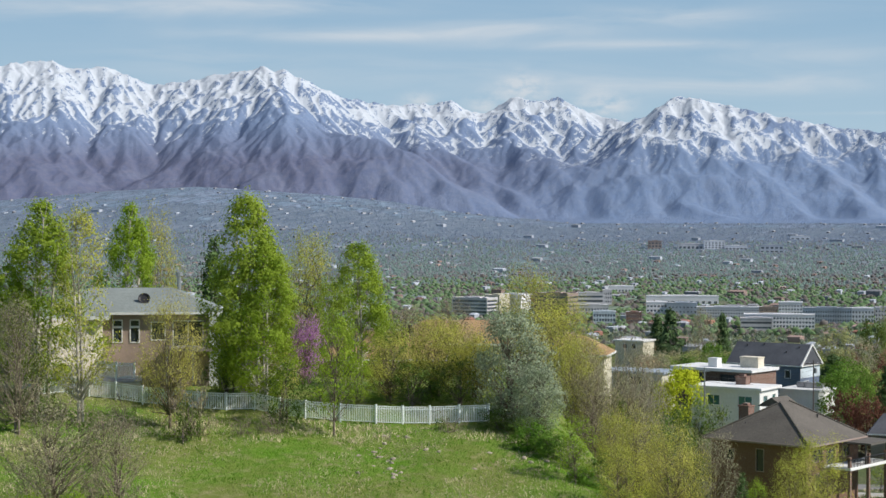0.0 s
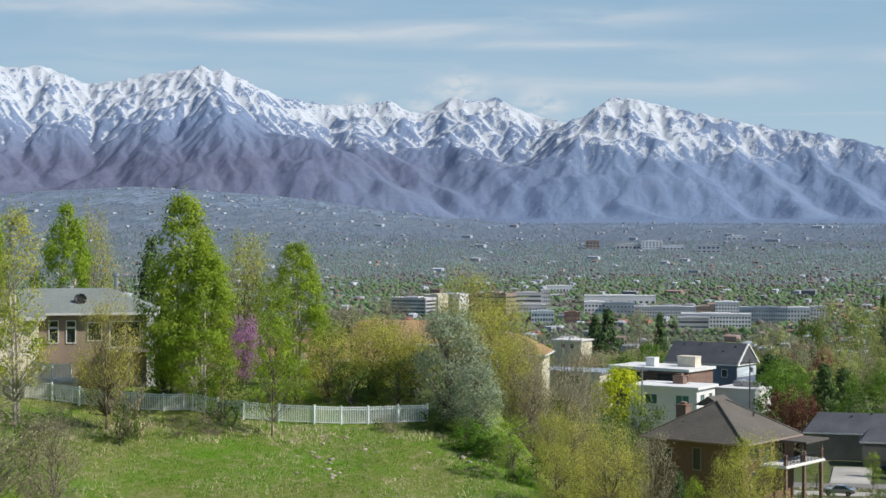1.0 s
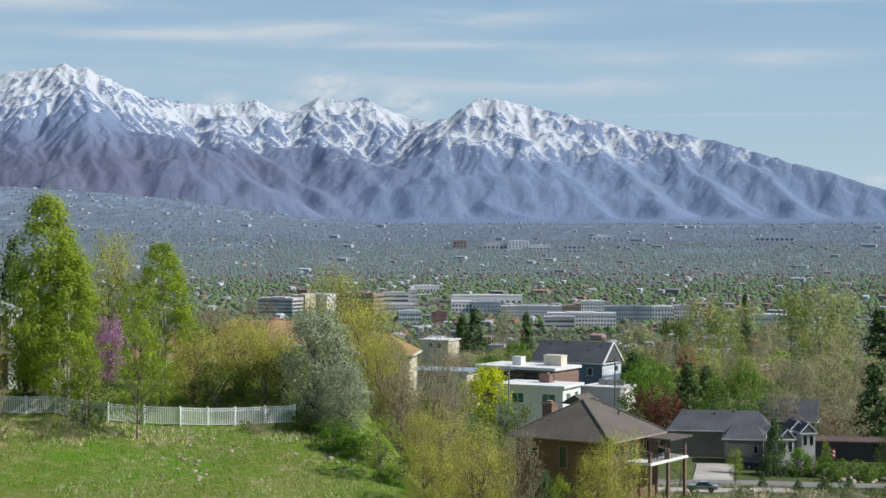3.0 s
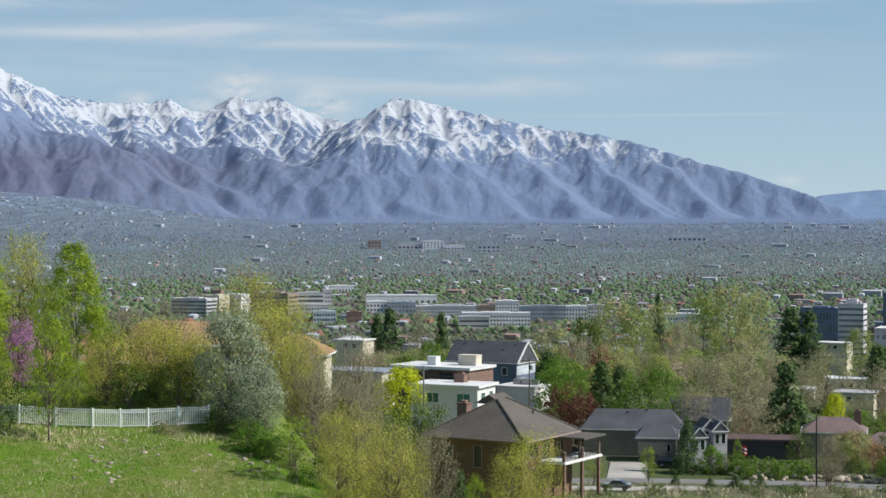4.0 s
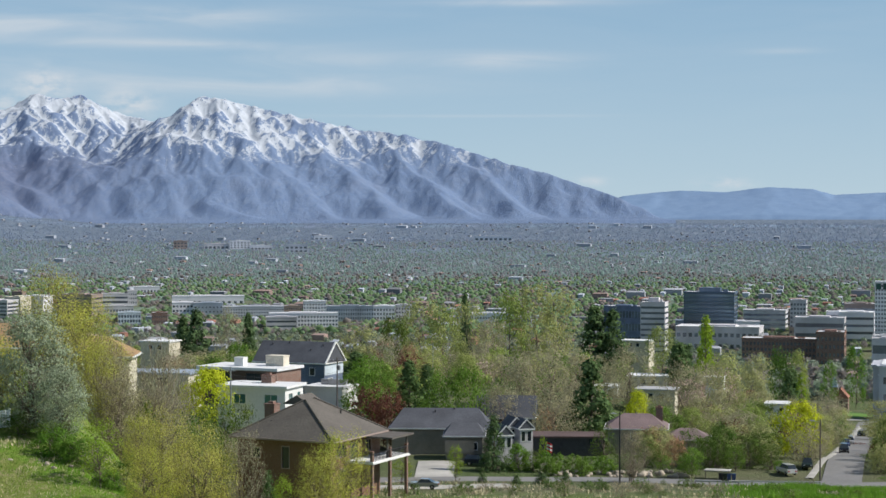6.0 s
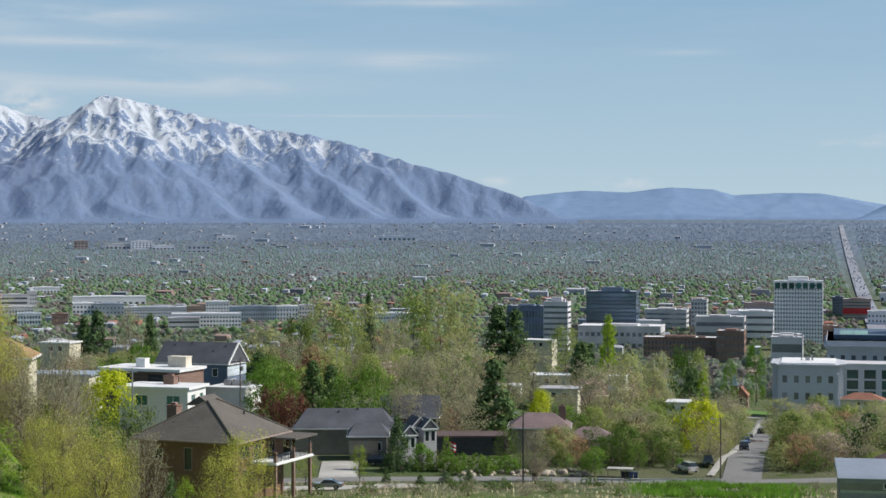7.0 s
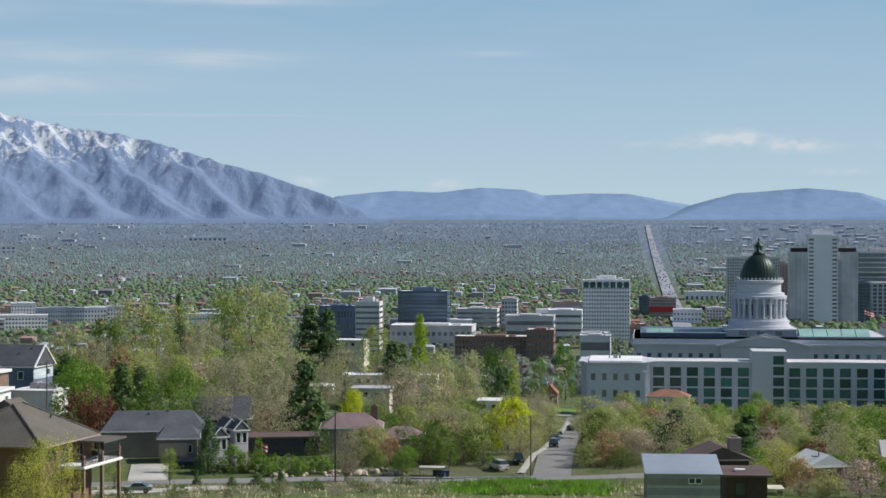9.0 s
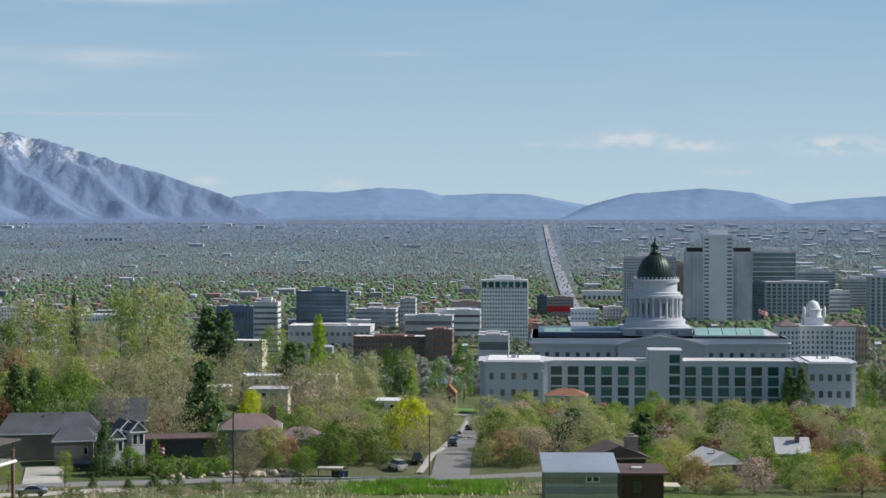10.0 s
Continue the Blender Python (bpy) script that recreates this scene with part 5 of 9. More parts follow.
# ---- downtown ----
def office_slab():
    """The tall white slab with two ribbed wings."""
    d0 = 1880.0
    c0, c1, l0, r1 = 168.0, 198.9, 150.1, 219.1
    z = -14.0
    hi, lo = 86.7 - z, 68.8 - z
    ob = thing("office_tower", "tall pale concrete slab tower with two ribbed wings", "building", pose(0, 0, z))
    mid, w = (c0 + c1) / 2, c1 - c0
    wall = M["white_wall"]
    b = Build()
    holes = [(s * (w / 2 - 3.4), hi * (j + 0.6) / 24, 5.0, 2.0) for j in range(23) for s in (-1, 1)]
    holed_side(b, pose(mid, d0 - 4, 0), w, 0, hi, holes, 0.8)
    b.box(c0, c0 + 0.4, d0 - 3.98, d0 + 26, 0, hi).box(c1 - 0.4, c1, d0 - 3.98, d0 + 26, 0, hi).box(c0, c1, d0 - 3.9, d0 + 26, hi - 0.5, hi - 0.02)
    part("core", b.mesh("core", wall), ob)
    for x, zz, ww, hh in holes:
        part("window", pane_mesh(ww, hh, M["far_glass"]), ob, pose(mid + x, d0 - 3.4, zz))
    part("plant_room", Build().box(c0 + 5, c1 - 5, d0 + 2, d0 + 18, 0, 5.5).box(mid - 0.3, mid + 0.3, d0 + 8, d0 + 8.6, 5.5, 15).mesh("plant_room", wall), ob, pose(0, 0, hi))
    rib = Build().box(-0.62, 0.62, -0.9, 0.0, 0, lo).mesh("rib", M["tan_concrete"])
    for u0, u1 in ((l0, c0), (c1, r1)):
        part("wing", Build().box(u0, u1, d0, d0 + 22, 0, lo).mesh("wing", M["glass"]), ob)
        n = 15
        for i in range(n + 1):
            part("rib", rib, ob, pose(u0 + (u1 - u0) * i / n, d0, 0))
        part("roof_garden", Build().box(u0 + 1, u1 - 1, d0 + 1, d0 + 20, 0, 4.2).mesh("roof_garden", M["dark_metal"]), ob, pose(0, 0, lo))
    # left flank is ribbed too
    for i in range(12):
        part("rib", rib, ob, pose(l0, d0 + 0.4 + i * 1.9, 0, 0, 0, -90))


office_slab()

CITY = [
    # label, (left, right, top) of the front as bearings and rise, distance, depth, wall, glass, bays, floors, window share, roof, base
    ("white concrete office block with square windows", -59.1, -15.4, 45.7, 1640, 26, "white_wall", "far_glass", 17, 16, 0.5, 0.5, None),
    ("pale striped office block with a tapering flank", -249.7, -228.7, 31.8, 1500, 20, "tan_concrete", "far_glass", 1, 9, 0.96, 0.4, None),
    ("dark glass office block above the trees", -240.9, -192.4, 32.9, 1700, 30, "blue_roof", "blue_glass", 1, 12, 0.98, 0.78, None),
    ("slim grey apartment tower above trees", -143.7, -128.4, 23.4, 1750, 20, "concrete", "far_glass", 5, 8, 0.6, 0.5, None),
    ("office block with a red sign band", 2.9, 32.2, 16.7, 1950, 26, "brown_panel", "far_glass", 1, 9, 0.96, 0.45, None),
    ("blue glass office block by the avenue", -8.5, 3.6, 16.9, 1990, 30, "blue_roof", "blue_glass", 3, 9, 0.8, 0.7, None),
    ("tan office tower with a dark window grid", 92.1, 152.0, 59.9, 2050, 30, "tan_concrete", "far_glass", 22, 22, 0.55, 0.55, None),
    ("brown office tower behind the dome", 149.1, 169.3, 49.9, 2120, 26, "brown_panel", "far_glass", 6, 20, 0.4, 0.5, None),
    ("dark blue glass tower with pale floor bands", 233.8, 282.3, 67.0, 2000, 30, "concrete", "blue_glass", 1, 13, 0.99, 0.8, None),
    ("grey gridded bank block", 244.5, 313.6, 34.4, 1960, 30, "granite", "blue_glass", 12, 9, 0.7, 0.75, None),
    ("blue glass tower beside the slab", 220.3, 234.7, 35.0, 1900, 20, "blue_roof", "blue_glass", 4, 16, 0.85, 0.7, None),
    ("round-ended grey garage building", 316.8, 339.2, 24.1, 1980, 24, "tan_concrete", "far_glass", 1, 6, 0.98, 0.4, None),
    ("striped pale office block at the edge", 347.2, 383.1, 33.5, 2080, 24, "concrete", "far_glass", 1, 12, 0.97, 0.45, None),
    ("blue-grey office tower with vertical windows", 332.4, 366.5, 45.4, 1820, 24, "granite", "blue_glass", 6, 14, 0.6, 0.8, None),
    ("glass office block behind the bank", 306.2, 350.8, 40.4, 2150, 24, "concrete", "blue_glass", 1, 12, 0.99, 0.6, None),
    ("pale stone office block near the dome", 63.5, 82.9, 8.1, 1900, 26, "tan_concrete", "far_glass", 6, 6, 0.5, 0.6, None),
    ("low red brick offices below the trees", -154.7, -96.4, 7.3, 1420, 24, "brick", "far_glass", 20, 4, 0.55, 0.5, None),
    ("red brick school block with plain windows", -95.0, -73.4, 14.0, 1400, 30, "brick", "far_glass", 7, 4, 0.5, 0.45, None),
    ("pale low civic hall with wide roof", -228.2, -154.8, 7.9, 1560, 40, "tan_concrete", "far_glass", 14, 2, 0.6, 0.35, None),
    ("terraced tan offices with long windows", -127.7, -83.9, 14.6, 1600, 30, "tan_concrete", "far_glass", 1, 3, 0.95, 0.4, None),
    ("stepped white offices with long windows", -94.6, -61.8, 14.7, 1700, 30, "white_wall", "far_glass", 1, 4, 0.95, 0.35, None),
    ("low brown offices beside the avenue", -97.0, -66.0, 16.1, 1850, 30, "brown_panel", "far_glass", 1, 3, 0.95, 0.4, None),
    ("pale low parking block near the lawn", -50.0, -27.0, 14.0, 1330, 24, "tan_concrete", "far_glass", 1, 2, 0.95, 0.5, None),
    ("grey concrete car park downtown", -194.3, -152.4, 10.9, 1800, 30, "concrete", "far_glass", 1, 4, 0.97, 0.45, None),
    ("brown institute tower with dark bands", -939.9, -897.1, 29.2, 1750, 26, "brown_panel", "far_glass", 1, 5, 0.96, 0.4, None),
    ("pale hospital block with long windows", -1017.7, -972.2, 26.7, 1700, 24, "tan_concrete", "far_glass", 1, 5, 0.95, 0.6, None),
    ("tall pale stair tower of the hospital", -992.3, -973.3, 28.2, 1730, 24, "cream", "far_glass", 3, 4, 0.3, 0.4, None),
    ("white hospital wing with few windows", -990.1, -962.1, 27.6, 1760, 24, "white_wall", "far_glass", 4, 3, 0.3, 0.3, None),
    ("blue low office beside the striped block", -300.3, -266.0, 23.6, 1600, 24, "blue_siding", "blue_glass", 12, 3, 0.7, 0.5, None),
]

TOWN = [
    # label, bearings of the front's ends, rise over run of its top and foot, wall, glass, bays, floors, window shares, roof
    ("pale grey offices with long window bands", -26.84, -25.97, -0.0401, -0.0469, "tan_concrete", "far_glass", 1, 3, 0.95, 0.45, "concrete"),
    ("tall end block of the pale offices", -26.01, -25.72, -0.0385, -0.0469, "tan_concrete", "far_glass", 4, 4, 0.50, 0.50, "concrete"),
    ("low dark teal office block", -26.32, -25.60, -0.0507, -0.0578, "pale_siding", "blue_glass", 8, 3, 0.70, 0.60, "concrete"),
    ("low brick apartment block in the town", -25.26, -24.76, -0.0510, -0.0581, "brick", "far_glass", 7, 3, 0.50, 0.50, "concrete"),
    ("wide low mall with a white roof", -24.61, -22.30, -0.0417, -0.0459, "white_wall", "far_glass", 12, 1, 0.50, 0.30, "white_roof"),
    ("white clinic with blue glass windows", -24.61, -23.93, -0.0453, -0.0520, "white_wall", "blue_glass", 6, 3, 0.60, 0.45, "white_roof"),
    ("blue-grey clinic wing with few windows", -23.93, -22.98, -0.0456, -0.0526, "metal_roof", "far_glass", 8, 3, 0.40, 0.30, "concrete"),
    ("long mauve-grey apartment block", -23.00, -21.02, -0.0478, -0.0539, "granite", "far_glass", 24, 4, 0.50, 0.50, "white_roof"),
    ("pink stone apartment block", -21.02, -20.44, -0.0475, -0.0520, "mocha", "far_glass", 8, 3, 0.50, 0.50, "concrete"),
    ("white apartment block with square windows", -20.40, -19.65, -0.0449, -0.0520, "white_wall", "far_glass", 8, 4, 0.50, 0.50, "white_roof"),
    ("apartment block with blue and white bays", -21.49, -19.27, -0.0517, -0.0597, "white_wall", "blue_glass", 22, 4, 0.60, 0.50, "white_roof"),
    ("tan low parking block", -21.60, -20.60, -0.0539, -0.0613, "tan_concrete", "far_glass", 1, 3, 0.95, 0.40, "concrete"),
    ("long grey apartment block in the town", -19.64, -18.12, -0.0478, -0.0565, "metal_roof", "far_glass", 20, 4, 0.50, 0.50, "concrete"),
    ("white end block of the grey apartments", -18.12, -17.43, -0.0478, -0.0565, "white_wall", "far_glass", 7, 4, 0.50, 0.50, "white_roof"),
    ("tan apartment block above the trees", -17.40, -16.86, -0.0472, -0.0552, "tan_concrete", "far_glass", 6, 4, 0.50, 0.50, "concrete"),
    ("low grey shop row with a white roof", -26.78, -25.83, -0.0469, -0.0526, "concrete", "far_glass", 10, 2, 0.60, 0.40, "white_roof"),
    ("long low school with a white roof", -14.93, -13.70, -0.0520, -0.0571, "white_wall", "far_glass", 14, 2, 0.50, 0.40, "white_roof"),
    ("low pale hall far among the trees", -25.83, -25.00, -0.0363, -0.0392, "white_wall", "far_glass", 8, 1, 0.50, 0.40, "white_roof"),
    ("small white tower block far in the valley", -22.76, -22.10, -0.0106, -0.0151, "white_wall", "far_glass", 6, 4, 0.50, 0.50, "white_roof"),
    ("brown office block far in the valley", -24.56, -24.12, -0.0106, -0.0151, "brown_panel", "far_glass", 4, 3, 0.60, 0.50, "concrete"),
    ("long white block far in the valley", -22.10, -21.40, -0.0132, -0.0154, "white_wall", "far_glass", 6, 1, 0.60, 0.40, "white_roof"),
    ("pale low block far in the valley", -23.58, -22.79, -0.0122, -0.0148, "tan_concrete", "far_glass", 6, 1, 0.60, 0.40, "white_roof"),
    ("grey office block far in the valley", -20.98, -20.25, -0.0128, -0.0167, "granite", "far_glass", 5, 2, 0.60, 0.50, "concrete"),
    ("white office block far across the valley", -14.83, -13.60, -0.0080, -0.0103, "white_wall", "far_glass", 8, 1, 0.60, 0.50, "white_roof"),
    ("pale warehouse far in the valley", -20.04, -19.42, -0.0077, -0.0096, "white_wall", "far_glass", 4, 1, 0.50, 0.40, "white_roof"),
    ("low blue office block by the striped tower", -10.18, -9.42, -0.0478, -0.0571, "blue_siding", "blue_glass", 10, 4, 0.70, 0.50, "concrete"),
    ("long low vaulted market hall", -8.33, -6.53, -0.0555, -0.0636, "metal_roof", "far_glass", 14, 2, 0.50, 0.40, "metal_roof"),
    ("white angular civic hall", -7.19, -5.65, -0.0559, -0.0648, "white_wall", "far_glass", 10, 2, 0.40, 0.40, "white_roof"),
    ("stepped tan offices downtown", -6.17, -5.54, -0.0494, -0.0571, "tan_concrete", "far_glass", 1, 4, 0.90, 0.45, "concrete"),
    ("brown-grey terraced offices downtown", -5.58, -4.66, -0.0485, -0.0584, "mocha", "far_glass", 1, 5, 0.90, 0.45, "white_roof"),
    ("grey gridded offices downtown", -4.48, -3.04, -0.0543, -0.0610, "granite", "far_glass", 14, 3, 0.60, 0.50, "concrete"),
    ("stepped white offices with window bands", -3.56, -2.31, -0.0498, -0.0604, "white_wall", "far_glass", 1, 5, 0.95, 0.40, "white_roof"),
    ("brown offices behind the white block", -3.01, -2.09, -0.0449, -0.0510, "brown_panel", "far_glass", 1, 3, 0.95, 0.40, "concrete"),
    ("low pink stone block downtown", -4.73, -3.23, -0.0587, -0.0636, "mocha", "far_glass", 12, 2, 0.50, 0.40, "white_roof"),
    ("yellow-roofed low block near the tower", -2.12, -1.20, -0.0629, -0.0719, "concrete", "far_glass", 10, 3, 0.50, 0.40, "white_roof"),
    ("brick offices beside the avenue", -1.08, -0.07, -0.0578, -0.0681, "brick", "far_glass", 9, 4, 0.50, 0.50, "concrete"),
    ("low white shops near the avenue", 0.85, 1.76, -0.0494, -0.0571, "white_wall", "far_glass", 8, 3, 0.50, 0.40, "white_roof"),
    ("pale low block by the avenue", 1.22, 2.49, -0.0392, -0.0437, "white_wall", "far_glass", 8, 1, 0.50, 0.40, "white_roof"),
    ("tan brick hall beyond the dome", 9.47, 10.27, -0.0581, -0.0790, "mocha", "far_glass", 8, 5, 0.50, 0.50, "concrete"),
]


def town_block(label, a0, a1, top, foot, wall, glass, nx, nf, ww, wh, roof):
    """A block on the valley floor that stands where the ground lies as low as its foot."""
    run = np.arange(1300.0, 3950.0, 10.0)
    mid = (a0 + a1) / 2
    d = float(run[np.argmax((ground_np(np.full(run.shape, mid), run) - EYE) / run > foot)])
    x, y = spot(mid, d + 10)
    base = EYE + foot * d - 3
    h = EYE + top * d - base
    tower(label, x, y, 2 * d * math.tan(radians((a1 - a0) / 2)), 22.0, h, M[wall], M[glass], nx, nf, ww, wh, base, -mid, M[roof], h / nf * 0.25, 1.2)


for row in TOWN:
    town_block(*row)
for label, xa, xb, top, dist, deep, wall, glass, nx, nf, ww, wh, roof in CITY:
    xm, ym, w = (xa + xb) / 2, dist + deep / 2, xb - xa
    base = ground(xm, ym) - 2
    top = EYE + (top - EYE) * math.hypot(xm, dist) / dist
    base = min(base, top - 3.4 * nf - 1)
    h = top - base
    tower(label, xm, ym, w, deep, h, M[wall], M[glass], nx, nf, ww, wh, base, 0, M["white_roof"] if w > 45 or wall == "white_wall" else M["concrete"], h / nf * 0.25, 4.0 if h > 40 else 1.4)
# green glazed top storey of the white block
loft = [o for o in scene.objects if o.get("label") == "white concrete office block with square windows"][0]
for i in range(7):
    part("attic_window", pane_mesh(4.6, 5.4, M["green_glass"]), loft, pose(-18.6 + 6.2 * i, -13.05, 39.3 - loft.location.z))
# red band on the office block beside the avenue
sign = thing("sign_band", "red sign band on the office block", "sign", pose(17.3, 1948.9, 1.2))
part("panel", Build().box(-14.5, 14.5, -0.3, 0.3, 0, 6).mesh("panel", M["red"]), sign)


def domed_hotel():
    """The white hotel with corner pavilions and a small dome on a tall base."""
    d0 = 1350.0
    x0, x1 = 175.2, 231.7
    base = ground((x0 + x1) / 2, d0) - 2
    top = 21.0 - base
    ob = thing("white_hotel", "white stone hotel with corner pavilions and a dome", "building", pose((x0 + x1) / 2, d0, base))
    w = x1 - x0
    wall = M["white_wall"]
    body(ob, w * 0.5, 26, top, wall, {"n": bays(w * 0.5, top, 8, 8, 1.5, 2.2, 2.0, 3.0)}, M["far_glass"], 0.4)
    for s in (-1, 1):
        pav = thing("pavilion", "", "", Matrix())
        pav.parent = ob
        pav.matrix_basis = pose(s * w * 0.37, -5, 0)
        body(pav, w * 0.26, 32, top + 1, wall, {"n": bays(w * 0.26, top, 5, 8, 1.5, 2.2, 2.0, 3.0), "e": bays(32, top, 8, 8, 1.5, 2.2, 2.0, 3.0)}, M["far_glass"], 0.4)
        part("roof", hip_roof(w * 0.26, 32, 4.5, 0.8, 8, 0.4, False, "y", M["mauve_shingle"]), pav, pose(0, 0, top + 1))
    part("cornice", Build().box(-w * 0.26, w * 0.26, -14, 14, 0, 1.2).mesh("cornice", wall), ob, pose(0, 0, top))
    part("drum", Build().box(-7.5, 7.5, -7, 7, 0, 6).ring([(6.4, 6), (6.4, 11), (7.0, 11.2), (7.0, 12), (5.4, 12.2)], 16).mesh("drum", wall), ob, pose(0, 0, top + 1.2))
    part("dome", Build().ring([(5.4 * math.cos(t), 6.5 * math.sin(t)) for t in np.linspace(0, 1.5, 9)], 20).mesh("dome", M["white"], True), ob, pose(0, 0, top + 13.3), "small white dome")
    for sx in (-1, 1):
        part("turret", Build().ring([(1.3, 0), (1.3, 6), (1.6, 6.1), (0.9, 7.6), (0.1, 8.4)], 10).mesh("turret", wall), ob, pose(sx * 7.6, -6.5, top + 7.2))
    FOOT.append(((x0 + x1) / 2, d0, 50))


domed_hotel()


def brick_chapel():
    x, y = spot(-3.09, 1000)
    z = ground(x, y)
    ob = thing("brick_chapel", "small red brick chapel with a pointed spire", "church", pose(x, y, z))
    body(ob, 8, 14, 7, M["brick"], {"n": [(0, 2.5, 1.6, 3.2)]}, M["glass"], 0.3)
    part("roof", hip_roof(8, 14, 5, 0.4, 0, 0.3, True, "y", M["red_tile"]), ob, pose(0, 0, 7))
    part("gable_wall", Build().add([(-4, -7.05, 7), (4, -7.05, 7), (0, -7.05, 12)], [(0, 1, 2)]).mesh("gable_wall", M["brick"]), ob)
    part("tower", Build().box(-1.8, 1.8, -1.8, 1.8, 0, 13).mesh("tower", M["brick"]), ob, pose(-3.4, -5.5, 0))
    part("spire", Build().add([(-2, -2, 0), (2, -2, 0), (2, 2, 0), (-2, 2, 0), (0, 0, 6.5)], [(3, 2, 1, 0), (0, 1, 4), (1, 2, 4), (2, 3, 4), (3, 0, 4)]).mesh("spire", M["metal_roof"]), ob, pose(-3.4, -5.5, 13))
    FOOT.append((x, y, 10))


brick_chapel()



# ---- the wooded valley: crowns past counting, roofs between them, the long avenue ----
def ico(level):
    bm = bmesh.new()
    bmesh.ops.create_icosphere(bm, subdivisions=level, radius=1.0)
    v = np.array([tuple(x.co) for x in bm.verts])
    f = np.array([[x.index for x in p.verts] for p in bm.faces])
    bm.free()
    return v, f


ICO_V, ICO_F = ico(2)


def leaf_ball(count, seed, size=0.62):
    """A loose ball of leaf clumps, for a tree far off."""
    r = np.random.default_rng(seed)
    p = r.normal(size=(count, 3))
    p = p / np.linalg.norm(p, axis=1, keepdims=True) * r.uniform(0.35, 0.85, (count, 1))
    return leaves(p, 0.02, 1, size, r)


def crown_form(rings, seed):
    """The upper part of a lumpy crown, for a tree far off: rings of five corners under a top."""
    r = np.random.default_rng(seed)
    v, f = [], []
    for k in range(rings):
        e = -0.5 + 1.1 * k / rings
        for i in range(5):
            a = 2 * math.pi * (i + 0.5 * k) / 5
            q = math.sqrt(1 - min(0.8, e * e)) * r.uniform(0.75, 1.3)
            v.append((q * math.cos(a), q * math.sin(a), e + r.uniform(-0.2, 0.2)))
    v.append((r.normal() * 0.2, r.normal() * 0.2, r.uniform(0.7, 1.05)))
    for k in range(rings):
        for i in range(5):
            p, q = 5 * k + i, 5 * k + (i + 1) % 5
            f += [(p, q, 5 * rings)] if k == rings - 1 else [(p, q, p + 5), (q, q + 5, p + 5)]
    return np.array(v), np.array(f)


LOW = [crown_form(2, 80 + k) for k in range(6)]
SMALL = [crown_form(1, 90 + k) for k in range(6)]
BUSHY = [leaf_ball(30, 90 + k, 0.44) for k in range(5)]


def street_x(y):
    """The long avenue's line across the valley."""
    return 32.0 - (y - 2130.0) * 0.0165


def in_street(x, y):
    return np.abs(x - street_x(y)) < 12 + 0.003 * y


def woods(name, label, mat, d0, d1, count, size, seed, a0=-48.0, a1=14.0, squash=1.0, form=LOW, shrink=1.0):
    r = np.random.default_rng(seed)
    d = np.sqrt(r.uniform(d0 ** 2, d1 ** 2, count))
    az = r.uniform(a0, a1, count)
    x, y = d * np.sin(np.radians(az)), d * np.cos(np.radians(az))
    keep = ~in_street(x, y)
    for fx, fy, fr in FOOT:
        if fy > 1200:
            keep &= ~((np.abs(x - fx) < fr + 4) & (y > fy - 32) & (y < fy + fr))
        else:
            keep &= np.hypot(x - fx, y - fy) > fr
    # open lots where the town is dense
    keep &= (np.array([noise.noise((p * 0.006, q * 0.004, seed)) for p, q in zip(x, y)]) > -0.5)
    x, y, d, az = x[keep], y[keep], d[keep], az[keep]
    n = len(x)
    z = ground_np(az, d)
    s = size * r.uniform(0.6, 1.35, n) * (d0 / d) ** shrink
    kinds = r.integers(len(form), size=n)
    v = np.stack([form[k][0] for k in kinds])
    ang = r.uniform(0, 2 * math.pi, n)[:, None]
    vx = v[..., 0] * np.cos(ang) - v[..., 1] * np.sin(ang)
    vy = v[..., 0] * np.sin(ang) + v[..., 1] * np.cos(ang)
    sx = (s * r.uniform(0.85, 1.25, n))[:, None]
    v = np.stack([vx * sx, vy * sx, v[..., 2] * (s * r.uniform(0.8, 1.2, n) * squash)[:, None]], -1)
    v += np.stack([x, y, z + s * 0.75 * squash], -1)[:, None, :]
    f = (form[0][1][None] + (np.arange(n) * len(form[0][0]))[:, None, None]).reshape(-1, 3)
    ob = new(name, sheet(name, v.reshape(-1, 3), f, mat, form is not BUSHY))
    return tagged(ob, label, "trees", kind="stuff")



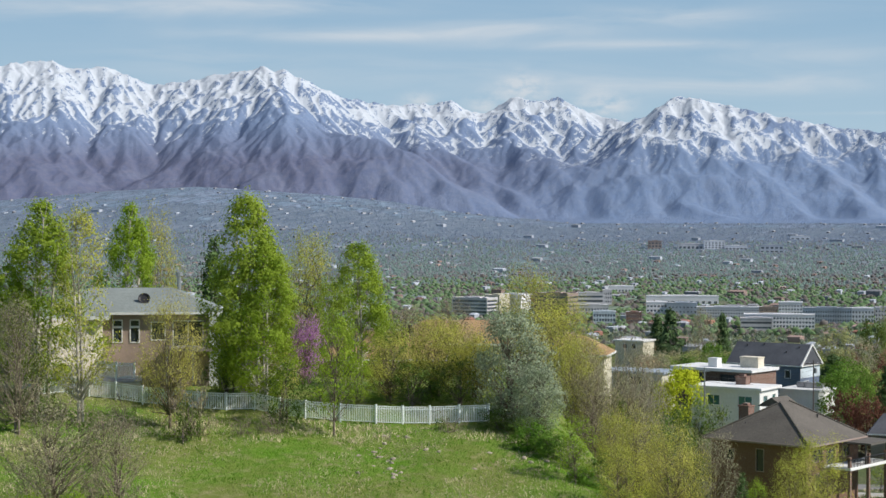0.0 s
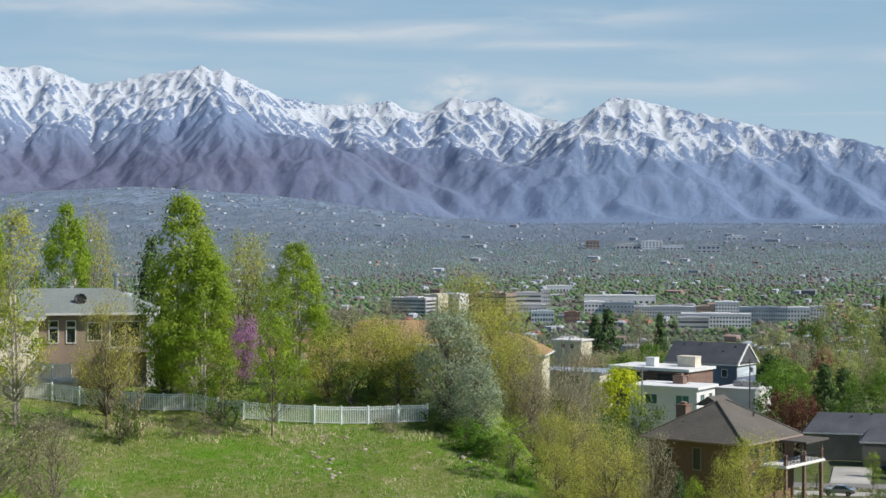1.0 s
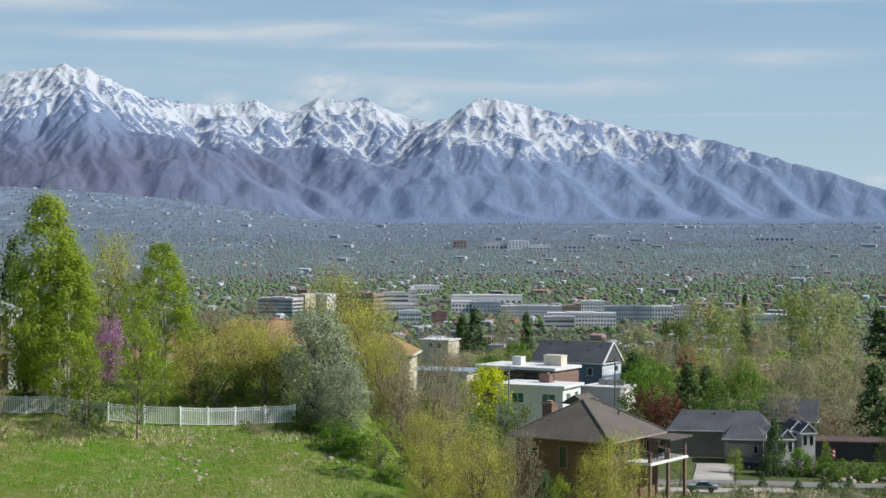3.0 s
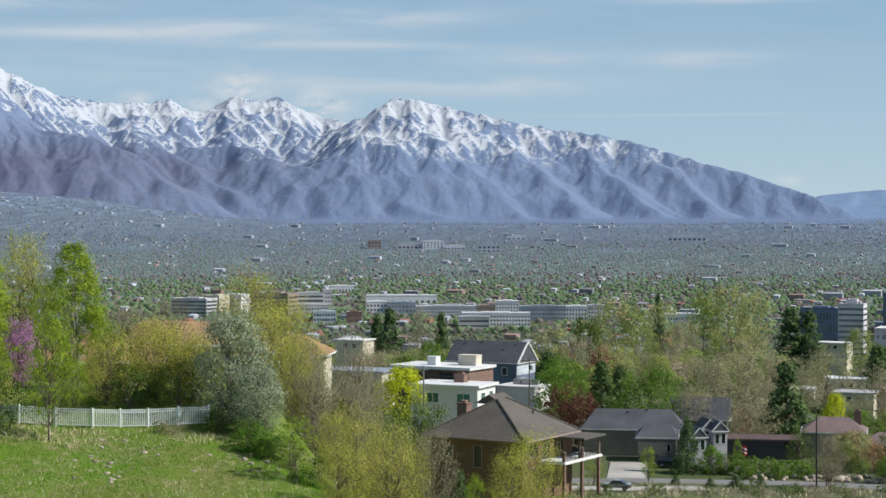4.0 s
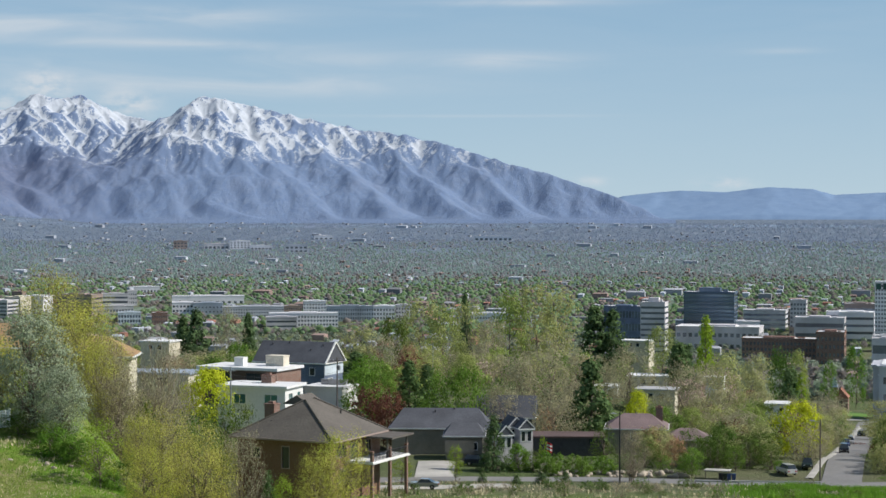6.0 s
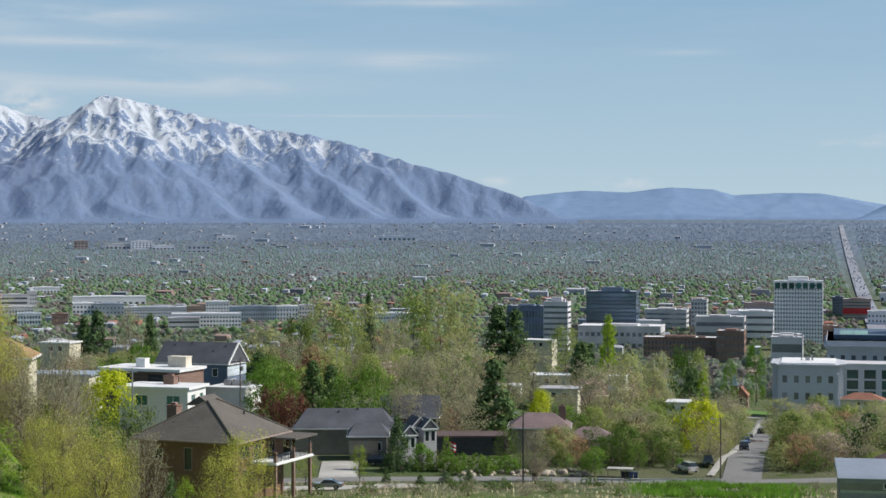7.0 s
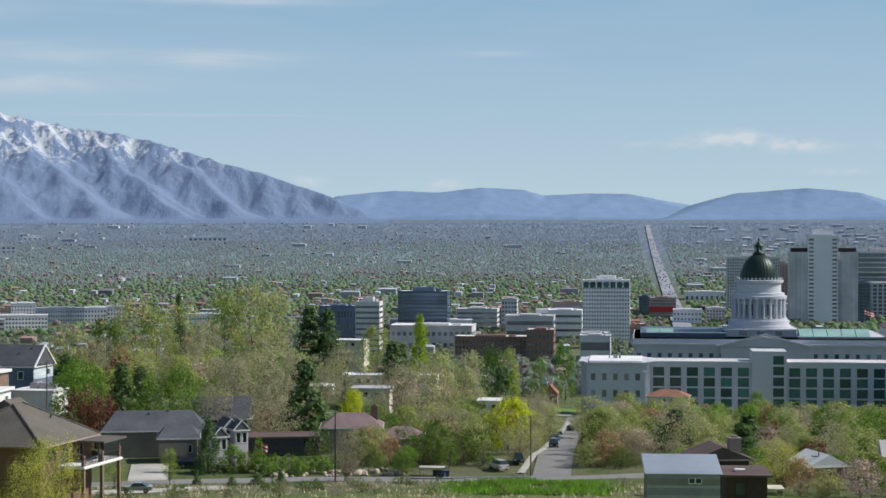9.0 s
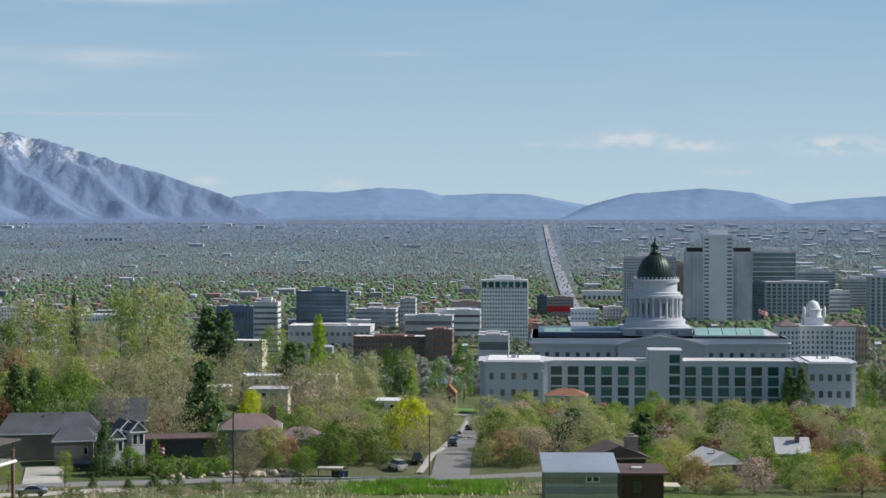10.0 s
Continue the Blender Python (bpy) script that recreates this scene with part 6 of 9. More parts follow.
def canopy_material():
    """Crowns of far trees: each has its own tone, greens and bare browns near; further out haze is painted in as duller
    blue.
    """
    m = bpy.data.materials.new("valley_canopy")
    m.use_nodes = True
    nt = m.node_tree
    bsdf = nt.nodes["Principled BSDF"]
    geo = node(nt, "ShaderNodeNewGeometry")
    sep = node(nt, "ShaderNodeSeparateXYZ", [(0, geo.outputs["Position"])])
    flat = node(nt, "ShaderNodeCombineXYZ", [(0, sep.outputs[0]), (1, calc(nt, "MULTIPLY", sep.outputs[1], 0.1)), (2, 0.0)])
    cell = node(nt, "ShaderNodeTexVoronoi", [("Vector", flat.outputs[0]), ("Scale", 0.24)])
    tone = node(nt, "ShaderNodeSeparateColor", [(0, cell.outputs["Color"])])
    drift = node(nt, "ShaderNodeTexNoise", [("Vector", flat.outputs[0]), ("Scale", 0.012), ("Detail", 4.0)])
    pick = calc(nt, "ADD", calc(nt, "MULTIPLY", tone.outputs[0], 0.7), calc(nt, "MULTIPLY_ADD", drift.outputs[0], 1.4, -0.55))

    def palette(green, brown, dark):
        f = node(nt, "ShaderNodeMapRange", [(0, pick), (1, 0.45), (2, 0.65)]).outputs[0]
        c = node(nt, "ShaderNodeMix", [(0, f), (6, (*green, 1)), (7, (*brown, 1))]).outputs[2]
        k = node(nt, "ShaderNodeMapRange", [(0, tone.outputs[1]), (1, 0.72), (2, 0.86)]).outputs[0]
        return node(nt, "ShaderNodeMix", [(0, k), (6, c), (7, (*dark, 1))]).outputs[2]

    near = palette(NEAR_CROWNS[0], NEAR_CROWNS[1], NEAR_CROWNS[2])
    far = palette(HAZY_CROWNS[0], HAZY_CROWNS[1], HAZY_CROWNS[2])
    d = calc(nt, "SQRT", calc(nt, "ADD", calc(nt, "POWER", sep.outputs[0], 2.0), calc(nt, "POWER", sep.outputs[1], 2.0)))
    # haze in the colour: crowns blend to blue-grey with distance
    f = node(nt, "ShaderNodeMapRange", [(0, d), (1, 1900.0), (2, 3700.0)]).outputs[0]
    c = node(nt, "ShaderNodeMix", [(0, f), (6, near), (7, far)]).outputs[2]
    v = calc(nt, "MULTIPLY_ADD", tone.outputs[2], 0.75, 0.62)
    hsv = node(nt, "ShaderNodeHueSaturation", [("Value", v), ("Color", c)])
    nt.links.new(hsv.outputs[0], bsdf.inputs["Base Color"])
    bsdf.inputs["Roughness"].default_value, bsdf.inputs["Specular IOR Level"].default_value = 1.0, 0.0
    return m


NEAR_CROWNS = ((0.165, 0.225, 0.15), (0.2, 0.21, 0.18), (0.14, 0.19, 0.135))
HAZY_CROWNS = ((0.17, 0.23, 0.3), (0.19, 0.23, 0.31), (0.15, 0.21, 0.28))


def canopy():
    """The closed cover of crowns from downtown to the foot of the hills: one bump for each tree."""
    az = np.arange(-48.0, 14.0, 0.12)
    d = np.geomspace(1800, 4170, 150)
    A2, D2 = np.meshgrid(az, d, indexing="ij")
    x, y = D2 * np.sin(np.radians(A2)), D2 * np.cos(np.radians(A2))
    bump = np.array([noise.voronoi((p * 0.085, q * 0.035, 0.0))[0][0] for p, q in zip(x.ravel(), y.ravel())]).reshape(x.shape)
    tall = np.array([noise.noise((p * 0.02, q * 0.012, 2.0)) for p, q in zip(x.ravel(), y.ravel())]).reshape(x.shape)
    hgt = np.clip(1.15 - 1.1 * bump, 0, 1) ** 0.7 * np.interp(D2, [1800, 3000, 4100], [1.6, 0.9, 0.5]) * (1 + 0.7 * tall)
    keep = np.clip((np.abs(x - street_x(y)) - 11) / 6, 0, 1) * np.clip((D2 - 1800) / 120, 0, 1)
    for fx, fy, fr in FOOT:
        if fy > 1600:
            keep = keep * np.where((np.abs(x - fx) < fr + 3) & (y > fy - 70) & (y < fy + fr), 0.0, 1.0)
    z = ground_np(A2, D2) - 0.6 + hgt * keep
    n, m = A2.shape
    i, j = np.meshgrid(np.arange(n - 1), np.arange(m - 1), indexing="ij")
    q = np.stack([i * m + j, (i + 1) * m + j, (i + 1) * m + j + 1, i * m + j + 1], -1).reshape(-1, 4)
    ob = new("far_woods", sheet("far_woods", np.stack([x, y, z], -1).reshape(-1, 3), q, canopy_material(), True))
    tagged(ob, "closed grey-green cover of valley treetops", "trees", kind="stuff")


canopy()
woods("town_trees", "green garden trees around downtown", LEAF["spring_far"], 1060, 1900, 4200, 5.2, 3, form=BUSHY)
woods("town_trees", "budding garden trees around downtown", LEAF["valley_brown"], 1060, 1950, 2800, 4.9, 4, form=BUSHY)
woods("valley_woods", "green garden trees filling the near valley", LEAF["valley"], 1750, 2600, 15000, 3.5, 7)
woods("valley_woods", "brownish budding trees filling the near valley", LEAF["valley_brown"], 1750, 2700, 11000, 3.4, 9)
# the further bands wear bluer leaf colours in place of haze
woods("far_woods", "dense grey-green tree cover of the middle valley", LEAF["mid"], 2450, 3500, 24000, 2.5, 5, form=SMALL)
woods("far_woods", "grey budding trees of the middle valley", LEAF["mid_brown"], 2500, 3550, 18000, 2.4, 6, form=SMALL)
woods("far_woods", "tree cover hazed blue-grey at the far edge of the valley", LEAF["edge"], 3350, 4120, 24000, 1.8, 8, squash=0.8, form=SMALL)


def roofs(name, label, mat, d0, d1, count, seed, a0, a1, w=(6, 13), h=(3, 4.6)):
    """Small far houses: a body and a low pitched or flat roof each."""
    r = np.random.default_rng(seed)
    b = Build()
    for i in range(count):
        d = math.sqrt(r.uniform(d0 ** 2, d1 ** 2))
        az = r.uniform(a0, a1)
        x, y = spot(az, d)
        if abs(x - street_x(y)) < 20 + 0.003 * y or any(abs(x - fx) < fr and -60 < y - fy < fr for fx, fy, fr in FOOT):
            continue
        k = min(1.0, 1700 / d) ** (0.9 if w[1] < 20 else 0.3)
        ww, dd, hh = k * r.uniform(*w) / 2, r.uniform(8, 14) / 2, k * r.uniform(*h)
        z = ground(x, y)
        b.box(x - ww, x + ww, y - dd, y + dd, z - 3, z + hh)
        k = k * r.uniform(0.5, 2.2)
        b.add([(x - ww - 0.4, y - dd - 0.4, z + hh), (x + ww + 0.4, y - dd - 0.4, z + hh), (x + ww + 0.4, y + dd + 0.4, z + hh), (x - ww - 0.4, y + dd + 0.4, z + hh),
               (x - ww * 0.8, y, z + hh + k), (x + ww * 0.8, y, z + hh + k)], [(0, 1, 5, 4), (1, 2, 5), (2, 3, 4, 5), (3, 0, 4), (3, 2, 1, 0)])
    return tagged(new(name, b.mesh(name, mat)), label, "houses", kind="stuff")


# far grey walls and pale roofs lean blue: haze mixed into their colour
HOUSE = material("far_house_walls", (0.33, 0.34, 0.37), (0.27, 0.28, 0.31), 0.05, 0.9, 0.0, island=0.4)
PALE = material("far_pale_roofs", (0.46, 0.49, 0.55), (0.36, 0.39, 0.45), 0.05, 0.8, 0.0, island=0.25)
WARM = material("far_brick_houses", (0.34, 0.24, 0.21), (0.27, 0.2, 0.18), 0.05, 0.9, 0.0, island=0.35)
roofs("valley_houses", "small grey houses among the valley trees", HOUSE, 1100, 3500, 420, 21, -48, 13)
roofs("valley_houses", "small pale-roofed houses among the valley trees", PALE, 1100, 3900, 150, 22, -48, 13)
roofs("valley_houses", "small brick houses among the valley trees", WARM, 1100, 3000, 260, 23, -48, 13)
roofs("warehouses", "long pale flat-roofed warehouses of the far valley", PALE, 2300, 3990, 120, 24, 1.4, 13, (10, 30), (3.5, 5.5))
roofs("warehouses", "long pale flat-roofed blocks in the far valley", PALE, 2500, 3990, 34, 25, -48, 0, (12, 34), (5, 7))
TILE = material("far_red_roofs", (0.42, 0.2, 0.15), (0.34, 0.17, 0.13), 0.05, 0.9, 0.0, island=0.3)
roofs("valley_houses", "small white-roofed houses in the near valley", PALE, 1500, 2600, 220, 41, -40, 13, (4, 11), (4.5, 7))
roofs("valley_houses", "red-roofed houses below the town", TILE, 1500, 2200, 70, 42, -32, 6, (6, 12), (4.5, 7))
roofs("valley_houses", "pale houses along the far foothills", HOUSE, 3300, 4150, 200, 43, -48, -6, (4, 12), (4, 6))
roofs("town_blocks", "low grey town blocks downtown", HOUSE, 1350, 2300, 60, 26, -30, 13, (10, 26), (5, 9))
roofs("town_blocks", "low brick town blocks downtown", WARM, 1350, 2300, 40, 27, -30, 13, (10, 24), (5, 9))


def ribbon(name, label, pts, width, mat, lift=0.12, kind="structure", cat="road", taper=0):
    """A road of even width laid on the ground along a line of points."""
    line, v, f = [], [], []
    for (x0, y0), (x1, y1) in zip(pts, pts[1:]):
        n = max(1, int(math.hypot(x1 - x0, y1 - y0) / 6))
        line += [(x0 + (x1 - x0) * i / n, y0 + (y1 - y0) * i / n) for i in range(n)]
    line.append(pts[-1])
    for i, (x, y) in enumerate(line):
        xa, ya = line[max(0, i - 1)]
        xb, yb = line[min(len(line) - 1, i + 1)]
        l = math.hypot(xb - xa, yb - ya)
        nx, ny = (yb - ya) / l, -(xb - xa) / l
        zc = ground(x, y) + lift
        wd = width if not taper else width + (taper - width) * i / (len(line) - 1)
        for s in (-1, 0, 1):
            v.append((x + nx * s * wd / 2, y + ny * s * wd / 2, zc + 0.08 * (s == 0)))
    for i in range(len(line) - 1):
        a = 3 * i
        f += [(a, a + 3, a + 4, a + 1), (a + 1, a + 4, a + 5, a + 2)]
    me = solid(name, v, f, mat, True)
    return tagged(new(name, me), label, cat, kind=kind)


AVENUE = material("sunlit_avenue", (0.3, 0.31, 0.36), (0.25, 0.26, 0.3), 0.2, 0.9, 0.0)
ribbon("road", "long straight avenue running south through the valley", [(street_x(k), k) for k in (1500, 2000, 3000, 3990)], 21, AVENUE, 1.6, taper=9)


def traffic(name, label, mat, count, seed):
    """Cars too far off to tell apart, in their lanes."""
    r = np.random.default_rng(seed)
    b = Build()
    for i in range(count):
        d = r.uniform(1900, 3600)
        half = np.interp(d, [1250, 3990], [11, 4.5])
        x = street_x(d) + r.uniform(-1, 1) * half * 0.85
        z = ground(x, d) + 1.75
        k = np.interp(d, [1900, 3600], [1.0, 0.7])
        b.box(x - 0.9 * k, x + 0.9 * k, d - 2.2, d + 2.2, z, z + 0.8 * k).box(x - 0.75 * k, x + 0.75 * k, d - 1.2, d + 1.3, z + 0.8 * k, z + 1.4 * k)
    tagged(new(name, b.mesh(name, mat)), label, "cars", kind="stuff")


traffic("traffic", "pale cars far off on the long avenue", PALE, 80, 31)
traffic("traffic", "dark cars far off on the long avenue", M["dark_metal"], 30, 32)



# ---- houses on the slope ----
CLEAR = []          # (bearing from, to, distance from, to): open ground in front of a house
AC_UNIT = Build().box(-0.8, 0.8, -0.6, 0.6, 0, 1.1).mesh("air_conditioner", M["galv"])


def house(label, p, lx, ly, rot, w, d, roof, wall, roof_mat, windows=(), name="house", trim="white", sink=0.6, glass="glass", clear=28, base=None):
    """A house from one eave corner p (lx, ly: which corner), its turn, size, roof (kind, rise, overhang, ridge length, along) and windows
    (side, along, below the eave, width, height)."""
    R = Matrix.Rotation(radians(rot), 3, "Z")
    c = Vector(p) - R @ Vector((lx * w / 2, ly * d / 2, 0))
    z = min(ground(c.x, c.y), ground(p[0], p[1])) - sink if base is None else base
    h = p[2] - z
    ob = thing(name, label, "house", pose(c.x, c.y, z, 0, 0, rot))
    over = roof[2]
    ww, dd = w - 2 * over, d - 2 * over
    holes = {}
    for side, x, drop, a, b in windows:
        holes.setdefault(side, []).append((x, h - drop - b, a, b))
    body(ob, ww, dd, h, M[wall], holes, M[glass], 0.16, M[trim])
    kind = roof[0]
    if kind == "flat":
        part("roof", flat_roof(ww, dd, over, roof[1], M[roof_mat]), ob, pose(0, 0, h + 0.003))
    else:
        part("roof", hip_roof(ww, dd, roof[1], over, roof[3], 0.22, kind == "gable", roof[4], M[roof_mat]), ob, pose(0, 0, h + 0.003))
        if kind == "gable":
            W, D = ww / 2, dd / 2
            tri = Build()
            for s in (-1, 1):
                q = [(s * (W + 0.02), -D, 0), (s * (W + 0.02), D, 0), (s * (W + 0.02), 0, roof[1] * 0.98)] if roof[4] == "x" else [(-W, s * (D + 0.02), 0), (W, s * (D + 0.02), 0), (0, s * (D + 0.02), roof[1] * 0.98)]
                tri.add(q, [(0, 1, 2)])
            part("gable_wall", tri.mesh("gable_wall", M[wall]), ob, pose(0, 0, h))
    gut = Build()
    W, D = ww / 2 + over, dd / 2 + over
    gut.box(-W, W, -D - 0.08, -D, -0.02, 0.2).box(-W, W, D, D + 0.08, -0.02, 0.2).box(-W - 0.08, -W, -D, D, -0.02, 0.2).box(W, W + 0.08, -D, D, -0.02, 0.2)
    if kind != "flat":
        part("gutter", gut.mesh("gutter", M[trim]), ob, pose(0, 0, h + 0.02))
    FOOT.append((c.x, c.y, max(w, d) * 0.62))
    az, dist, half = math.degrees(math.atan2(c.x, c.y)), math.hypot(c.x, c.y), math.degrees(0.55 * max(w, d) / math.hypot(c.x, c.y))
    CLEAR.append((az - half, az + half, dist - clear, dist + 4))
    ob["eave"] = h
    return ob


def chimney(ob, x, y, z, w, h, mat="brick", d=None):
    d = d or w
    part("chimney", Build().box(-w / 2, w / 2, -d / 2, d / 2, 0, h).box(-w / 2 - 0.1, w / 2 + 0.1, -d / 2 - 0.1, d / 2 + 0.1, h, h + 0.18)
         .box(-w / 4, w / 4, -d / 4, d / 4, h + 0.18, h + 0.5).mesh("chimney", M[mat]), ob, pose(x, y, z))


def vents(ob, spots):
    me = Build().ring([(0.09, 0), (0.09, 0.55), (0.16, 0.56), (0.16, 0.72)], 8).mesh("vent_pipe", M["dark_metal"])
    for x, y, z in spots:
        part("vent_pipe", me, ob, pose(x, y, z))


# brown house with the hipped roof and the deck
brown = house("brown brick house with a dark hipped shingle roof", (-78.2, 221.6, 70.4), 1, -1, -10, 16.4, 16.0, ("hip", 4.7, 0.9, 2.6, "y"), "brown_wall", "brown_shingle",
              [("n", 0.3, 0.9, 1.1, 2.9), ("n", -4.4, 1.2, 1.2, 1.4), ("w", -4.2, 0.7, 2.6, 1.5), ("w", -0.6, 0.7, 2.2, 2.2), ("w", 3.6, 0.7, 1.6, 1.5), ("w", -3.6, 3.9, 2.4, 2.0)], trim="brown_panel")
h = brown["eave"]
chimney(brown, -8.7, 4.2, h - 3.2, 1.6, 6.6)
part("dormer", Build().add([(-2.2, -1.2, 0), (2.2, -1.2, 0), (0, -1.2, 1.3), (-2.2, 3, 0), (2.2, 3, 0), (0, 3, 1.3)], [(0, 1, 2), (5, 4, 3), (0, 2, 5, 3), (2, 1, 4, 5)]).mesh("dormer", M["brown_shingle"]), brown, pose(-1.6, 0.2, h + 4.2))
vents(brown, [(-3.2, -5.0, h + 1.6), (3.6, 2.4, h + 2.6), (1.0, 5.0, h + 1.5)])
for sx, sy in ((-1, -1), (1, -1), (-1, 1), (1, 1)):
    part("hip_ridge", Build().tube((sx * 8.2, sy * 8.0, 0.3), (0, sy * 1.3, 5.0), 0.12, 0.12, 5).mesh("hip_ridge", M["brown_shingle"]), brown, pose(0, 0, h))
deck_z = h - 2.9
part("deck", Build().box(7.3, 11.3, -2.5, 8.4, -0.16, 0.0).box(7.3, 11.4, -2.6, 8.5, -0.36, -0.16).mesh("deck", M["white"]), brown, pose(0, 0, deck_z), "white-edged timber deck")
for y in (-2.2, 3.0, 8.0):
    part("deck_post", Build().box(-0.2, 0.2, -0.2, 0.2, -deck_z - 1, 1.3).box(-0.25, 0.25, -0.25, 0.25, 1.3, 1.4).mesh("deck_post", M["brick"]), brown, pose(11, y, deck_z), "square brick post")
for i in range(26):
    part("baluster", Build().box(-0.03, 0.03, -0.03, 0.03, 0, 1.0).mesh("baluster", M["dark_metal"]) if i == 0 else bpy.data.meshes["baluster"], brown, pose(11.2, -2.0 + i * 0.4, deck_z))
part("handrail", Build().box(11.14, 11.26, -2.4, 8.3, 1.0, 1.08).box(7.5, 11.2, -2.46, -2.36, 1.0, 1.08).mesh("handrail", M["dark_metal"]), brown, pose(0, 0, deck_z))
part("pergola", Build().box(7.3, 11.9, 2.0, 8.6, 2.6, 2.85).box(10.9, 11.1, 2.2, 2.4, 0, 2.6).box(10.9, 11.1, 8.0, 8.2, 0, 2.6).mesh("pergola", M["brown_shingle"]), brown, pose(0, 0, deck_z), "dark porch roof over the deck")

# white flat-roofed house
white = house("white house with a flat white roof", (-107.2, 280.2, 71.6), 1, -1, -2, 13.5, 9.0, ("flat", 0.45, 0.5), "white", "white_roof",
              [("n", 3.6, 1.1, 2.4, 1.6), ("n", -2.2, 1.1, 2.2, 1.6), ("w", -1.6, 1.0, 1.5, 1.7), ("w", 2.0, 1.0, 1.2, 1.5)], trim="white", glass="green_glass")
chimney(white, 0.8, 1.5, white["eave"] + 0.4, 1.9, 1.3)
# brick house with overhanging flat roof, chimney block and cooler
modern = house("flat-roofed brick house with a wide pale roof slab", (-125.0, 321.6, 70.8), 1, -1, -8, 18.5, 11.0, ("flat", 0.55, 0.9), "brick_dark", "white_roof",
               [("n", -4, 0.7, 4.0, 1.8), ("n", 3.6, 0.7, 3.6, 1.8), ("w", -1.4, 0.7, 1.4, 2.0), ("w", 2.2, 0.7, 1.2, 2.0)], trim="dark_metal")
# brighter brick over the dark wall puts the sun on this flank into colour
part("side_wall", Build().box(-0.2, 0.2, -5.0, 5.0, -3.2, -0.02).mesh("side_wall", M["brick"]), modern, pose(8.6, 0, modern["eave"]), "flank in brighter orange brick, painted as sunlit")
part("chimney_block", Build().box(-2.0, 2.0, -1.2, 1.2, 0, 1.9).box(-2.1, 2.1, -1.3, 1.3, 1.9, 2.1).mesh("chimney_block", M["pale_stone"]), modern, pose(5.4, 1.5, modern["eave"] + 0.55))
part("cooler", Build().box(-1.0, 1.0, -0.9, 0.9, 0, 1.6).box(-1.05, 1.05, -0.95, 0.95, 1.6, 1.75).mesh("cooler", M["white"]), modern, pose(-1.2, -1.6, modern["eave"] + 0.55))
for k in range(4):
    part("flue", Build().ring([(0.16, 0), (0.16, 1.1 + 0.2 * k), (0.3, 1.2 + 0.2 * k), (0.3, 1.45 + 0.2 * k)], 8).mesh("flue", M["galv"]), modern, pose(4.4 + k * 0.7, 3.4, modern["eave"] + 0.5))
# slate-blue two-storey house with a pale gable
blue = house("slate-blue two-storey house with a pale gable", (-129.7, 362.5, 68.9), 1, -1, -6, 18.0, 10.5, ("gable", 4.4, 0.5, 0, "x"), "blue_siding", "grey_slate",
             [("n", 5.6, 0.9, 1.2, 1.6), ("n", -2.0, 0.9, 1.2, 1.6), ("n", 1.6, 3.6, 1.6, 1.6), ("w", -2.2, 0.4, 1.3, 1.8), ("w", 1.8, 0.4, 1.3, 1.8), ("w", -1.8, 3.3, 2.4, 2.1)])
part("gable_siding", Build().add([(0, -4.75, -2.5), (0, 4.75, -2.5), (0, 4.75, 0), (0, 0, 4.1), (0, -4.75, 0), (0.06, -4.75, -2.5), (0.06, 4.75, -2.5), (0.06, 4.75, 0), (0.06, 0, 4.1), (0.06, -4.75, 0)],
                                 [(5, 6, 7, 8, 9), (0, 1, 6, 5), (4, 3, 8, 9), (3, 2, 7, 8)]).mesh("gable_siding", M["pale_siding"]), blue, pose(8.56, 0, blue["eave"]), "pale blue gable boards")
part("barge_board", Build().tube((9.05, -5.3, 0.1), (9.05, 0, 4.6), 0.22, 0.22, 4).tube((9.05, 5.3, 0.1), (9.05, 0, 4.6), 0.22, 0.22, 4).mesh("barge_board", M["white"]), blue, pose(0, 0, blue["eave"]))
part("balcony", Build().box(8.6, 11.6, -4, 4, -0.3, 0).box(11.5, 11.6, -4, 4, 0.9, 1.0).box(11.4, 11.6, -4, -3.8, -5, 1).box(11.4, 11.6, 3.8, 4, -5, 1).mesh("balcony", M["wood"]), blue, pose(0, 0, blue["eave"] - 4.9))
vents(blue, [(-6, -1.0, blue["eave"] + 3.4), (-2, -0.6, blue["eave"] + 3.8), (4, -2.2, blue["eave"] + 2.3), (6.5, -1.0, blue["eave"] + 3.4)])
annex_low = house("low white flat-roofed garage beside the blue house", (-115.3, 332.6, 66.7), 1, -1, -6, 9.0, 8.0, ("flat", 0.35, 0.3), "white", "white_roof", [])
for i in range(3):
    part("air_conditioner", AC_UNIT, annex_low, pose(-1.4 + 1.9 * i, 0.5, annex_low["eave"] + 0.36))
# long low roofs beside them
house("long low house with a grey metal roof", (-134.5, 301.4, 71.6), 1, -1, 6, 17.0, 9.0, ("flat", 0.4, 0.5), "cream", "metal_roof", [("n", -3, 0.6, 2.4, 1.5), ("n", 3, 0.6, 2.4, 1.5)])
house("cream stucco house behind bare trees", (-93.8, 193.5, 83.6), 1, -1, 18, 9.0, 8.0, ("hip", 2.2, 0.5, 2.0, "x"), "cream", "tan_shingle", [("n", -1.5, 0.8, 1.4, 1.6), ("n", 2.2, 0.8, 1.4, 1.6), ("n", 0.4, 3.6, 1.4, 1.6)])
# tan-roofed houses behind the white fence
house("wide house with a tan shake roof", (-102.2, 192.5, 84.7), 1, -1, 24, 21.0, 12.0, ("hip", 2.6, 0.9, 10.0, "x"), "cream", "tan_shingle", [("n", -4, 0.8, 2, 1.5), ("n", 3, 0.8, 2, 1.5)], clear=6)
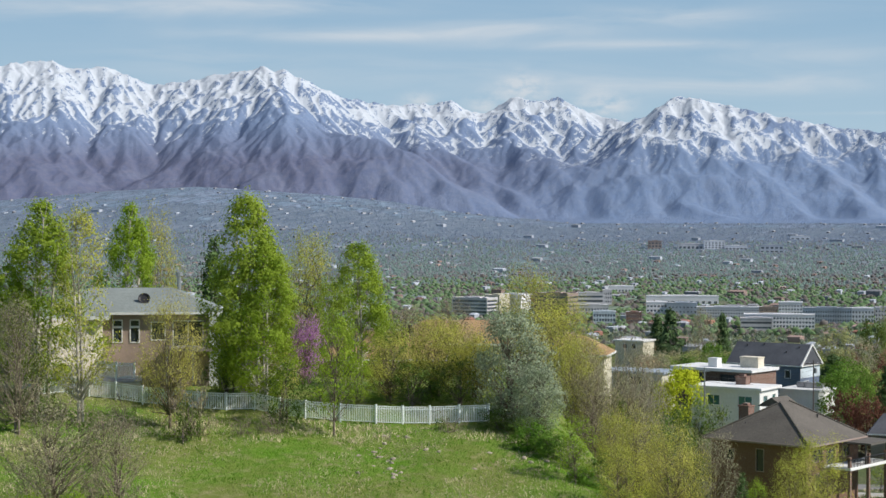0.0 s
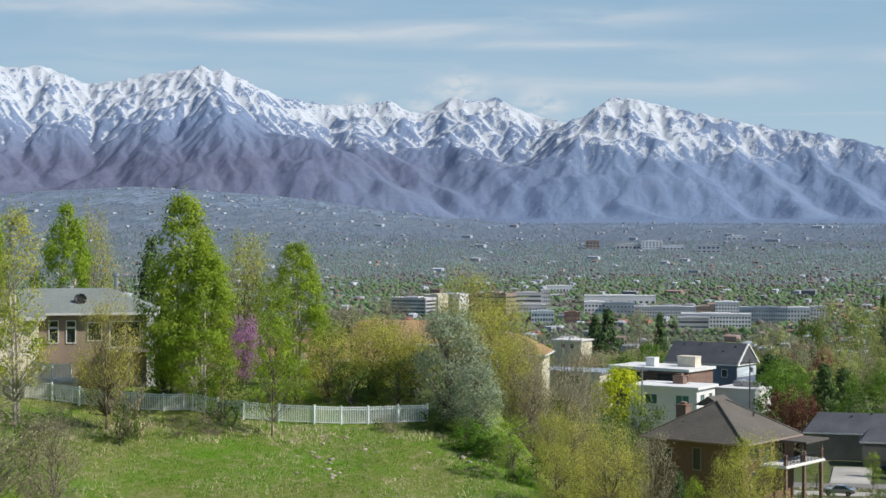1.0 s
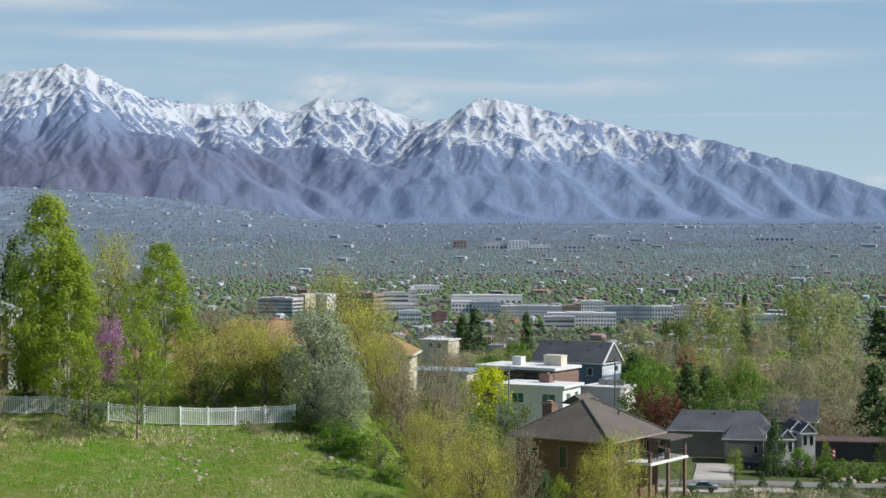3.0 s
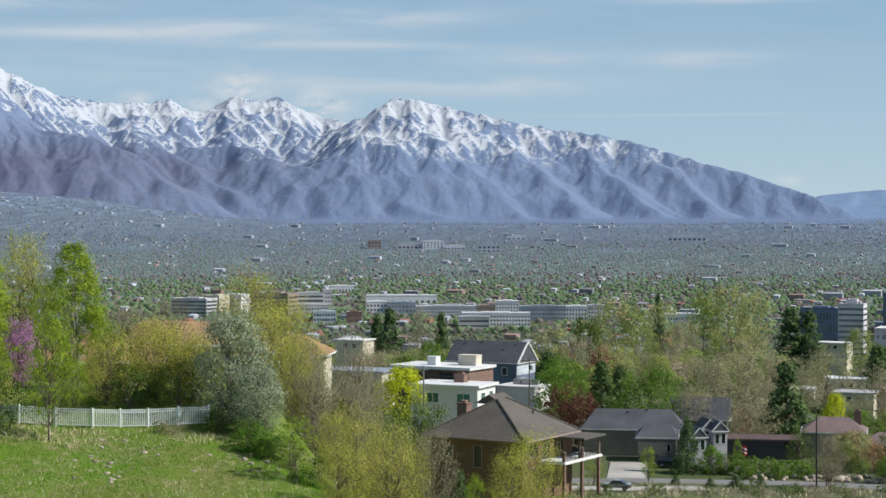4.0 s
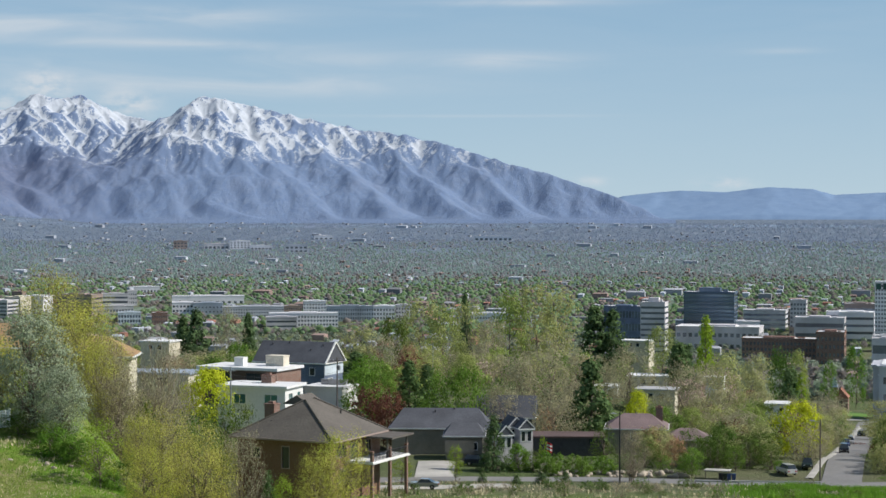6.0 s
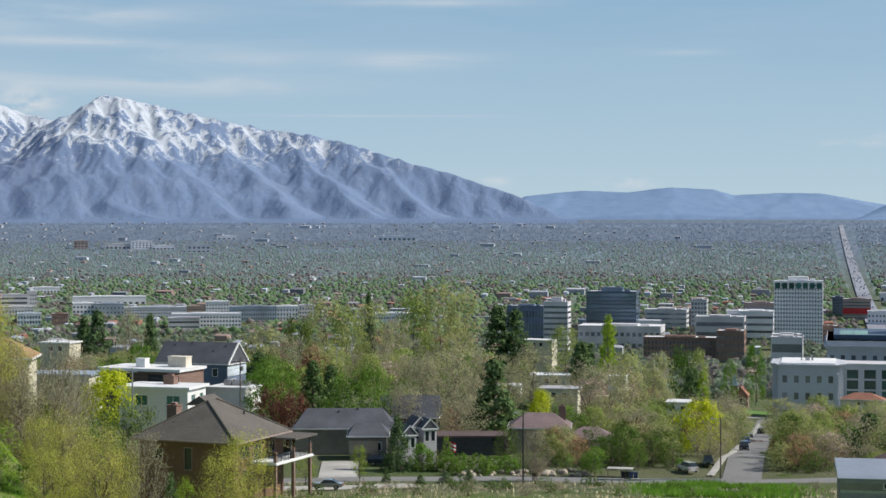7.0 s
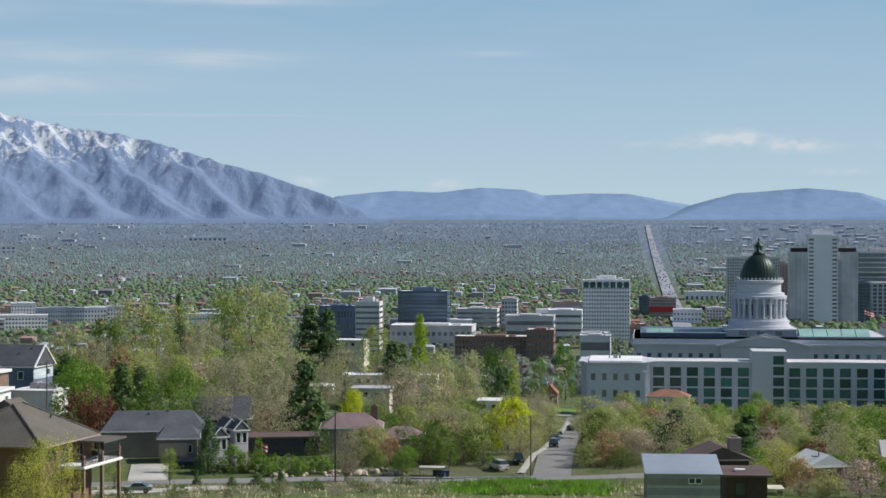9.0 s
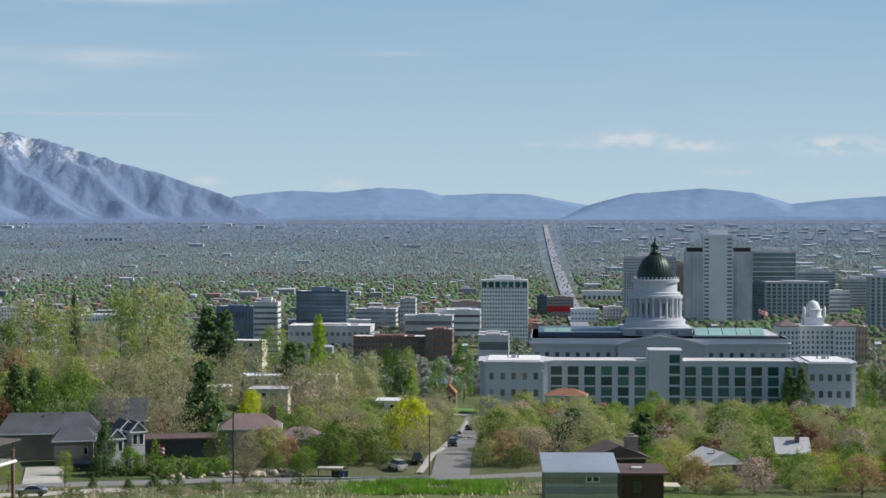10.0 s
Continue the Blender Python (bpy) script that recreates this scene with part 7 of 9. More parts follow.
tan2 = house("house with a tan roof among trees", (-101.2, 167.8, 84.5), 1, -1, 30, 15.0, 11.0, ("hip", 2.8, 0.9, 5.0, "x"), "brown_wall", "tan_shingle", [("n", -3, 0.8, 2, 1.5)], clear=4)
chimney(tan2, 3.2, 1.0, tan2["eave"] + 1.2, 0.9, 2.0, "dark_wall")
# pale stone house on the spur
left = house("pale stone house with a low grey-green roof", (-104.3, 131.7, 91.3), 1, -1, 38, 17.5, 12.0, ("hip", 2.1, 0.7, 8.0, "x"), "mocha", "green_shingle",
             [("n", 5.6, 0.7, 2.7, 2.3), ("n", 0.6, 0.6, 0.75, 0.5), ("n", 0.6, 1.3, 0.75, 1.3), ("n", -1.0, 0.6, 0.75, 0.5), ("n", -1.0, 1.3, 0.75, 1.3), ("n", 2.8, 0.8, 1.2, 1.6)])
hl = left["eave"]
part("stone_wing", Build().box(-6.4, 0, 0, 5.0, 0, hl - 0.35).mesh("stone_wing", M["pale_stone"]), left, pose(-2.2, -7.6, 0, 0, 0, 26), "cream rubble stone wing")
part("wing_roof", Build().box(-8.9, -1.6, -8.8, -5.2, -0.3, -0.05).add([(-8.9, -8.8, -0.05), (-1.6, -8.8, -0.05), (-1.6, -3.0, 0.9), (-8.9, -3.0, 0.9)], [(0, 1, 2, 3)]).mesh("wing_roof", M["green_shingle"]), left, pose(0, 0, hl))
part("wing_fascia", Build().box(-8.95, -1.55, -8.9, -8.8, -0.32, 0).mesh("wing_fascia", M["white"]), left, pose(0, 0, hl))
part("pier", Build().box(7.6, 8.5, -6.2, -5.3, 0, hl - 0.02).mesh("pier", M["white"]), left)
post_mesh = Build().box(-0.07, 0.07, -0.07, 0.07, -3.4, 1.0).mesh("deck_post", M["galv"])
part("deck", Build().box(3.6, 8.6, -7.6, -5.35, -0.3, 0).box(3.6, 8.6, -7.6, -7.52, 0.95, 1.05).box(3.6, 8.6, -7.6, -7.55, 0.7, 0.74).box(3.6, 8.6, -7.6, -7.55, 0.45, 0.49).box(3.6, 8.6, -7.6, -7.55, 0.2, 0.24).mesh("deck", M["taupe"]), left, pose(0, 0, hl - 3.1))
for i in range(3):
    part("deck_post", post_mesh, left, pose(3.7 + 2.4 * i, -7.5, hl - 3.1))
part("chimney", Build().ring([(0.2, 0), (0.2, 1.9), (0.34, 1.95), (0.34, 2.3)], 10).mesh("chimney", M["galv"]), left, pose(4.6, 0.5, hl + 1.5), "thin metal flue")
part("satellite_dish", Build().ring([(0.05, 0), (0.3, 0.06), (0.5, 0.2), (0.46, 0.22), (0.28, 0.1)], 14).mesh("satellite_dish", M["dark_metal"]), left, Matrix.LocRotScale((1.4, -3.4, hl + 1.3), Euler((radians(60), 0, 0)), (1.2, 1.2, 1.2)))
# grey house with garages and white gables
grey = house("grey-roofed house with garages and white gables", (-79.9, 314.0, 61.8), 1, -1, 14, 19.0, 11.0, ("hip", 3.2, 0.6, 14.0, "x"), "taupe", "grey_slate", [])
gh = grey["eave"]
part("garage_door", Build().box(-2.7, 2.7, -0.05, 0.02, 0, 2.3).mesh("garage_door", M["taupe"]), grey, pose(-5.0, -4.95, gh - 2.7))
vents(grey, [(-1.0, -1.2, gh + 2.4), (2.5, -0.4, gh + 2.8), (-4, 0.8, gh + 2.6)])
grey2 = house("grey-roofed front wing with a taupe wall", (-78.2, 303.1, 61.7), 1, -1, 14, 7.6, 9.0, ("hip", 1.9, 0.5, 4.6, "x"), "taupe", "grey_slate", [("n", 1.5, 1.0, 1.6, 1.3)])
part("garage_door", Build().box(-2.6, 2.6, -0.05, 0.02, 0, 2.3).mesh("garage_door", M["taupe"]), grey2, pose(-0.8, -4.55, grey2["eave"] - 2.9))
for k, (px, eh, dd) in enumerate((((-71.6, 297.5, 62.8), 2.0, 5.0), ((-71.0, 302.8, 63.7), 2.2, 5.4), ((-68.6, 300.3, 63.7), 1.9, 5.0))):
    g = house("white-trimmed gabled bay of the grey house", px, 1, -1, 30, 2.9, dd, ("gable", 1.6, 0.25, 0, "y"), "tan_concrete", "grey_slate",
              [("n", -0.55, 0.3, 0.7, 1.7), ("n", 0.55, 0.3, 0.7, 1.7), ("w", -1.2, 0.4, 0.8, 1.6), ("w", 0.6, 0.4, 0.8, 1.6)])
    part("barge_board", Build().tube((-1.55, -dd / 2 - 0.02, 0.2), (0, -dd / 2 - 0.02, 1.85), 0.13, 0.13, 4).tube((1.55, -dd / 2 - 0.02, 0.2), (0, -dd / 2 - 0.02, 1.85), 0.13, 0.13, 4).mesh("barge_board", M["white"]), g, pose(0, 0, g["eave"]))
dark = house("charcoal block building with a flat roof", (-59.1, 316.5, 60.6), 1, -1, 14, 14.0, 8.0, ("flat", 0.3, 0.2), "dark_wall", "brown_roof", [("n", 4.5, 0.2, 0.9, 0.8)], trim="dark_metal")
house("dark-roofed house behind the bare trees", (-76.8, 336.3, 61.4), 1, -1, 8, 12.0, 9.0, ("gable", 4.0, 0.5, 0, "x"), "dark_wall", "grey_slate", [], clear=4)
mauve = house("low house with a mauve-brown shingle roof", (-49.0, 326.3, 61.2), 1, -1, 8, 12.0, 10.0, ("hip", 2.4, 0.7, 5.0, "x"), "taupe", "mauve_shingle", [("n", 0, 0.7, 2.0, 1.4)], clear=14)
chimney(mauve, 4.2, 1.2, mauve["eave"] + 0.6, 1.3, 3.0)
house("low brown-roofed house by the street", (-41.8, 332.4, 58.7), 1, -1, 8, 9.0, 8.0, ("hip", 1.8, 0.6, 3.0, "x"), "taupe", "mauve_shingle", [], clear=12)
# flat white roofs further down
for p, w, d, roof_mat in (((-80.1, 447.9, 57.4), 7.0, 8.0, "white_roof"), ((-69.8, 464.8, 58.9), 11.0, 9.0, "white_roof"), ((-60.6, 415.6, 60.0), 10.0, 8.0, "concrete"),
                          ((-56.6, 476.7, 57.9), 5.5, 5.0, "white_roof"), ((-101.8, 631.9, 56.8), 12.0, 8.0, "white_roof"), ((-36.4, 438.5, 55.0), 6.0, 8.0, "white_roof"),
                          ((-196.3, 427.0, 68.2), 9.0, 8.0, "white_roof"), ((16.5, 689.8, 31.9), 17.0, 9.0, "red_tile")):
    house("pale low house with a flat roof among trees", p, 1, -1, rng.uniform(-8, 12), w, d, ("flat", 0.35, 0.4) if roof_mat != "red_tile" else ("hip", 2.4, 0.5, 6.0, "x"), "white" if w < 8 else "cream", roof_mat,
          [("n", -1.2, 0.7, 1.2, 1.2), ("n", 1.4, 0.7, 1.2, 1.2)], clear=5)

# houses below the bank at the street's end
board_home = house("grey board-clad house with a metal roof", (9.1, 214.8, 69.4), 1, -1, 2.5, 9.2, 9.5, ("flat", 0.12, 0.2), "taupe", "metal_roof",
                   [("n", 1.0, 0.45, 0.65, 0.55), ("n", 1.8, 0.45, 0.65, 0.55), ("n", 0.9, 4.4, 1.6, 1.2)], trim="white", clear=60)
bh = board_home["eave"]
part("roof_panel", Build().add([(-4.7, -4.8, 0.15), (4.7, -4.8, 0.15), (4.7, 5.0, 1.3), (-4.7, 5.0, 1.3), (-4.7, 5.0, 0.12), (4.7, 5.0, 0.12)], [(0, 1, 2, 3), (3, 2, 5, 4), (0, 3, 4), (1, 5, 2)]).mesh("roof_panel", M["metal_roof"]), board_home, pose(0, 0, bh))
BOARD = [Build().box(-4.4, 4.4, -0.05, 0, 0, 0.36).mesh("board", M["grey_board"]), Build().box(-4.4, 4.4, -0.1, 0, 0, 0.36).mesh("board", M["galv"])]
for i in range(12):
    z = bh - 0.42 - 0.4 * i
    if i not in (1, 2):
        part("board", BOARD[i // 2 % 2], board_home, pose(0, -4.57, z))
umber = house("dark brown house with a flat felt roof", (15.6, 221.4, 68.3), 1, -1, 2.5, 6.2, 9.0, ("flat", 0.25, 0.6), "dark_wood", "brown_roof", [("n", -0.8, 0.8, 1.2, 1.6)], trim="dark_metal", clear=60)
part("skylight", Build().box(-0.65, 0.65, -0.5, 0.5, 0, 0.3).mesh("skylight", M["white"]), umber, pose(-0.6, -1.0, umber["eave"] + 0.25))
part("canopy", Build().box(2.6, 4.6, -4.4, -1.0, 0, 0.18).box(4.4, 4.5, -4.3, -4.2, -3.2, 0).mesh("canopy", M["cream"]), umber, pose(0, 0, umber["eave"] - 1.6))
back = house("brown house with a broad chimney behind", (14.7, 245.6, 67.1), 1, -1, 12, 8.6, 8.0, ("gable", 1.7, 0.5, 0, "y"), "dark_wood", "brown_roof", [("n", -1.0, 0.4, 1.0, 1.0)], trim="brown_panel", clear=8)
chimney(back, 2.2, -1.6, back["eave"] + 0.2, 1.6, 2.6, "brown_panel")
house("small brick house with a white-edged gable roof", (33.7, 298.1, 59.3), 1, -1, 20, 7.4, 9.0, ("gable", 1.9, 0.4, 0, "y"), "brick", "white_roof", [("n", 0, 0.5, 1.2, 1.1)], clear=40)
pale = house("house with a pale weathered roof and chimney", (49.1, 326.3, 57.2), 1, -1, 0, 6.6, 8.0, ("gable", 2.6, 0.4, 0, "x"), "cream", "concrete", [("n", 0, 0.6, 1.2, 1.1)], clear=40)
chimney(pale, 1.0, -1.0, pale["eave"] + 1.2, 0.8, 2.2)



# spur garden, beside and behind the white fence
for key, p, width in [
        ("aspen", (-109.8, 113.6, 101.7), 8.0), ("aspen_thin", (-103.4, 111.4, 101.2), 5.0), ("aspen", (-113.3, 113.0, 96.2), 5.0),
        ("aspen", (-122.6, 139.8, 101.7), 6.6), ("olive", (-124.4, 146.2, 100.5), 5.6), ("fir", (-118.6, 148.4, 98.1), 5.4),
        ("aspen", (-95.0, 123.8, 102.4), 7.2), ("aspen", (-92.6, 123.1, 98.2), 5.5), ("shade", (-89.6, 121.5, 88.1), 4.2), ("spring", (-97.8, 124.1, 91.6), 3.0),
        ("olive", (-102.4, 143.1, 98.8), 6.2), ("aspen", (-97.3, 144.3, 98.0), 6.0), ("spring", (-96.0, 137.9, 94.3), 4.2),
        ("purple", (-95.7, 133.2, 91.0), 4.0), ("young", (-83.8, 120.8, 92.4), 4.6), ("olive", (-95.8, 114.1, 93.6), 5.6),
        ("bare", (-105.9, 106.2, 93.2), 5.6), ("bare", (-86.9, 91.2, 87.9), 8.6), ("bare", (-84.0, 93.9, 86.2), 5.5), ("shrub_brown", (-92.5, 112.9, 87.6), 3.4),
        ("shade", (-89.3, 138.8, 89.6), 5.4), ("spring", (-91.3, 141.0, 91.0), 4.0), ("olive", (-83.5, 136.5, 91.5), 6.4), ("shade", (-82.3, 139.5, 88.2), 5.6),
        ("shade", (-83.8, 134.0, 87.5), 5.2), ("olive", (-79.2, 136.7, 89.5), 5.0), ("silver", (-73.6, 133.0, 91.9), 7.4), ("silver", (-69.8, 130.5, 87.8), 4.6),
        ("olive", (-82.5, 155.5, 91.5), 7.2), ("bare", (-105.3, 175.9, 91.0), 6.0), ("bare", (-107.1, 168.9, 90.3), 6.4), ("bare", (-76.1, 152.0, 88.8), 6.4),
        ("olive", (-76.2, 149.7, 88.9), 4.0), ("bare", (-80.4, 172.1, 86.9), 6.6), ("young", (-61.5, 121.3, 85.1), 3.2), ("shade", (-72.9, 131.1, 84.3), 5.0),
        ("olive", (-58.0, 125.2, 84.7), 5.4), ("olive", (-54.0, 122.6, 84.4), 5.0), ("olive", (-55.8, 117.4, 83.5), 4.4), ("bare", (-57.2, 138.7, 81.8), 4.6),
        ("olive", (-55.6, 160.7, 79.7), 6.4), ("olive", (-56.2, 155.1, 78.4), 5.0), ("shade", (-82.6, 171.1, 81.4), 6.0), ("bare", (-86.4, 174.8, 84.6), 7.0), ("bare", (-87.9, 185.2, 83.2), 7.0), ("bare", (-87.9, 192.9, 82.3), 6.5), ("shade", (-82.6, 190.9, 78.3), 5.0), ("shade", (-83.7, 186.0, 77.8), 5.0),
        ("olive", (-69.3, 144.2, 82.8), 4.0), ("olive", (-58.9, 137.9, 81.1), 4.6), ("shade", (-103.6, 251.5, 72.2), 6.6), ("shade", (-104.9, 246.6, 73.3), 6.4), ("shade", (-103.8, 236.2, 72.8), 5.4), ("shade", (-103.9, 229.6, 73.0), 5.0), ("fir", (-73.4, 186.0, 71.9), 2.6), ("spring", (-68.4, 177.3, 72.7), 2.4)]:
    at(key, p, width)
for key, az, d, h, width in [
        ("shade", -38.2, 159, 3.4, 4.6), ("olive", -36.6, 158, 5.0, 4.4), ("shade", -35.2, 156, 3.0, 4.2), ("spring", -34.0, 155, 4.2, 3.6), ("olive", -32.9, 156, 6.0, 5.4), ("shade", -32.2, 155, 4.0, 4.8),
        ("olive", -31.4, 157, 6.4, 5.2), ("shade", -30.7, 155, 4.4, 4.6), ("olive", -30.2, 158, 6.0, 5.0), ("spring", -29.3, 156, 3.4, 3.4), ("bare", -26.4, 166, 8.0, 6.0), ("bare", -25.4, 170, 8.4, 6.4),
        ("shade", -26.0, 172, 4.6, 5.0), ("shade", -25.0, 178, 5.0, 5.6), ("olive", -27.3, 186, 11.0, 7.0), ("olive", -28.4, 184, 11.4, 7.0), ("olive", -25.7, 202, 8.6, 7.0), ("olive", -26.6, 204, 8.0, 6.4),
        ("hedge", -28.3, 143, 2.2, 3.4), ("hedge", -27.7, 141, 2.0, 3.0), ("shade", -27.1, 140, 2.2, 3.4), ("hedge", -26.6, 137, 1.6, 2.6), ("shrub", -26.1, 141, 1.8, 3.0), ("shade", -25.6, 146, 2.6, 4.0)]:
    plant(key, *spot(az, d), h, width)

# trees among the houses and down to the city
for key, p, width in [
        ("far_yellow", (-118.6, 273.4, 75.3), 8.6), ("far_yellow", (-120.6, 270.3, 73.3), 5.0), ("far_fir", (-193.9, 439.1, 76.3), 10.0), ("far_fir", (-199.7, 443.1, 73.8), 8.0),
        ("far_tan", (-186.8, 444.3, 75.5), 8.5), ("far_fir", (-184.9, 453.8, 74.5), 6.0), ("far_bright", (-164.5, 397.3, 70.4), 8.0), ("far_tan", (-175.1, 381.8, 70.9), 9.0),
        ("far_olive", (-147.8, 498.6, 77.0), 15.0), ("far_spring", (-136.7, 480.9, 75.8), 12.0), ("far_shade", (-143.8, 458.0, 74.4), 9.5), ("far_olive", (-139.4, 521.7, 75.1), 13.0),
        ("far_spring", (-132.5, 544.1, 77.5), 15.0), ("far_olive", (-123.9, 546.1, 79.8), 16.0), ("far_olive", (-120.7, 562.2, 77.7), 14.0), ("far_tan", (-123.7, 484.5, 71.5), 12.0),
        ("far_olive", (-150.1, 445.4, 72.7), 11.0), ("far_tan", (-134.5, 418.9, 70.9), 10.0), ("far_rust", (-122.6, 401.7, 70.6), 5.5), ("far_fir", (-159.3, 588.8, 75.4), 6.0),
        ("far_bright", (-95.2, 334.7, 70.6), 9.0), ("far_bright", (-89.6, 334.2, 71.1), 8.5), ("far_bright", (-111.2, 331.9, 71.8), 9.0), ("far_bright", (-108.1, 335.0, 72.2), 7.0),
        ("far_crimson", (-104.9, 319.2, 68.9), 7.5), ("far_crimson", (-100.2, 316.5, 68.4), 6.0), ("far_fir", (-105.6, 346.2, 71.4), 7.0), ("far_fir", (-104.2, 355.0, 69.9), 6.5),
        ("far_tan", (-83.4, 375.9, 74.7), 19.0), ("far_tan", (-86.3, 361.9, 70.8), 11.0), ("far_tan", (-83.2, 334.8, 67.4), 9.0), ("far_fir", (-67.6, 345.5, 72.5), 10.5),
        ("far_fir", (-118.5, 613.7, 69.9), 14.0), ("far_fir", (-112.4, 614.8, 68.9), 14.0), ("far_tan", (-72.3, 354.7, 71.7), 11.0), ("far_tan", (-70.7, 328.5, 68.4), 10.0),
        ("far_yellow", (-60.1, 357.0, 65.3), 5.5), ("far_tan", (-73.4, 423.7, 69.0), 13.0), ("far_tan", (-54.7, 388.2, 67.9), 14.0), ("far_tan", (-50.9, 398.8, 66.3), 12.0),
        ("far_fir", (-68.4, 473.1, 67.3), 11.0), ("far_poplar", (-67.7, 525.7, 72.0), 5.5), ("far_olive", (-50.5, 427.0, 67.0), 10.0), ("far_spring", (-91.4, 593.0, 63.9), 11.0),
        ("far_yellow", (-25.4, 325.0, 67.1), 8.0), ("far_olive", (-32.7, 314.3, 62.3), 6.5), ("far_shade", (-36.3, 309.9, 60.3), 7.0), ("far_shade", (-30.9, 311.5, 63.4), 6.0),
        ("far_tan", (-41.3, 317.3, 60.4), 6.0), ("far_olive", (-49.1, 314.2, 62.7), 6.0), ("far_rust", (-47.7, 318.5, 61.2), 5.0), ("far_fir", (-44.6, 558.2, 53.5), 6.0),
        ("far_poplar", (-41.9, 554.4, 53.3), 4.0), ("far_tan", (-29.0, 479.1, 54.3), 11.0), ("far_olive", (-53.9, 517.2, 56.9), 11.0), ("far_tan", (-50.3, 429.1, 58.9), 10.0),
        ("far_tan", (-37.4, 348.0, 62.8), 9.0), ("far_olive", (-22.2, 399.4, 58.7), 6.5), ("far_olive", (-13.9, 441.8, 56.5), 11.0), ("far_spring", (-5.6, 462.0, 55.0), 11.0),
        ("far_shade", (-9.6, 381.9, 57.3), 8.5), ("far_rust", (-1.9, 332.0, 60.2), 7.0), ("far_crimson", (-18.3, 404.6, 50.7), 3.5), ("far_bright", (34.6, 563.9, 46.0), 7.5),
        ("far_pink", (4.8, 402.0, 53.0), 8.0), ("far_olive", (11.2, 524.9, 48.5), 11.0), ("far_crimson", (8.0, 421.9, 52.1), 6.0), ("far_yellow", (8.7, 344.9, 59.3), 5.5),
        ("far_shade", (5.1, 340.0, 58.4), 6.0), ("far_tan", (44.7, 503.0, 48.4), 10.0), ("far_olive", (18.6, 424.6, 52.9), 9.0), ("olive", (19.3, 261.3, 67.3), 9.0),
        ("far_spring", (25.7, 481.3, 49.5), 8.5), ("far_olive", (50.0, 422.1, 51.1), 10.0), ("far_tan", (59.7, 556.8, 43.5), 11.0), ("far_olive", (32.8, 358.5, 56.9), 8.0),
        ("olive", (43.1, 278.7, 64.0), 9.5), ("spring", (48.4, 271.7, 64.5), 9.5), ("spring", (43.7, 266.4, 63.5), 7.5), ("far_crimson", (66.8, 399.4, 51.3), 7.0),
        ("far_tan", (88.2, 517.5, 44.4), 15.0), ("far_tan", (78.6, 519.1, 43.3), 11.0), ("far_shade", (132.7, 707.7, 42.5), 11.0), ("fir", (100.9, 735.1, 38.9), 11.0),
        ("fir", (106.4, 736.4, 40.0), 11.0), ("far_bright", (118.7, 649.2, 38.9), 7.0), ("far_spring", (145.0, 807.1, 33.1), 9.0), ("olive", (26.6, 263.7, 62.9), 6.0), ("far_tan", (-61.6, 400.3, 60.4), 9.0), ("far_olive", (-65.8, 394.6, 61.1), 8.0), ("far_olive", (-37.0, 420.4, 53.7), 6.0), ("far_tan", (-79.1, 432.8, 58.1), 8.0),
        ("far_shade", (-30.3, 318.6, 63.2), 7.0), ("far_olive", (-35.7, 323.0, 63.3), 8.0), ("bright", (-40.6, 297.2, 61.9), 3.5), ("far_shade", (-39.5, 315.5, 62.1), 6.0), ("shade", (-3.2, 307.0, 59.9), 5.0),
        ("shade", (-8.2, 305.9, 58.9), 4.0), ("far_rust", (-8.6, 344.9, 61.4), 7.0), ("far_pink", (-4.1, 338.0, 60.8), 7.5), ("far_crimson", (-11.8, 349.8, 56.8), 3.4), ("far_shade", (-6.0, 321.9, 59.0), 6.0), ("far_olive", (-9.7, 317.9, 58.5), 5.0),
        ("far_olive", (-17.1, 469.7, 48.4), 8.0), ("far_pink", (-60.5, 496.3, 58.1), 14.0), ("far_pink", (-65.1, 465.5, 58.4), 13.0), ("far_tan", (-44.5, 447.8, 57.2), 11.0), ("far_fir", (-44.7, 538.1, 55.5), 7.0),
        ("far_olive", (-51.6, 396.7, 60.7), 11.0), ("far_shade", (-52.5, 351.1, 61.2), 8.0), ("far_shade", (-33.7, 328.3, 60.3), 7.0), ("far_tan", (-33.2, 508.9, 51.4), 9.0), ("far_olive", (-24.8, 399.2, 56.1), 5.0),
        ("far_shade", (-70.1, 796.9, 43.2), 14.0), ("far_spring", (-64.7, 827.5, 39.1), 12.0), ("far_bright", (-46.4, 1008.9, 29.8), 12.0), ("far_bright", (-56.1, 928.3, 27.9), 9.0), ("far_olive", (-72.3, 716.4, 46.6), 13.0),
        ("far_fir", (-96.9, 693.3, 51.5), 10.0), ("far_olive", (-82.4, 685.1, 49.5), 14.0), ("far_tan", (-82.6, 634.7, 49.5), 13.0), ("far_poplar", (-97.5, 753.7, 57.1), 7.0), ("olive", (37.6, 297.6, 61.5), 6.0), ("far_olive", (61.2, 445.8, 48.0), 9.0), ("far_bright", (33.3, 310.2, 59.8), 4.0), ("far_tan", (80.0, 422.5, 50.9), 9.0)]:
    at(key, p, width)


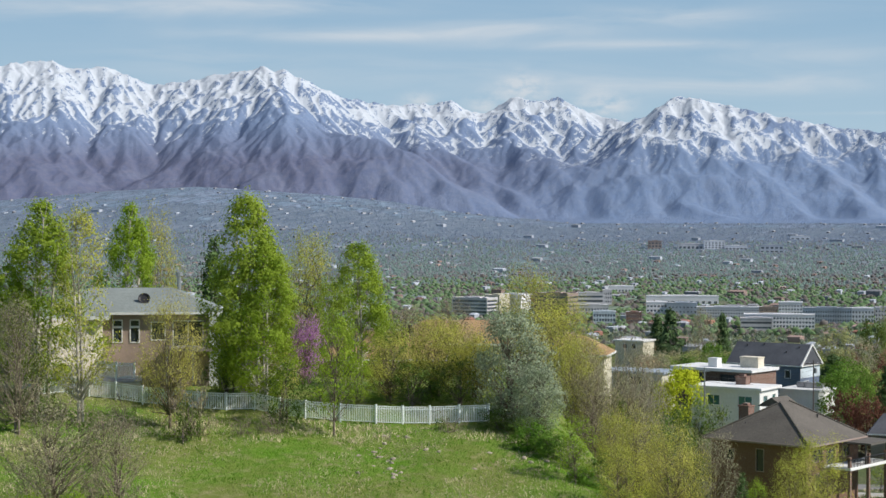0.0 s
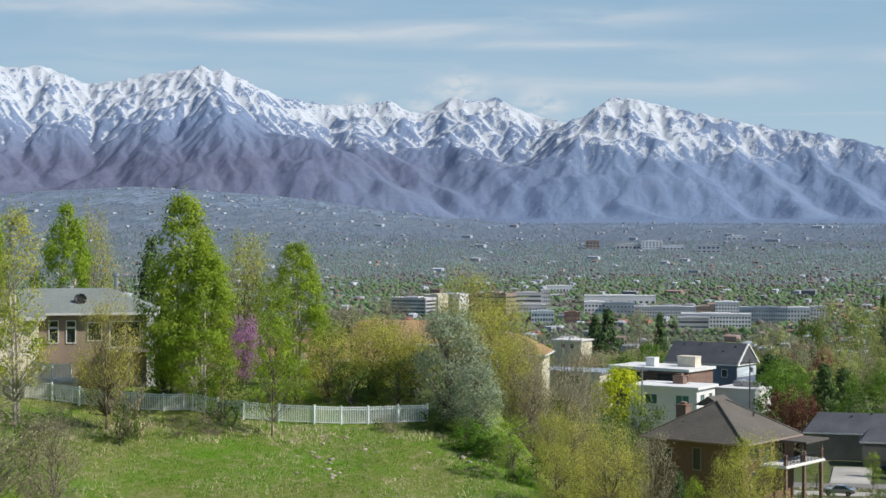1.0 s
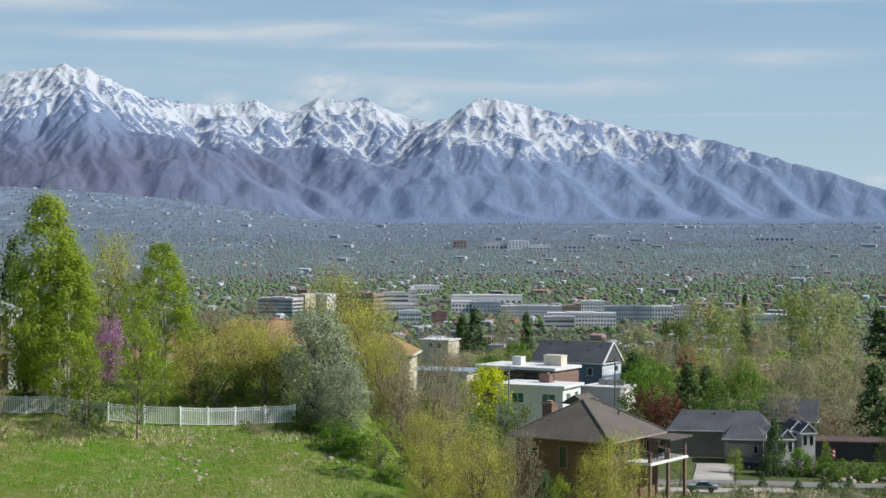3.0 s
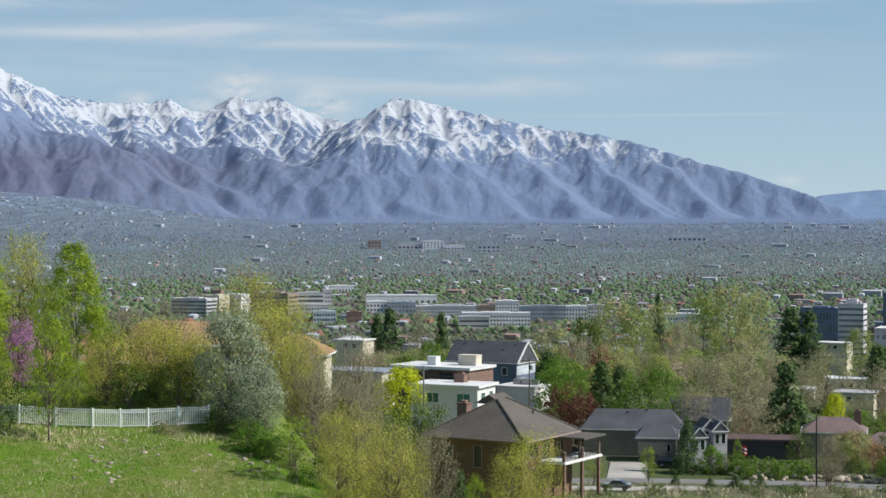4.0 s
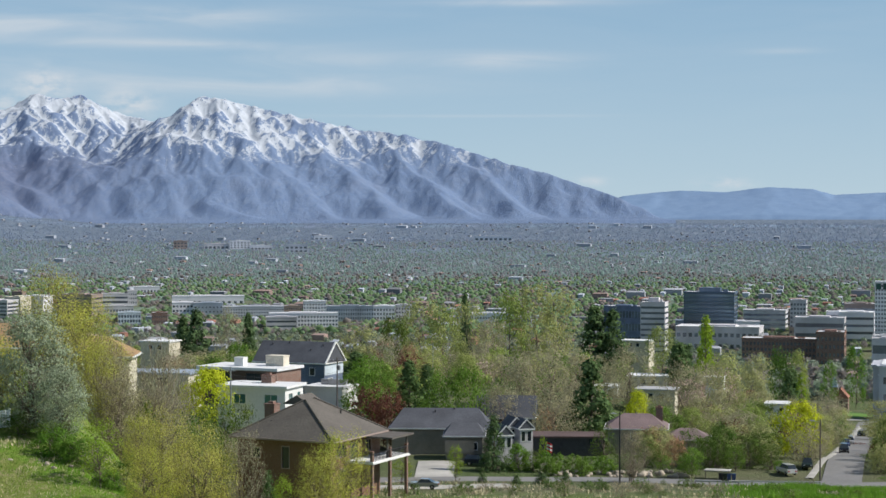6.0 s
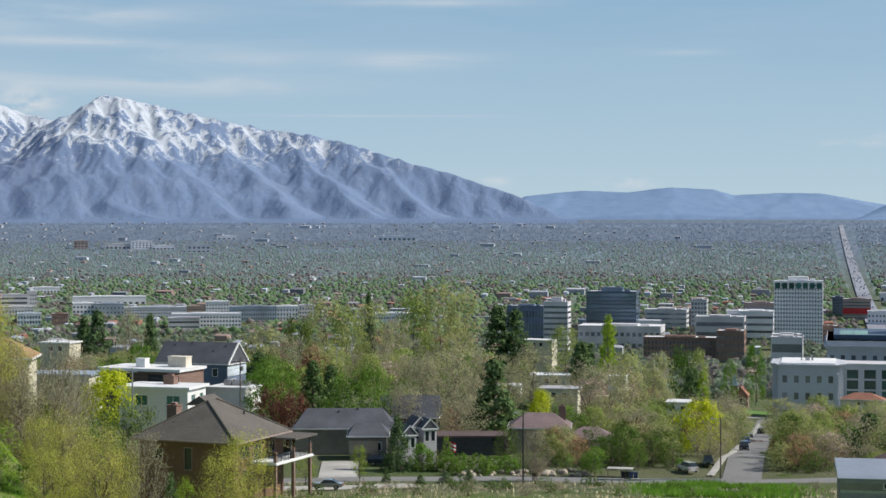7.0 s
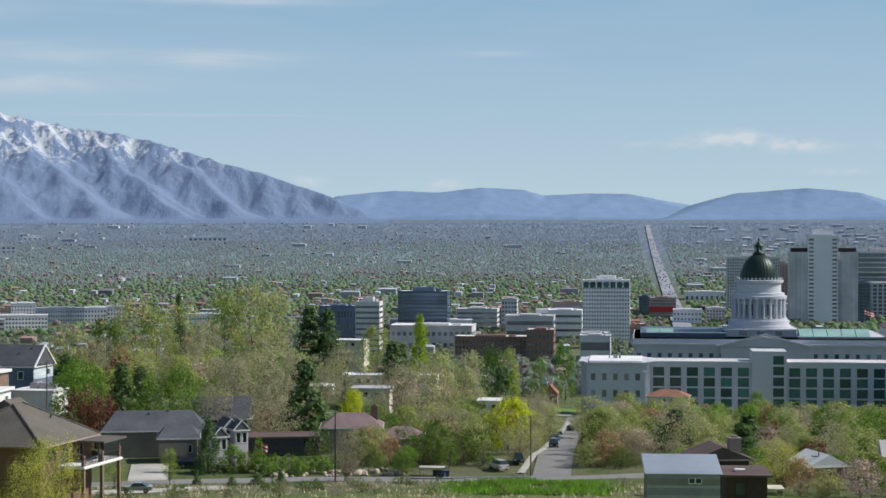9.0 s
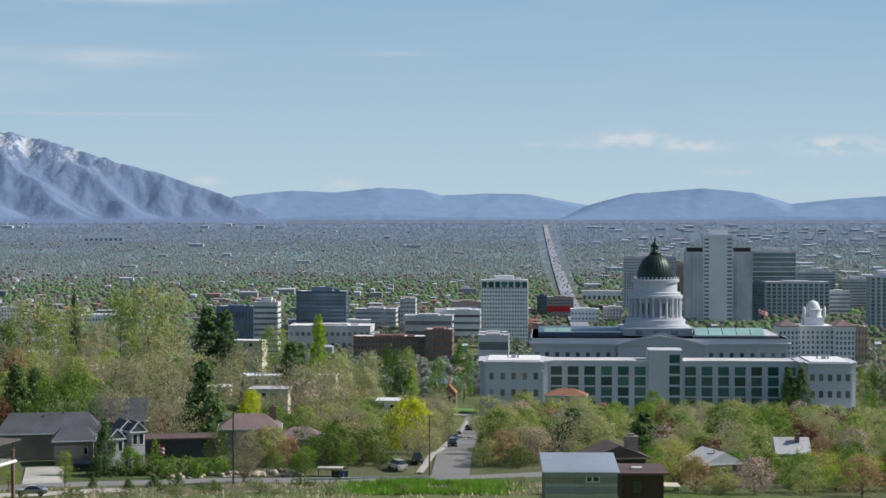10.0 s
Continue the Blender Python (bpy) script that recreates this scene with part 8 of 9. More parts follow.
def free_spots(count, d0, d1, a0, a1, lo, hi, seed):
    """Places in the gardens, clear of houses, streets and the open ground before them."""
    r = np.random.default_rng(seed)
    kinds = ["far_olive"] * 27 + ["far_tan"] * 24 + ["far_spring"] * 18 + ["far_bright"] * 7 + ["far_shade"] * 8 + ["far_fir"] * 3 + ["far_rust"] * 6 + ["far_crimson"] * 5 + ["far_pink"] * 10
    done, tries, out = 0, 0, []
    while done < count and tries < 40 * count:
        tries += 1
        d, az = math.sqrt(r.uniform(d0 ** 2, d1 ** 2)), r.uniform(a0, a1)
        x, y = spot(az, d)
        if any(math.hypot(x - fx, y - fy) < fr + 2 for fx, fy, fr in FOOT) or any(p - 0.2 < az < q + 0.2 and e < d < f for p, q, e, f in CLEAR):
            continue
        if any(math.hypot(x - tx, y - ty) < 0.62 * tr + 2.2 for tx, ty, tr in TAKEN):
            continue
        h = r.uniform(lo, hi)
        TAKEN.append((x, y, h * 0.5))
        out.append((kinds[int(r.integers(len(kinds)))], x, y, h, h * r.uniform(0.85, 1.2)))
        done += 1
    return out


def scatter_trees(*args):
    for key, x, y, h, w in free_spots(*args):
        plant(key, x, y, h, w)


def grove(label, step, *args):
    """Trees too far and too many to count, joined by kind: the same crowns, set on the ground."""
    heaps = {}
    for key, x, y, h, w in free_spots(*args):
        heaps.setdefault(key, []).append((x, y, h, w))
    for key, trees in heaps.items():
        crown = TREES[key][0][1]
        co = np.zeros(len(crown.vertices) * 3, np.float32)
        crown.vertices.foreach_get("co", co)
        co = co.reshape(-1, 3, 3)
        co = co[::step]
        mid = co.mean(1, keepdims=True)
        co = (mid + (co - mid) * (0.75 + 0.25 * step)).reshape(-1, 3)
        own = {"far_fir": (13.0, 6.4)}.get(key, (9.5, 9.5))
        all_v = []
        for x, y, h, w in trees:
            a = rng.uniform(0, 6.28)
            c, s = math.cos(a) * w / own[1], math.sin(a) * w / own[1]
            all_v.append(np.stack([co[:, 0] * c - co[:, 1] * s + x, co[:, 0] * s + co[:, 1] * c + y, co[:, 2] * h / own[0] + ground(x, y) - 0.3], -1))
        v = np.concatenate(all_v)
        tagged(new("garden_grove", sheet("garden_grove", v, np.arange(len(v)).reshape(-1, 3), crown.materials[0])), label, "trees", kind="stuff")


# the street, the cross road and the lawn stay open
CLEAR += [(-26.0, 0.4, 240, 304), (-3.6, -1.95, 280, 520), (-3.0, -1.75, 500, 740), (-6.5, -0.6, 770, 1000), (-20.5, -14.0, 270, 312), (-0.6, 0.6, 1000, 1800)]
scatter_trees(115, 310, 480, -24.5, 12.5, 5.5, 9.5, 61)
grove("budding garden trees between the houses", 3, 120, 308, 500, -24.5, 12.5, 5.5, 9.0, 67)
grove("budding garden trees between the houses and the capitol", 4, 300, 480, 740, -24.0, 12.5, 4.2, 7.0, 62)
scatter_trees(46, 205, 420, -46.0, -25.0, 5.0, 8.5, 63)
grove("budding garden trees below the spur", 4, 90, 420, 760, -46.0, -24.0, 6.0, 10.0, 65)
scatter_trees(36, 255, 330, -0.6, 12.5, 4.0, 6.5, 64)
grove("budding trees on the hill around the capitol grounds", 5, 130, 800, 1100, -30.0, 13.0, 6.0, 10.0, 66)



# ---- the white fence along the spur ----
def fence_line(pts, step):
    out = []
    for (a0, d0), (a1, d1) in zip(pts, pts[1:]):
        (x0, y0), (x1, y1) = spot(a0, d0), spot(a1, d1)
        n = max(1, round(math.hypot(x1 - x0, y1 - y0) / step))
        out += [(x0 + (x1 - x0) * i / n, y0 + (y1 - y0) * i / n) for i in range(n)]
    return out + [spot(*pts[-1])]


def metal_fence(label, pts, height, step, gap, mat, name="fence", lift=0.0):
    line = fence_line(pts, step)
    x0, y0 = line[0]
    z0 = ground(x0, y0)
    ob = thing(name, label, "fence", pose(x0, y0, z0 + lift))
    post = Build().box(-0.06, 0.06, -0.06, 0.06, -0.4, height + 0.06).box(-0.08, 0.08, -0.08, 0.08, height + 0.06, height + 0.12).mesh("post", mat)
    picket = Build().box(-0.034, 0.034, -0.018, 0.018, 0.1, height - 0.04).mesh("picket", mat)
    for (xa, ya), (xb, yb) in zip(line, line[1:]):
        za, zb = ground(xa, ya) - z0, ground(xb, yb) - z0
        part("post", post, ob, pose(xa - x0, ya - y0, za))
        for z in (0.14, height - 0.22, height - 0.02):
            part("rail", Build().tube((xa - x0, ya - y0, za + z), (xb - x0, yb - y0, zb + z), 0.045, 0.045, 4).mesh("rail", mat), ob)
        n = int(math.hypot(xb - xa, yb - ya) / gap)
        for i in range(1, n):
            k = i / n
            part("picket", picket, ob, pose(xa + (xb - xa) * k - x0, ya + (yb - ya) * k - y0, za + (zb - za) * k))
    xe, ye = line[-1]
    part("post", post, ob, pose(xe - x0, ye - y0, ground(xe, ye) - z0))
    return ob


FENCE_PAINT = material("white_fence_paint", (0.86, 0.89, 0.9), (0.8, 0.83, 0.84), 3.0, 0.55, 0.05, blotch=0.05)
metal_fence("white metal picket fence along the grassy slope", [(-44.32, 158.5), (-43.41, 160.0), (-40.04, 156.0), (-37.32, 154.0), (-35.68, 151.5), (-33.39, 150.0), (-31.64, 150.5), (-29.71, 151.0)],
            1.5, 2.5, 0.15, FENCE_PAINT)
metal_fence("short white railing by the stone house steps", [(-42.32, 161.5), (-41.73, 159.5), (-41.15, 161.0)], 1.5, 1.8, 0.15, FENCE_PAINT, lift=1.35)
tx, ty = spot(-41.73, 163.0)
pad = thing("terrace", "low pale stone terrace carrying the short railing", "terrace", pose(tx, ty, ground(tx, ty), 0, 0, -math.degrees(math.atan2(tx, ty))))
part("retaining_wall", Build().box(-2.2, 2.2, -3.6, 2.0, -2.0, 1.2).mesh("retaining_wall", M["pale_stone"]), pad)
part("coping", Build().box(-2.3, 2.3, -3.7, 2.1, 1.2, 1.32).mesh("coping", M["pavement"]), pad)


def board_fence(label, pts, height):
    line = fence_line(pts, 0.3)
    x0, y0 = line[0]
    z0 = ground(x0, y0)
    ob = thing("board_fence", label, "fence", pose(x0, y0, z0))
    me = Build().box(-0.13, 0.13, -0.02, 0.02, -0.6, height).mesh("board", M["wood"])
    for (xa, ya), (xb, yb) in zip(line, line[1:]):
        part("board", me, ob, pose(xa - x0, ya - y0, ground(xa, ya) - z0 + rng.uniform(-0.05, 0.05), 0, 0, math.degrees(math.atan2(yb - ya, xb - xa))))
    for z in (0.4, height - 0.3):
        a, b = line[0], line[-1]
        part("rail", Build().tube((0, 0.06, z), (b[0] - x0, b[1] - y0 + 0.06, ground(*b) - z0 + z), 0.05, 0.05, 4).mesh("rail", M["wood"]), ob)


board_fence("weathered wooden board fence behind the bushes", [(-26.51, 200), (-25.14, 203), (-23.59, 206)], 1.8)

# ---- roads and paving ----
ribbon("road", "pale asphalt road along the hillside", [spot(-18.53, 283), spot(-14.87, 287), spot(-11.25, 287), spot(-6.67, 284), spot(-6.68, 284), spot(-3.74, 288), spot(-1.16, 292), spot(2.50, 300)], 7.5, M["asphalt"])
ribbon("street", "straight pale street running down towards the city", [spot(-3.09, 290), spot(-2.89, 330), spot(-2.60, 420), spot(-2.30, 560), spot(-2.12, 740)], 6.4, M["asphalt"], 0.16)
ribbon("pavement", "pale concrete path beside the street", [spot(-4.07, 296), spot(-3.41, 335), spot(-2.89, 420), spot(-2.49, 560)], 1.3, M["pavement"], 0.22, cat="pavement")
ribbon("driveway", "pale concrete driveway to the grey house", [spot(-16.15, 290), spot(-16.11, 300), spot(-16.06, 311)], 6.5, M["pavement"], 0.18, cat="driveway")
ribbon("pavement", "pale concrete path by the parked sedan", [spot(-17.98, 262), spot(-15.96, 263.5), spot(-13.60, 268)], 5.0, M["pavement"], 0.16, cat="pavement")
ribbon("car_park", "pale paving beside the office wing", [(-75, 800), (-45, 820), (-38, 850)], 16, M["pavement"], 0.2, cat="pavement")
ribbon("lawn", "bright green lawn beside the capitol", [(-95, 850), (-60, 880), (-30, 930)], 40, material("mown_lawn", (0.1, 0.2, 0.035), (0.13, 0.24, 0.045), 0.8, 0.95, 0.1), 0.15, cat="lawn")

# guard rail
gx, gy = spot(-7.41, 281)
rail_ob = thing("guard_rail", "steel guard rail along the road", "guard rail", pose(gx, gy, ground(gx, gy)))
grail = fence_line([(-7.68, 281), (-6.31, 281), (-5.02, 283.5), (-3.74, 286)], 2.4)
for (xa, ya), (xb, yb) in zip(grail, grail[1:]):
    za, zb = ground(xa, ya) - ground(gx, gy), ground(xb, yb) - ground(gx, gy)
    part("post", Build().box(-0.09, 0.09, -0.09, 0.09, -0.3, 0.75).mesh("post", M["wood"]), rail_ob, pose(xa - gx, ya - gy, za))
    part("rail", Build().tube((xa - gx, ya - gy - 0.1, za + 0.62), (xb - gx, yb - gy - 0.1, zb + 0.62), 0.17, 0.17, 4).mesh("rail", M["galv"]), rail_ob)


# ---- cars ----
RUBBER = material("tyre_rubber", (0.02, 0.02, 0.02), (0.015, 0.015, 0.015), 5.0, 0.9, 0.1)
RIM = material("alloy_rim", (0.4, 0.4, 0.42), (0.33, 0.33, 0.35), 4.0, 0.35, 0.0, metal=0.8)
LAMP = material("lamp_glass", (0.6, 0.6, 0.58), (0.5, 0.5, 0.5), 4.0, 0.15, 0.0)
TAIL = material("red_tail_lamp", (0.35, 0.02, 0.02), (0.28, 0.015, 0.015), 4.0, 0.2, 0.0)


def car(label, x, y, turn, paint, kind="sedan", z=None):
    ob = thing("car", label, "car", pose(x, y, (ground(x, y) + 0.2) if z is None else z, 0, 0, turn))
    tall = 1.45 if kind == "sedan" else 1.78
    low = 0.92 if kind == "sedan" else 1.08
    side = [(-2.3, 0.35), (-2.32, 0.8), (-1.9, low), (-0.2, low + 0.04), (1.7, low + 0.06), (2.28, low - 0.02), (2.32, 0.4)] if kind == "sedan" else [(-2.3, 0.4), (-2.32, 0.85), (-2.0, low), (0, low + 0.04), (2.25, low + 0.06), (2.32, 0.45)]
    cab = [(-1.0, low), (-0.35, tall - 0.04), (0.75, tall), (1.62, low + 0.05)] if kind == "sedan" else [(-1.15, low), (-0.6, tall - 0.04), (1.9, tall), (2.22, low + 0.05)]

    def extrude(profile, half, top_half, mat, name):
        n = len(profile)
        zmax, zmin = max(p[1] for p in profile), min(p[1] for p in profile)
        v = []
        for s in (-1, 1):
            for px, pz in profile:
                k = (pz - zmin) / (zmax - zmin)
                v.append((px, s * (half + (top_half - half) * k), pz))
        f = [tuple(range(n)), tuple(range(2 * n - 1, n - 1, -1))] + [(i, i + n, (i + 1) % n + n, (i + 1) % n) for i in range(n)]
        return solid(name, v, f, mat)

    part("body", extrude(side, 0.86, 0.9, paint, "body"), ob)
    part("cabin_glass", extrude(cab, 0.84, 0.62, M["glass"], "cabin_glass"), ob)
    xr = [p[0] for p in cab[1:3]]
    part("car_roof", Build().box(xr[0], xr[1], -0.64, 0.64, tall - 0.05, tall + 0.02).mesh("car_roof", paint), ob)
    for px in (-1.45, 1.4):
        for s in (-1, 1):
            t = part("wheel", Build().ring([(0.33, -0.1), (0.35, -0.06), (0.35, 0.06), (0.33, 0.1)], 16).mesh("wheel", RUBBER), ob, pose(px, s * 0.82, 0.34, 90, 0, 0))
            part("rim", Build().ring([(0.2, -0.115), (0.21, 0.115)], 10).mesh("rim", RIM), t)
    for s in (-1, 1):
        part("headlight", Build().box(-2.34, -2.2, s * 0.62 - 0.2, s * 0.62 + 0.2, 0.66, 0.8).mesh("headlight", LAMP), ob)
        part("tail_light", Build().box(2.2, 2.34, s * 0.66 - 0.18, s * 0.66 + 0.18, 0.7, 0.86).mesh("tail_light", TAIL), ob)
    return ob


def paint(name, c):
    m = material(name, c, tuple(0.92 * k for k in c), 2.0, 0.25, 0.0, metal=0.3, blotch=0.04)
    m.node_tree.nodes["Principled BSDF"].inputs["Coat Weight"].default_value = 0.6
    return m


SILVER, NAVY, WHITE_P, GREEN_P, BLACK_P, BLUE_P = (paint("silver_paint", (0.45, 0.45, 0.46)), paint("navy_paint", (0.03, 0.035, 0.06)), paint("pearl_paint", (0.68, 0.68, 0.68)),
                                                   paint("dark_green_paint", (0.03, 0.05, 0.045)), paint("black_paint", (0.02, 0.02, 0.022)), paint("blue_paint", (0.05, 0.09, 0.25)))
car("silver sedan parked beside the brown house", *spot(-16.49, 259), 8, SILVER)
car("dark blue estate car on the driveway", *spot(-14.72, 306), 186, NAVY, "suv")
car("silver hatchback on the road at the corner", *spot(-4.79, 300), -60, WHITE_P, "suv")
car("dark green off-roader parked at the corner", *spot(-4.14, 309), 95, GREEN_P, "suv")
car("dark sedan driving down the street", *spot(-3.00, 352), 95, BLACK_P, "suv")
car("silver pickup parked along the street", *spot(-2.82, 405), 95, SILVER, "suv")
car("blue car parked by the kerb", *spot(-2.95, 392), 95, BLUE_P)
car("dark car far down the street", *spot(-2.47, 470), 95, BLACK_P)
for px in (700, 712, 722, 735, 748):
    car("car in the car park by the lawn", *spot(-3.3 + (px - 784) * 0.0184, 900 + px % 7 * 3), 0, (SILVER, WHITE_P, BLACK_P)[px % 3])


# ---- bins, boulders, hedge bushes, saplings ----
def bin_thing(label, x, y, mat):
    ob = thing("waste_bin", label, "bin", pose(x, y, ground(x, y) + 0.1, 0, 0, 15), "bins at the kerb")
    part("body", Build().add([(-0.27, -0.27, 0), (0.27, -0.27, 0), (0.27, 0.27, 0), (-0.27, 0.27, 0), (-0.34, -0.34, 1.0), (0.34, -0.34, 1.0), (0.34, 0.34, 1.0), (-0.34, 0.34, 1.0)],
                             [(3, 2, 1, 0), (0, 1, 5, 4), (1, 2, 6, 5), (2, 3, 7, 6), (3, 0, 4, 7), (4, 5, 6, 7)]).mesh("body", mat), ob)
    part("lid", Build().box(-0.37, 0.37, -0.38, 0.38, 1.0, 1.1).mesh("lid", mat), ob)


for px, mat, word in ((590, M["dark_metal"], "black"), (597, GREEN_P, "dark green"), (604, BLUE_P, "blue"), (612, BLUE_P, "blue")):
    bin_thing(word + " wheeled bin at the road edge", *spot(-3.3 + (px - 784) * 0.0184, 292), mat)
ux, uy = spot(-7.06, 293)
lean = thing("lean_to", "low pale shelter beside the bins", "shelter", pose(ux, uy, ground(ux, uy)))
part("roof", Build().box(-1.6, 2.6, -1.2, 1.2, 1.5, 1.62).mesh("roof", M["pavement"]), lean)
for sx in (-1.4, 2.4):
    part("post", Build().box(sx - 0.06, sx + 0.06, -1.0, -0.88, -0.2, 1.5).mesh("post", M["wood"]), lean)

r7 = np.random.default_rng(9)
STONES = []
for k in range(5):
    v = ICO_V * (1 + r7.normal(size=(len(ICO_V), 1)) * 0.13) * np.array([1.0, 0.8, 0.7])
    STONES.append(sheet("boulder", v, ICO_F, M["boulder"]))
for i in range(70):
    px = r7.uniform(1225, 1490)
    d = 291.5 + r7.uniform(0, 7) + (px > 1380) * 1.5
    x, y = spot(-20.66 + (px - 784) * 0.01815, d)
    b = new("boulder", STONES[i % 5])
    s = r7.uniform(0.25, 0.7) * (1.25 if px > 1400 else 1.0)
    b.matrix_world = Matrix.LocRotScale((x, y, ground(x, y) + 0.12 * s + 0.25), Euler((0, 0, r7.uniform(0, 6))), (s, s, s))
    tagged(b, "tan boulder in the bank beside the road", "boulder", "boulders of the bank")
for i in range(34):
    x, y = spot(-33.2 + r7.normal() * 0.3 + (i % 4 == 0) * r7.uniform(-2, 4), 146 - r7.uniform(0, 12))
    b = new("rock", STONES[i % 5])
    s = r7.uniform(0.07, 0.26)
    b.matrix_world = Matrix.LocRotScale((x, y, ground(x, y) - 0.02), Euler((0, 0, r7.uniform(0, 6))), (s * 1.3, s, s))
    tagged(b, "pale rock lying in the grass", "rock", "rocks on the slope")
for i in range(16):
    x, y = spot(-27.6 + r7.uniform(-1.0, 0.9), r7.uniform(139, 149))
    b = new("rock", STONES[i % 5])
    s = r7.uniform(0.15, 0.36)
    b.matrix_world = Matrix.LocRotScale((x, y, ground(x, y)), Euler((0, 0, r7.uniform(0, 6))), (s, s, s))
    tagged(b, "pale rock lying in the grass", "rock", "rocks on the slope")

for key, p, width in [
        ("hedge", (-69.6, 291.8, 62.3), 4.6), ("shade", (-67.0, 291.4, 61.3), 4.0), ("hedge", (-65.2, 291.8, 61.1), 3.4), ("hedge", (-62.5, 291.4, 60.9), 3.6), ("hedge", (-59.9, 291.9, 60.8), 3.6), ("hedge", (-57.2, 291.4, 60.6), 3.6), ("hedge", (-54.6, 291.9, 60.7), 3.8), ("hedge", (-62.7, 287.2, 60.5), 2.6), ("hedge", (-57.7, 288.3, 60.4), 2.6),
        ("fir", (-73.6, 290.8, 67.0), 5.0), ("young", (-75.6, 273.7, 64.0), 3.0), ("fir", (-70.7, 272.0, 60.8), 1.6), ("fir", (-64.2, 268.4, 60.5), 2.0), ("fir", (-60.6, 270.3, 60.8), 2.6),
        ("fir", (-56.9, 271.1, 60.9), 2.2), ("fir", (-51.4, 268.1, 59.1), 1.6), ("shrub", (-72.9, 262.0, 59.7), 3.0), ("young", (-79.3, 256.0, 65.1), 3.2), ("young", (-66.1, 295.7, 63.2), 1.8),
        ("bright", (-39.7, 290.3, 62.7), 4.4), ("bright", (-45.4, 296.6, 60.7), 3.0), ("bare", (-48.0, 279.9, 66.3), 6.0), ("shade", (-37.3, 303.7, 64.0), 5.0), ("shade", (-58.6, 312.6, 63.6), 5.0),
        ("far_olive", (-50.0, 305.9, 63.7), 6.0), ("bright", (-40.9, 291.1, 61.7), 4.0), ("shade", (-38.3, 309.6, 62.3), 6.0), ("bright", (-9.0, 299.9, 57.9), 3.0), ("shrub", (-23.7, 269.0, 58.8), 3.0),
        ("shrub", (-26.1, 266.7, 59.3), 2.6), ("shrub", (-20.3, 271.2, 59.0), 2.4), ("shade", (-12.0, 329.8, 58.0), 4.5), ("shade", (-10.3, 344.8, 58.3), 6.0),
        ("shrub", (-92.2, 111.9, 85.6), 2.6), ("shrub_brown", (-99.5, 112.2, 86.0), 2.4), ("shrub_brown", (-88.0, 117.7, 84.7), 2.6), ("shrub_brown", (-89.3, 115.5, 84.3), 2.0), ("shrub_brown", (-76.0, 127.0, 83.8), 2.2),
        ("shrub", (-77.1, 126.9, 83.6), 1.2), ("shade", (-69.3, 128.5, 84.0), 4.0), ("shade", (-73.2, 129.8, 83.9), 3.4), ("shrub", (-67.0, 126.3, 83.4), 3.0), ("bright", (-65.9, 124.6, 83.0), 1.6),
        ("shade", (-106.2, 108.8, 88.3), 3.6), ("spring", (-80.6, 86.2, 82.4), 3.0), ("spring", (-81.7, 83.7, 82.5), 3.0), ("spring", (-79.0, 87.7, 82.0), 2.6)]:
    at(key, p, width)


# gardens that close in on the road and the street
for key, az, d, h, width in [
        ("shade", -9.3, 306, 5.0, 5.0), ("far_olive", -8.8, 312, 6.5, 6.0), ("far_rust", -8.3, 306, 5.0, 4.6), ("shade", -7.9, 309, 6.6, 5.4), ("shade", -7.3, 306, 5.6, 5.0), ("far_shade", -6.8, 311, 7.4, 6.0),
        ("bright", -6.4, 303, 4.4, 3.8), ("shade", -6.0, 307, 6.2, 5.4), ("far_olive", -5.6, 313, 7.0, 6.4), ("shade", -5.3, 306, 4.6, 4.4), ("hedge", -5.0, 303, 2.0, 3.0), ("shade", -9.9, 303, 3.4, 4.0),
        ("far_olive", -1.9, 305, 5.0, 4.6), ("shade", -1.7, 312, 6.4, 5.4), ("far_rust", -1.3, 308, 6.0, 6.0), ("far_shade", -1.5, 322, 8.0, 6.6), ("far_olive", -0.9, 316, 7.6, 6.4), ("shade", -0.8, 304, 4.0, 4.4),
        ("far_tan", -0.4, 310, 6.6, 6.0), ("far_spring", -1.6, 338, 8.4, 7.0), ("far_olive", -1.3, 352, 8.6, 7.4), ("far_crimson", -1.95, 331, 3.4, 3.4), ("far_tan", -1.1, 368, 8.6, 8.0), ("far_spring", -0.6, 342, 8.2, 7.0),
        ("far_tan", -3.9, 330, 8.0, 6.6), ("far_olive", -3.75, 346, 8.0, 6.6), ("far_tan", -3.5, 365, 8.6, 7.4), ("far_shade", -3.35, 384, 7.0, 6.0), ("far_tan", -3.2, 408, 8.0, 7.0), ("far_olive", -1.3, 395, 8.0, 7.4)]:
    plant(key, *spot(az, d), h, width)

# rough scrub on the bank below the road
for i in range(85):
    a, dd = r7.uniform(-19.5, -0.6), r7.uniform(240, 279.5)
    if -17.2 < a < -14.6 and dd > 270:
        continue
    x, y = spot(a, dd)
    key = ("shrub", "shrub", "shrub_brown", "shrub_brown", "shade", "shrub")[i % 6]
    s = r7.uniform(0.7, 1.9)
    plant(key, x, y, s, s * r7.uniform(1.0, 1.7))


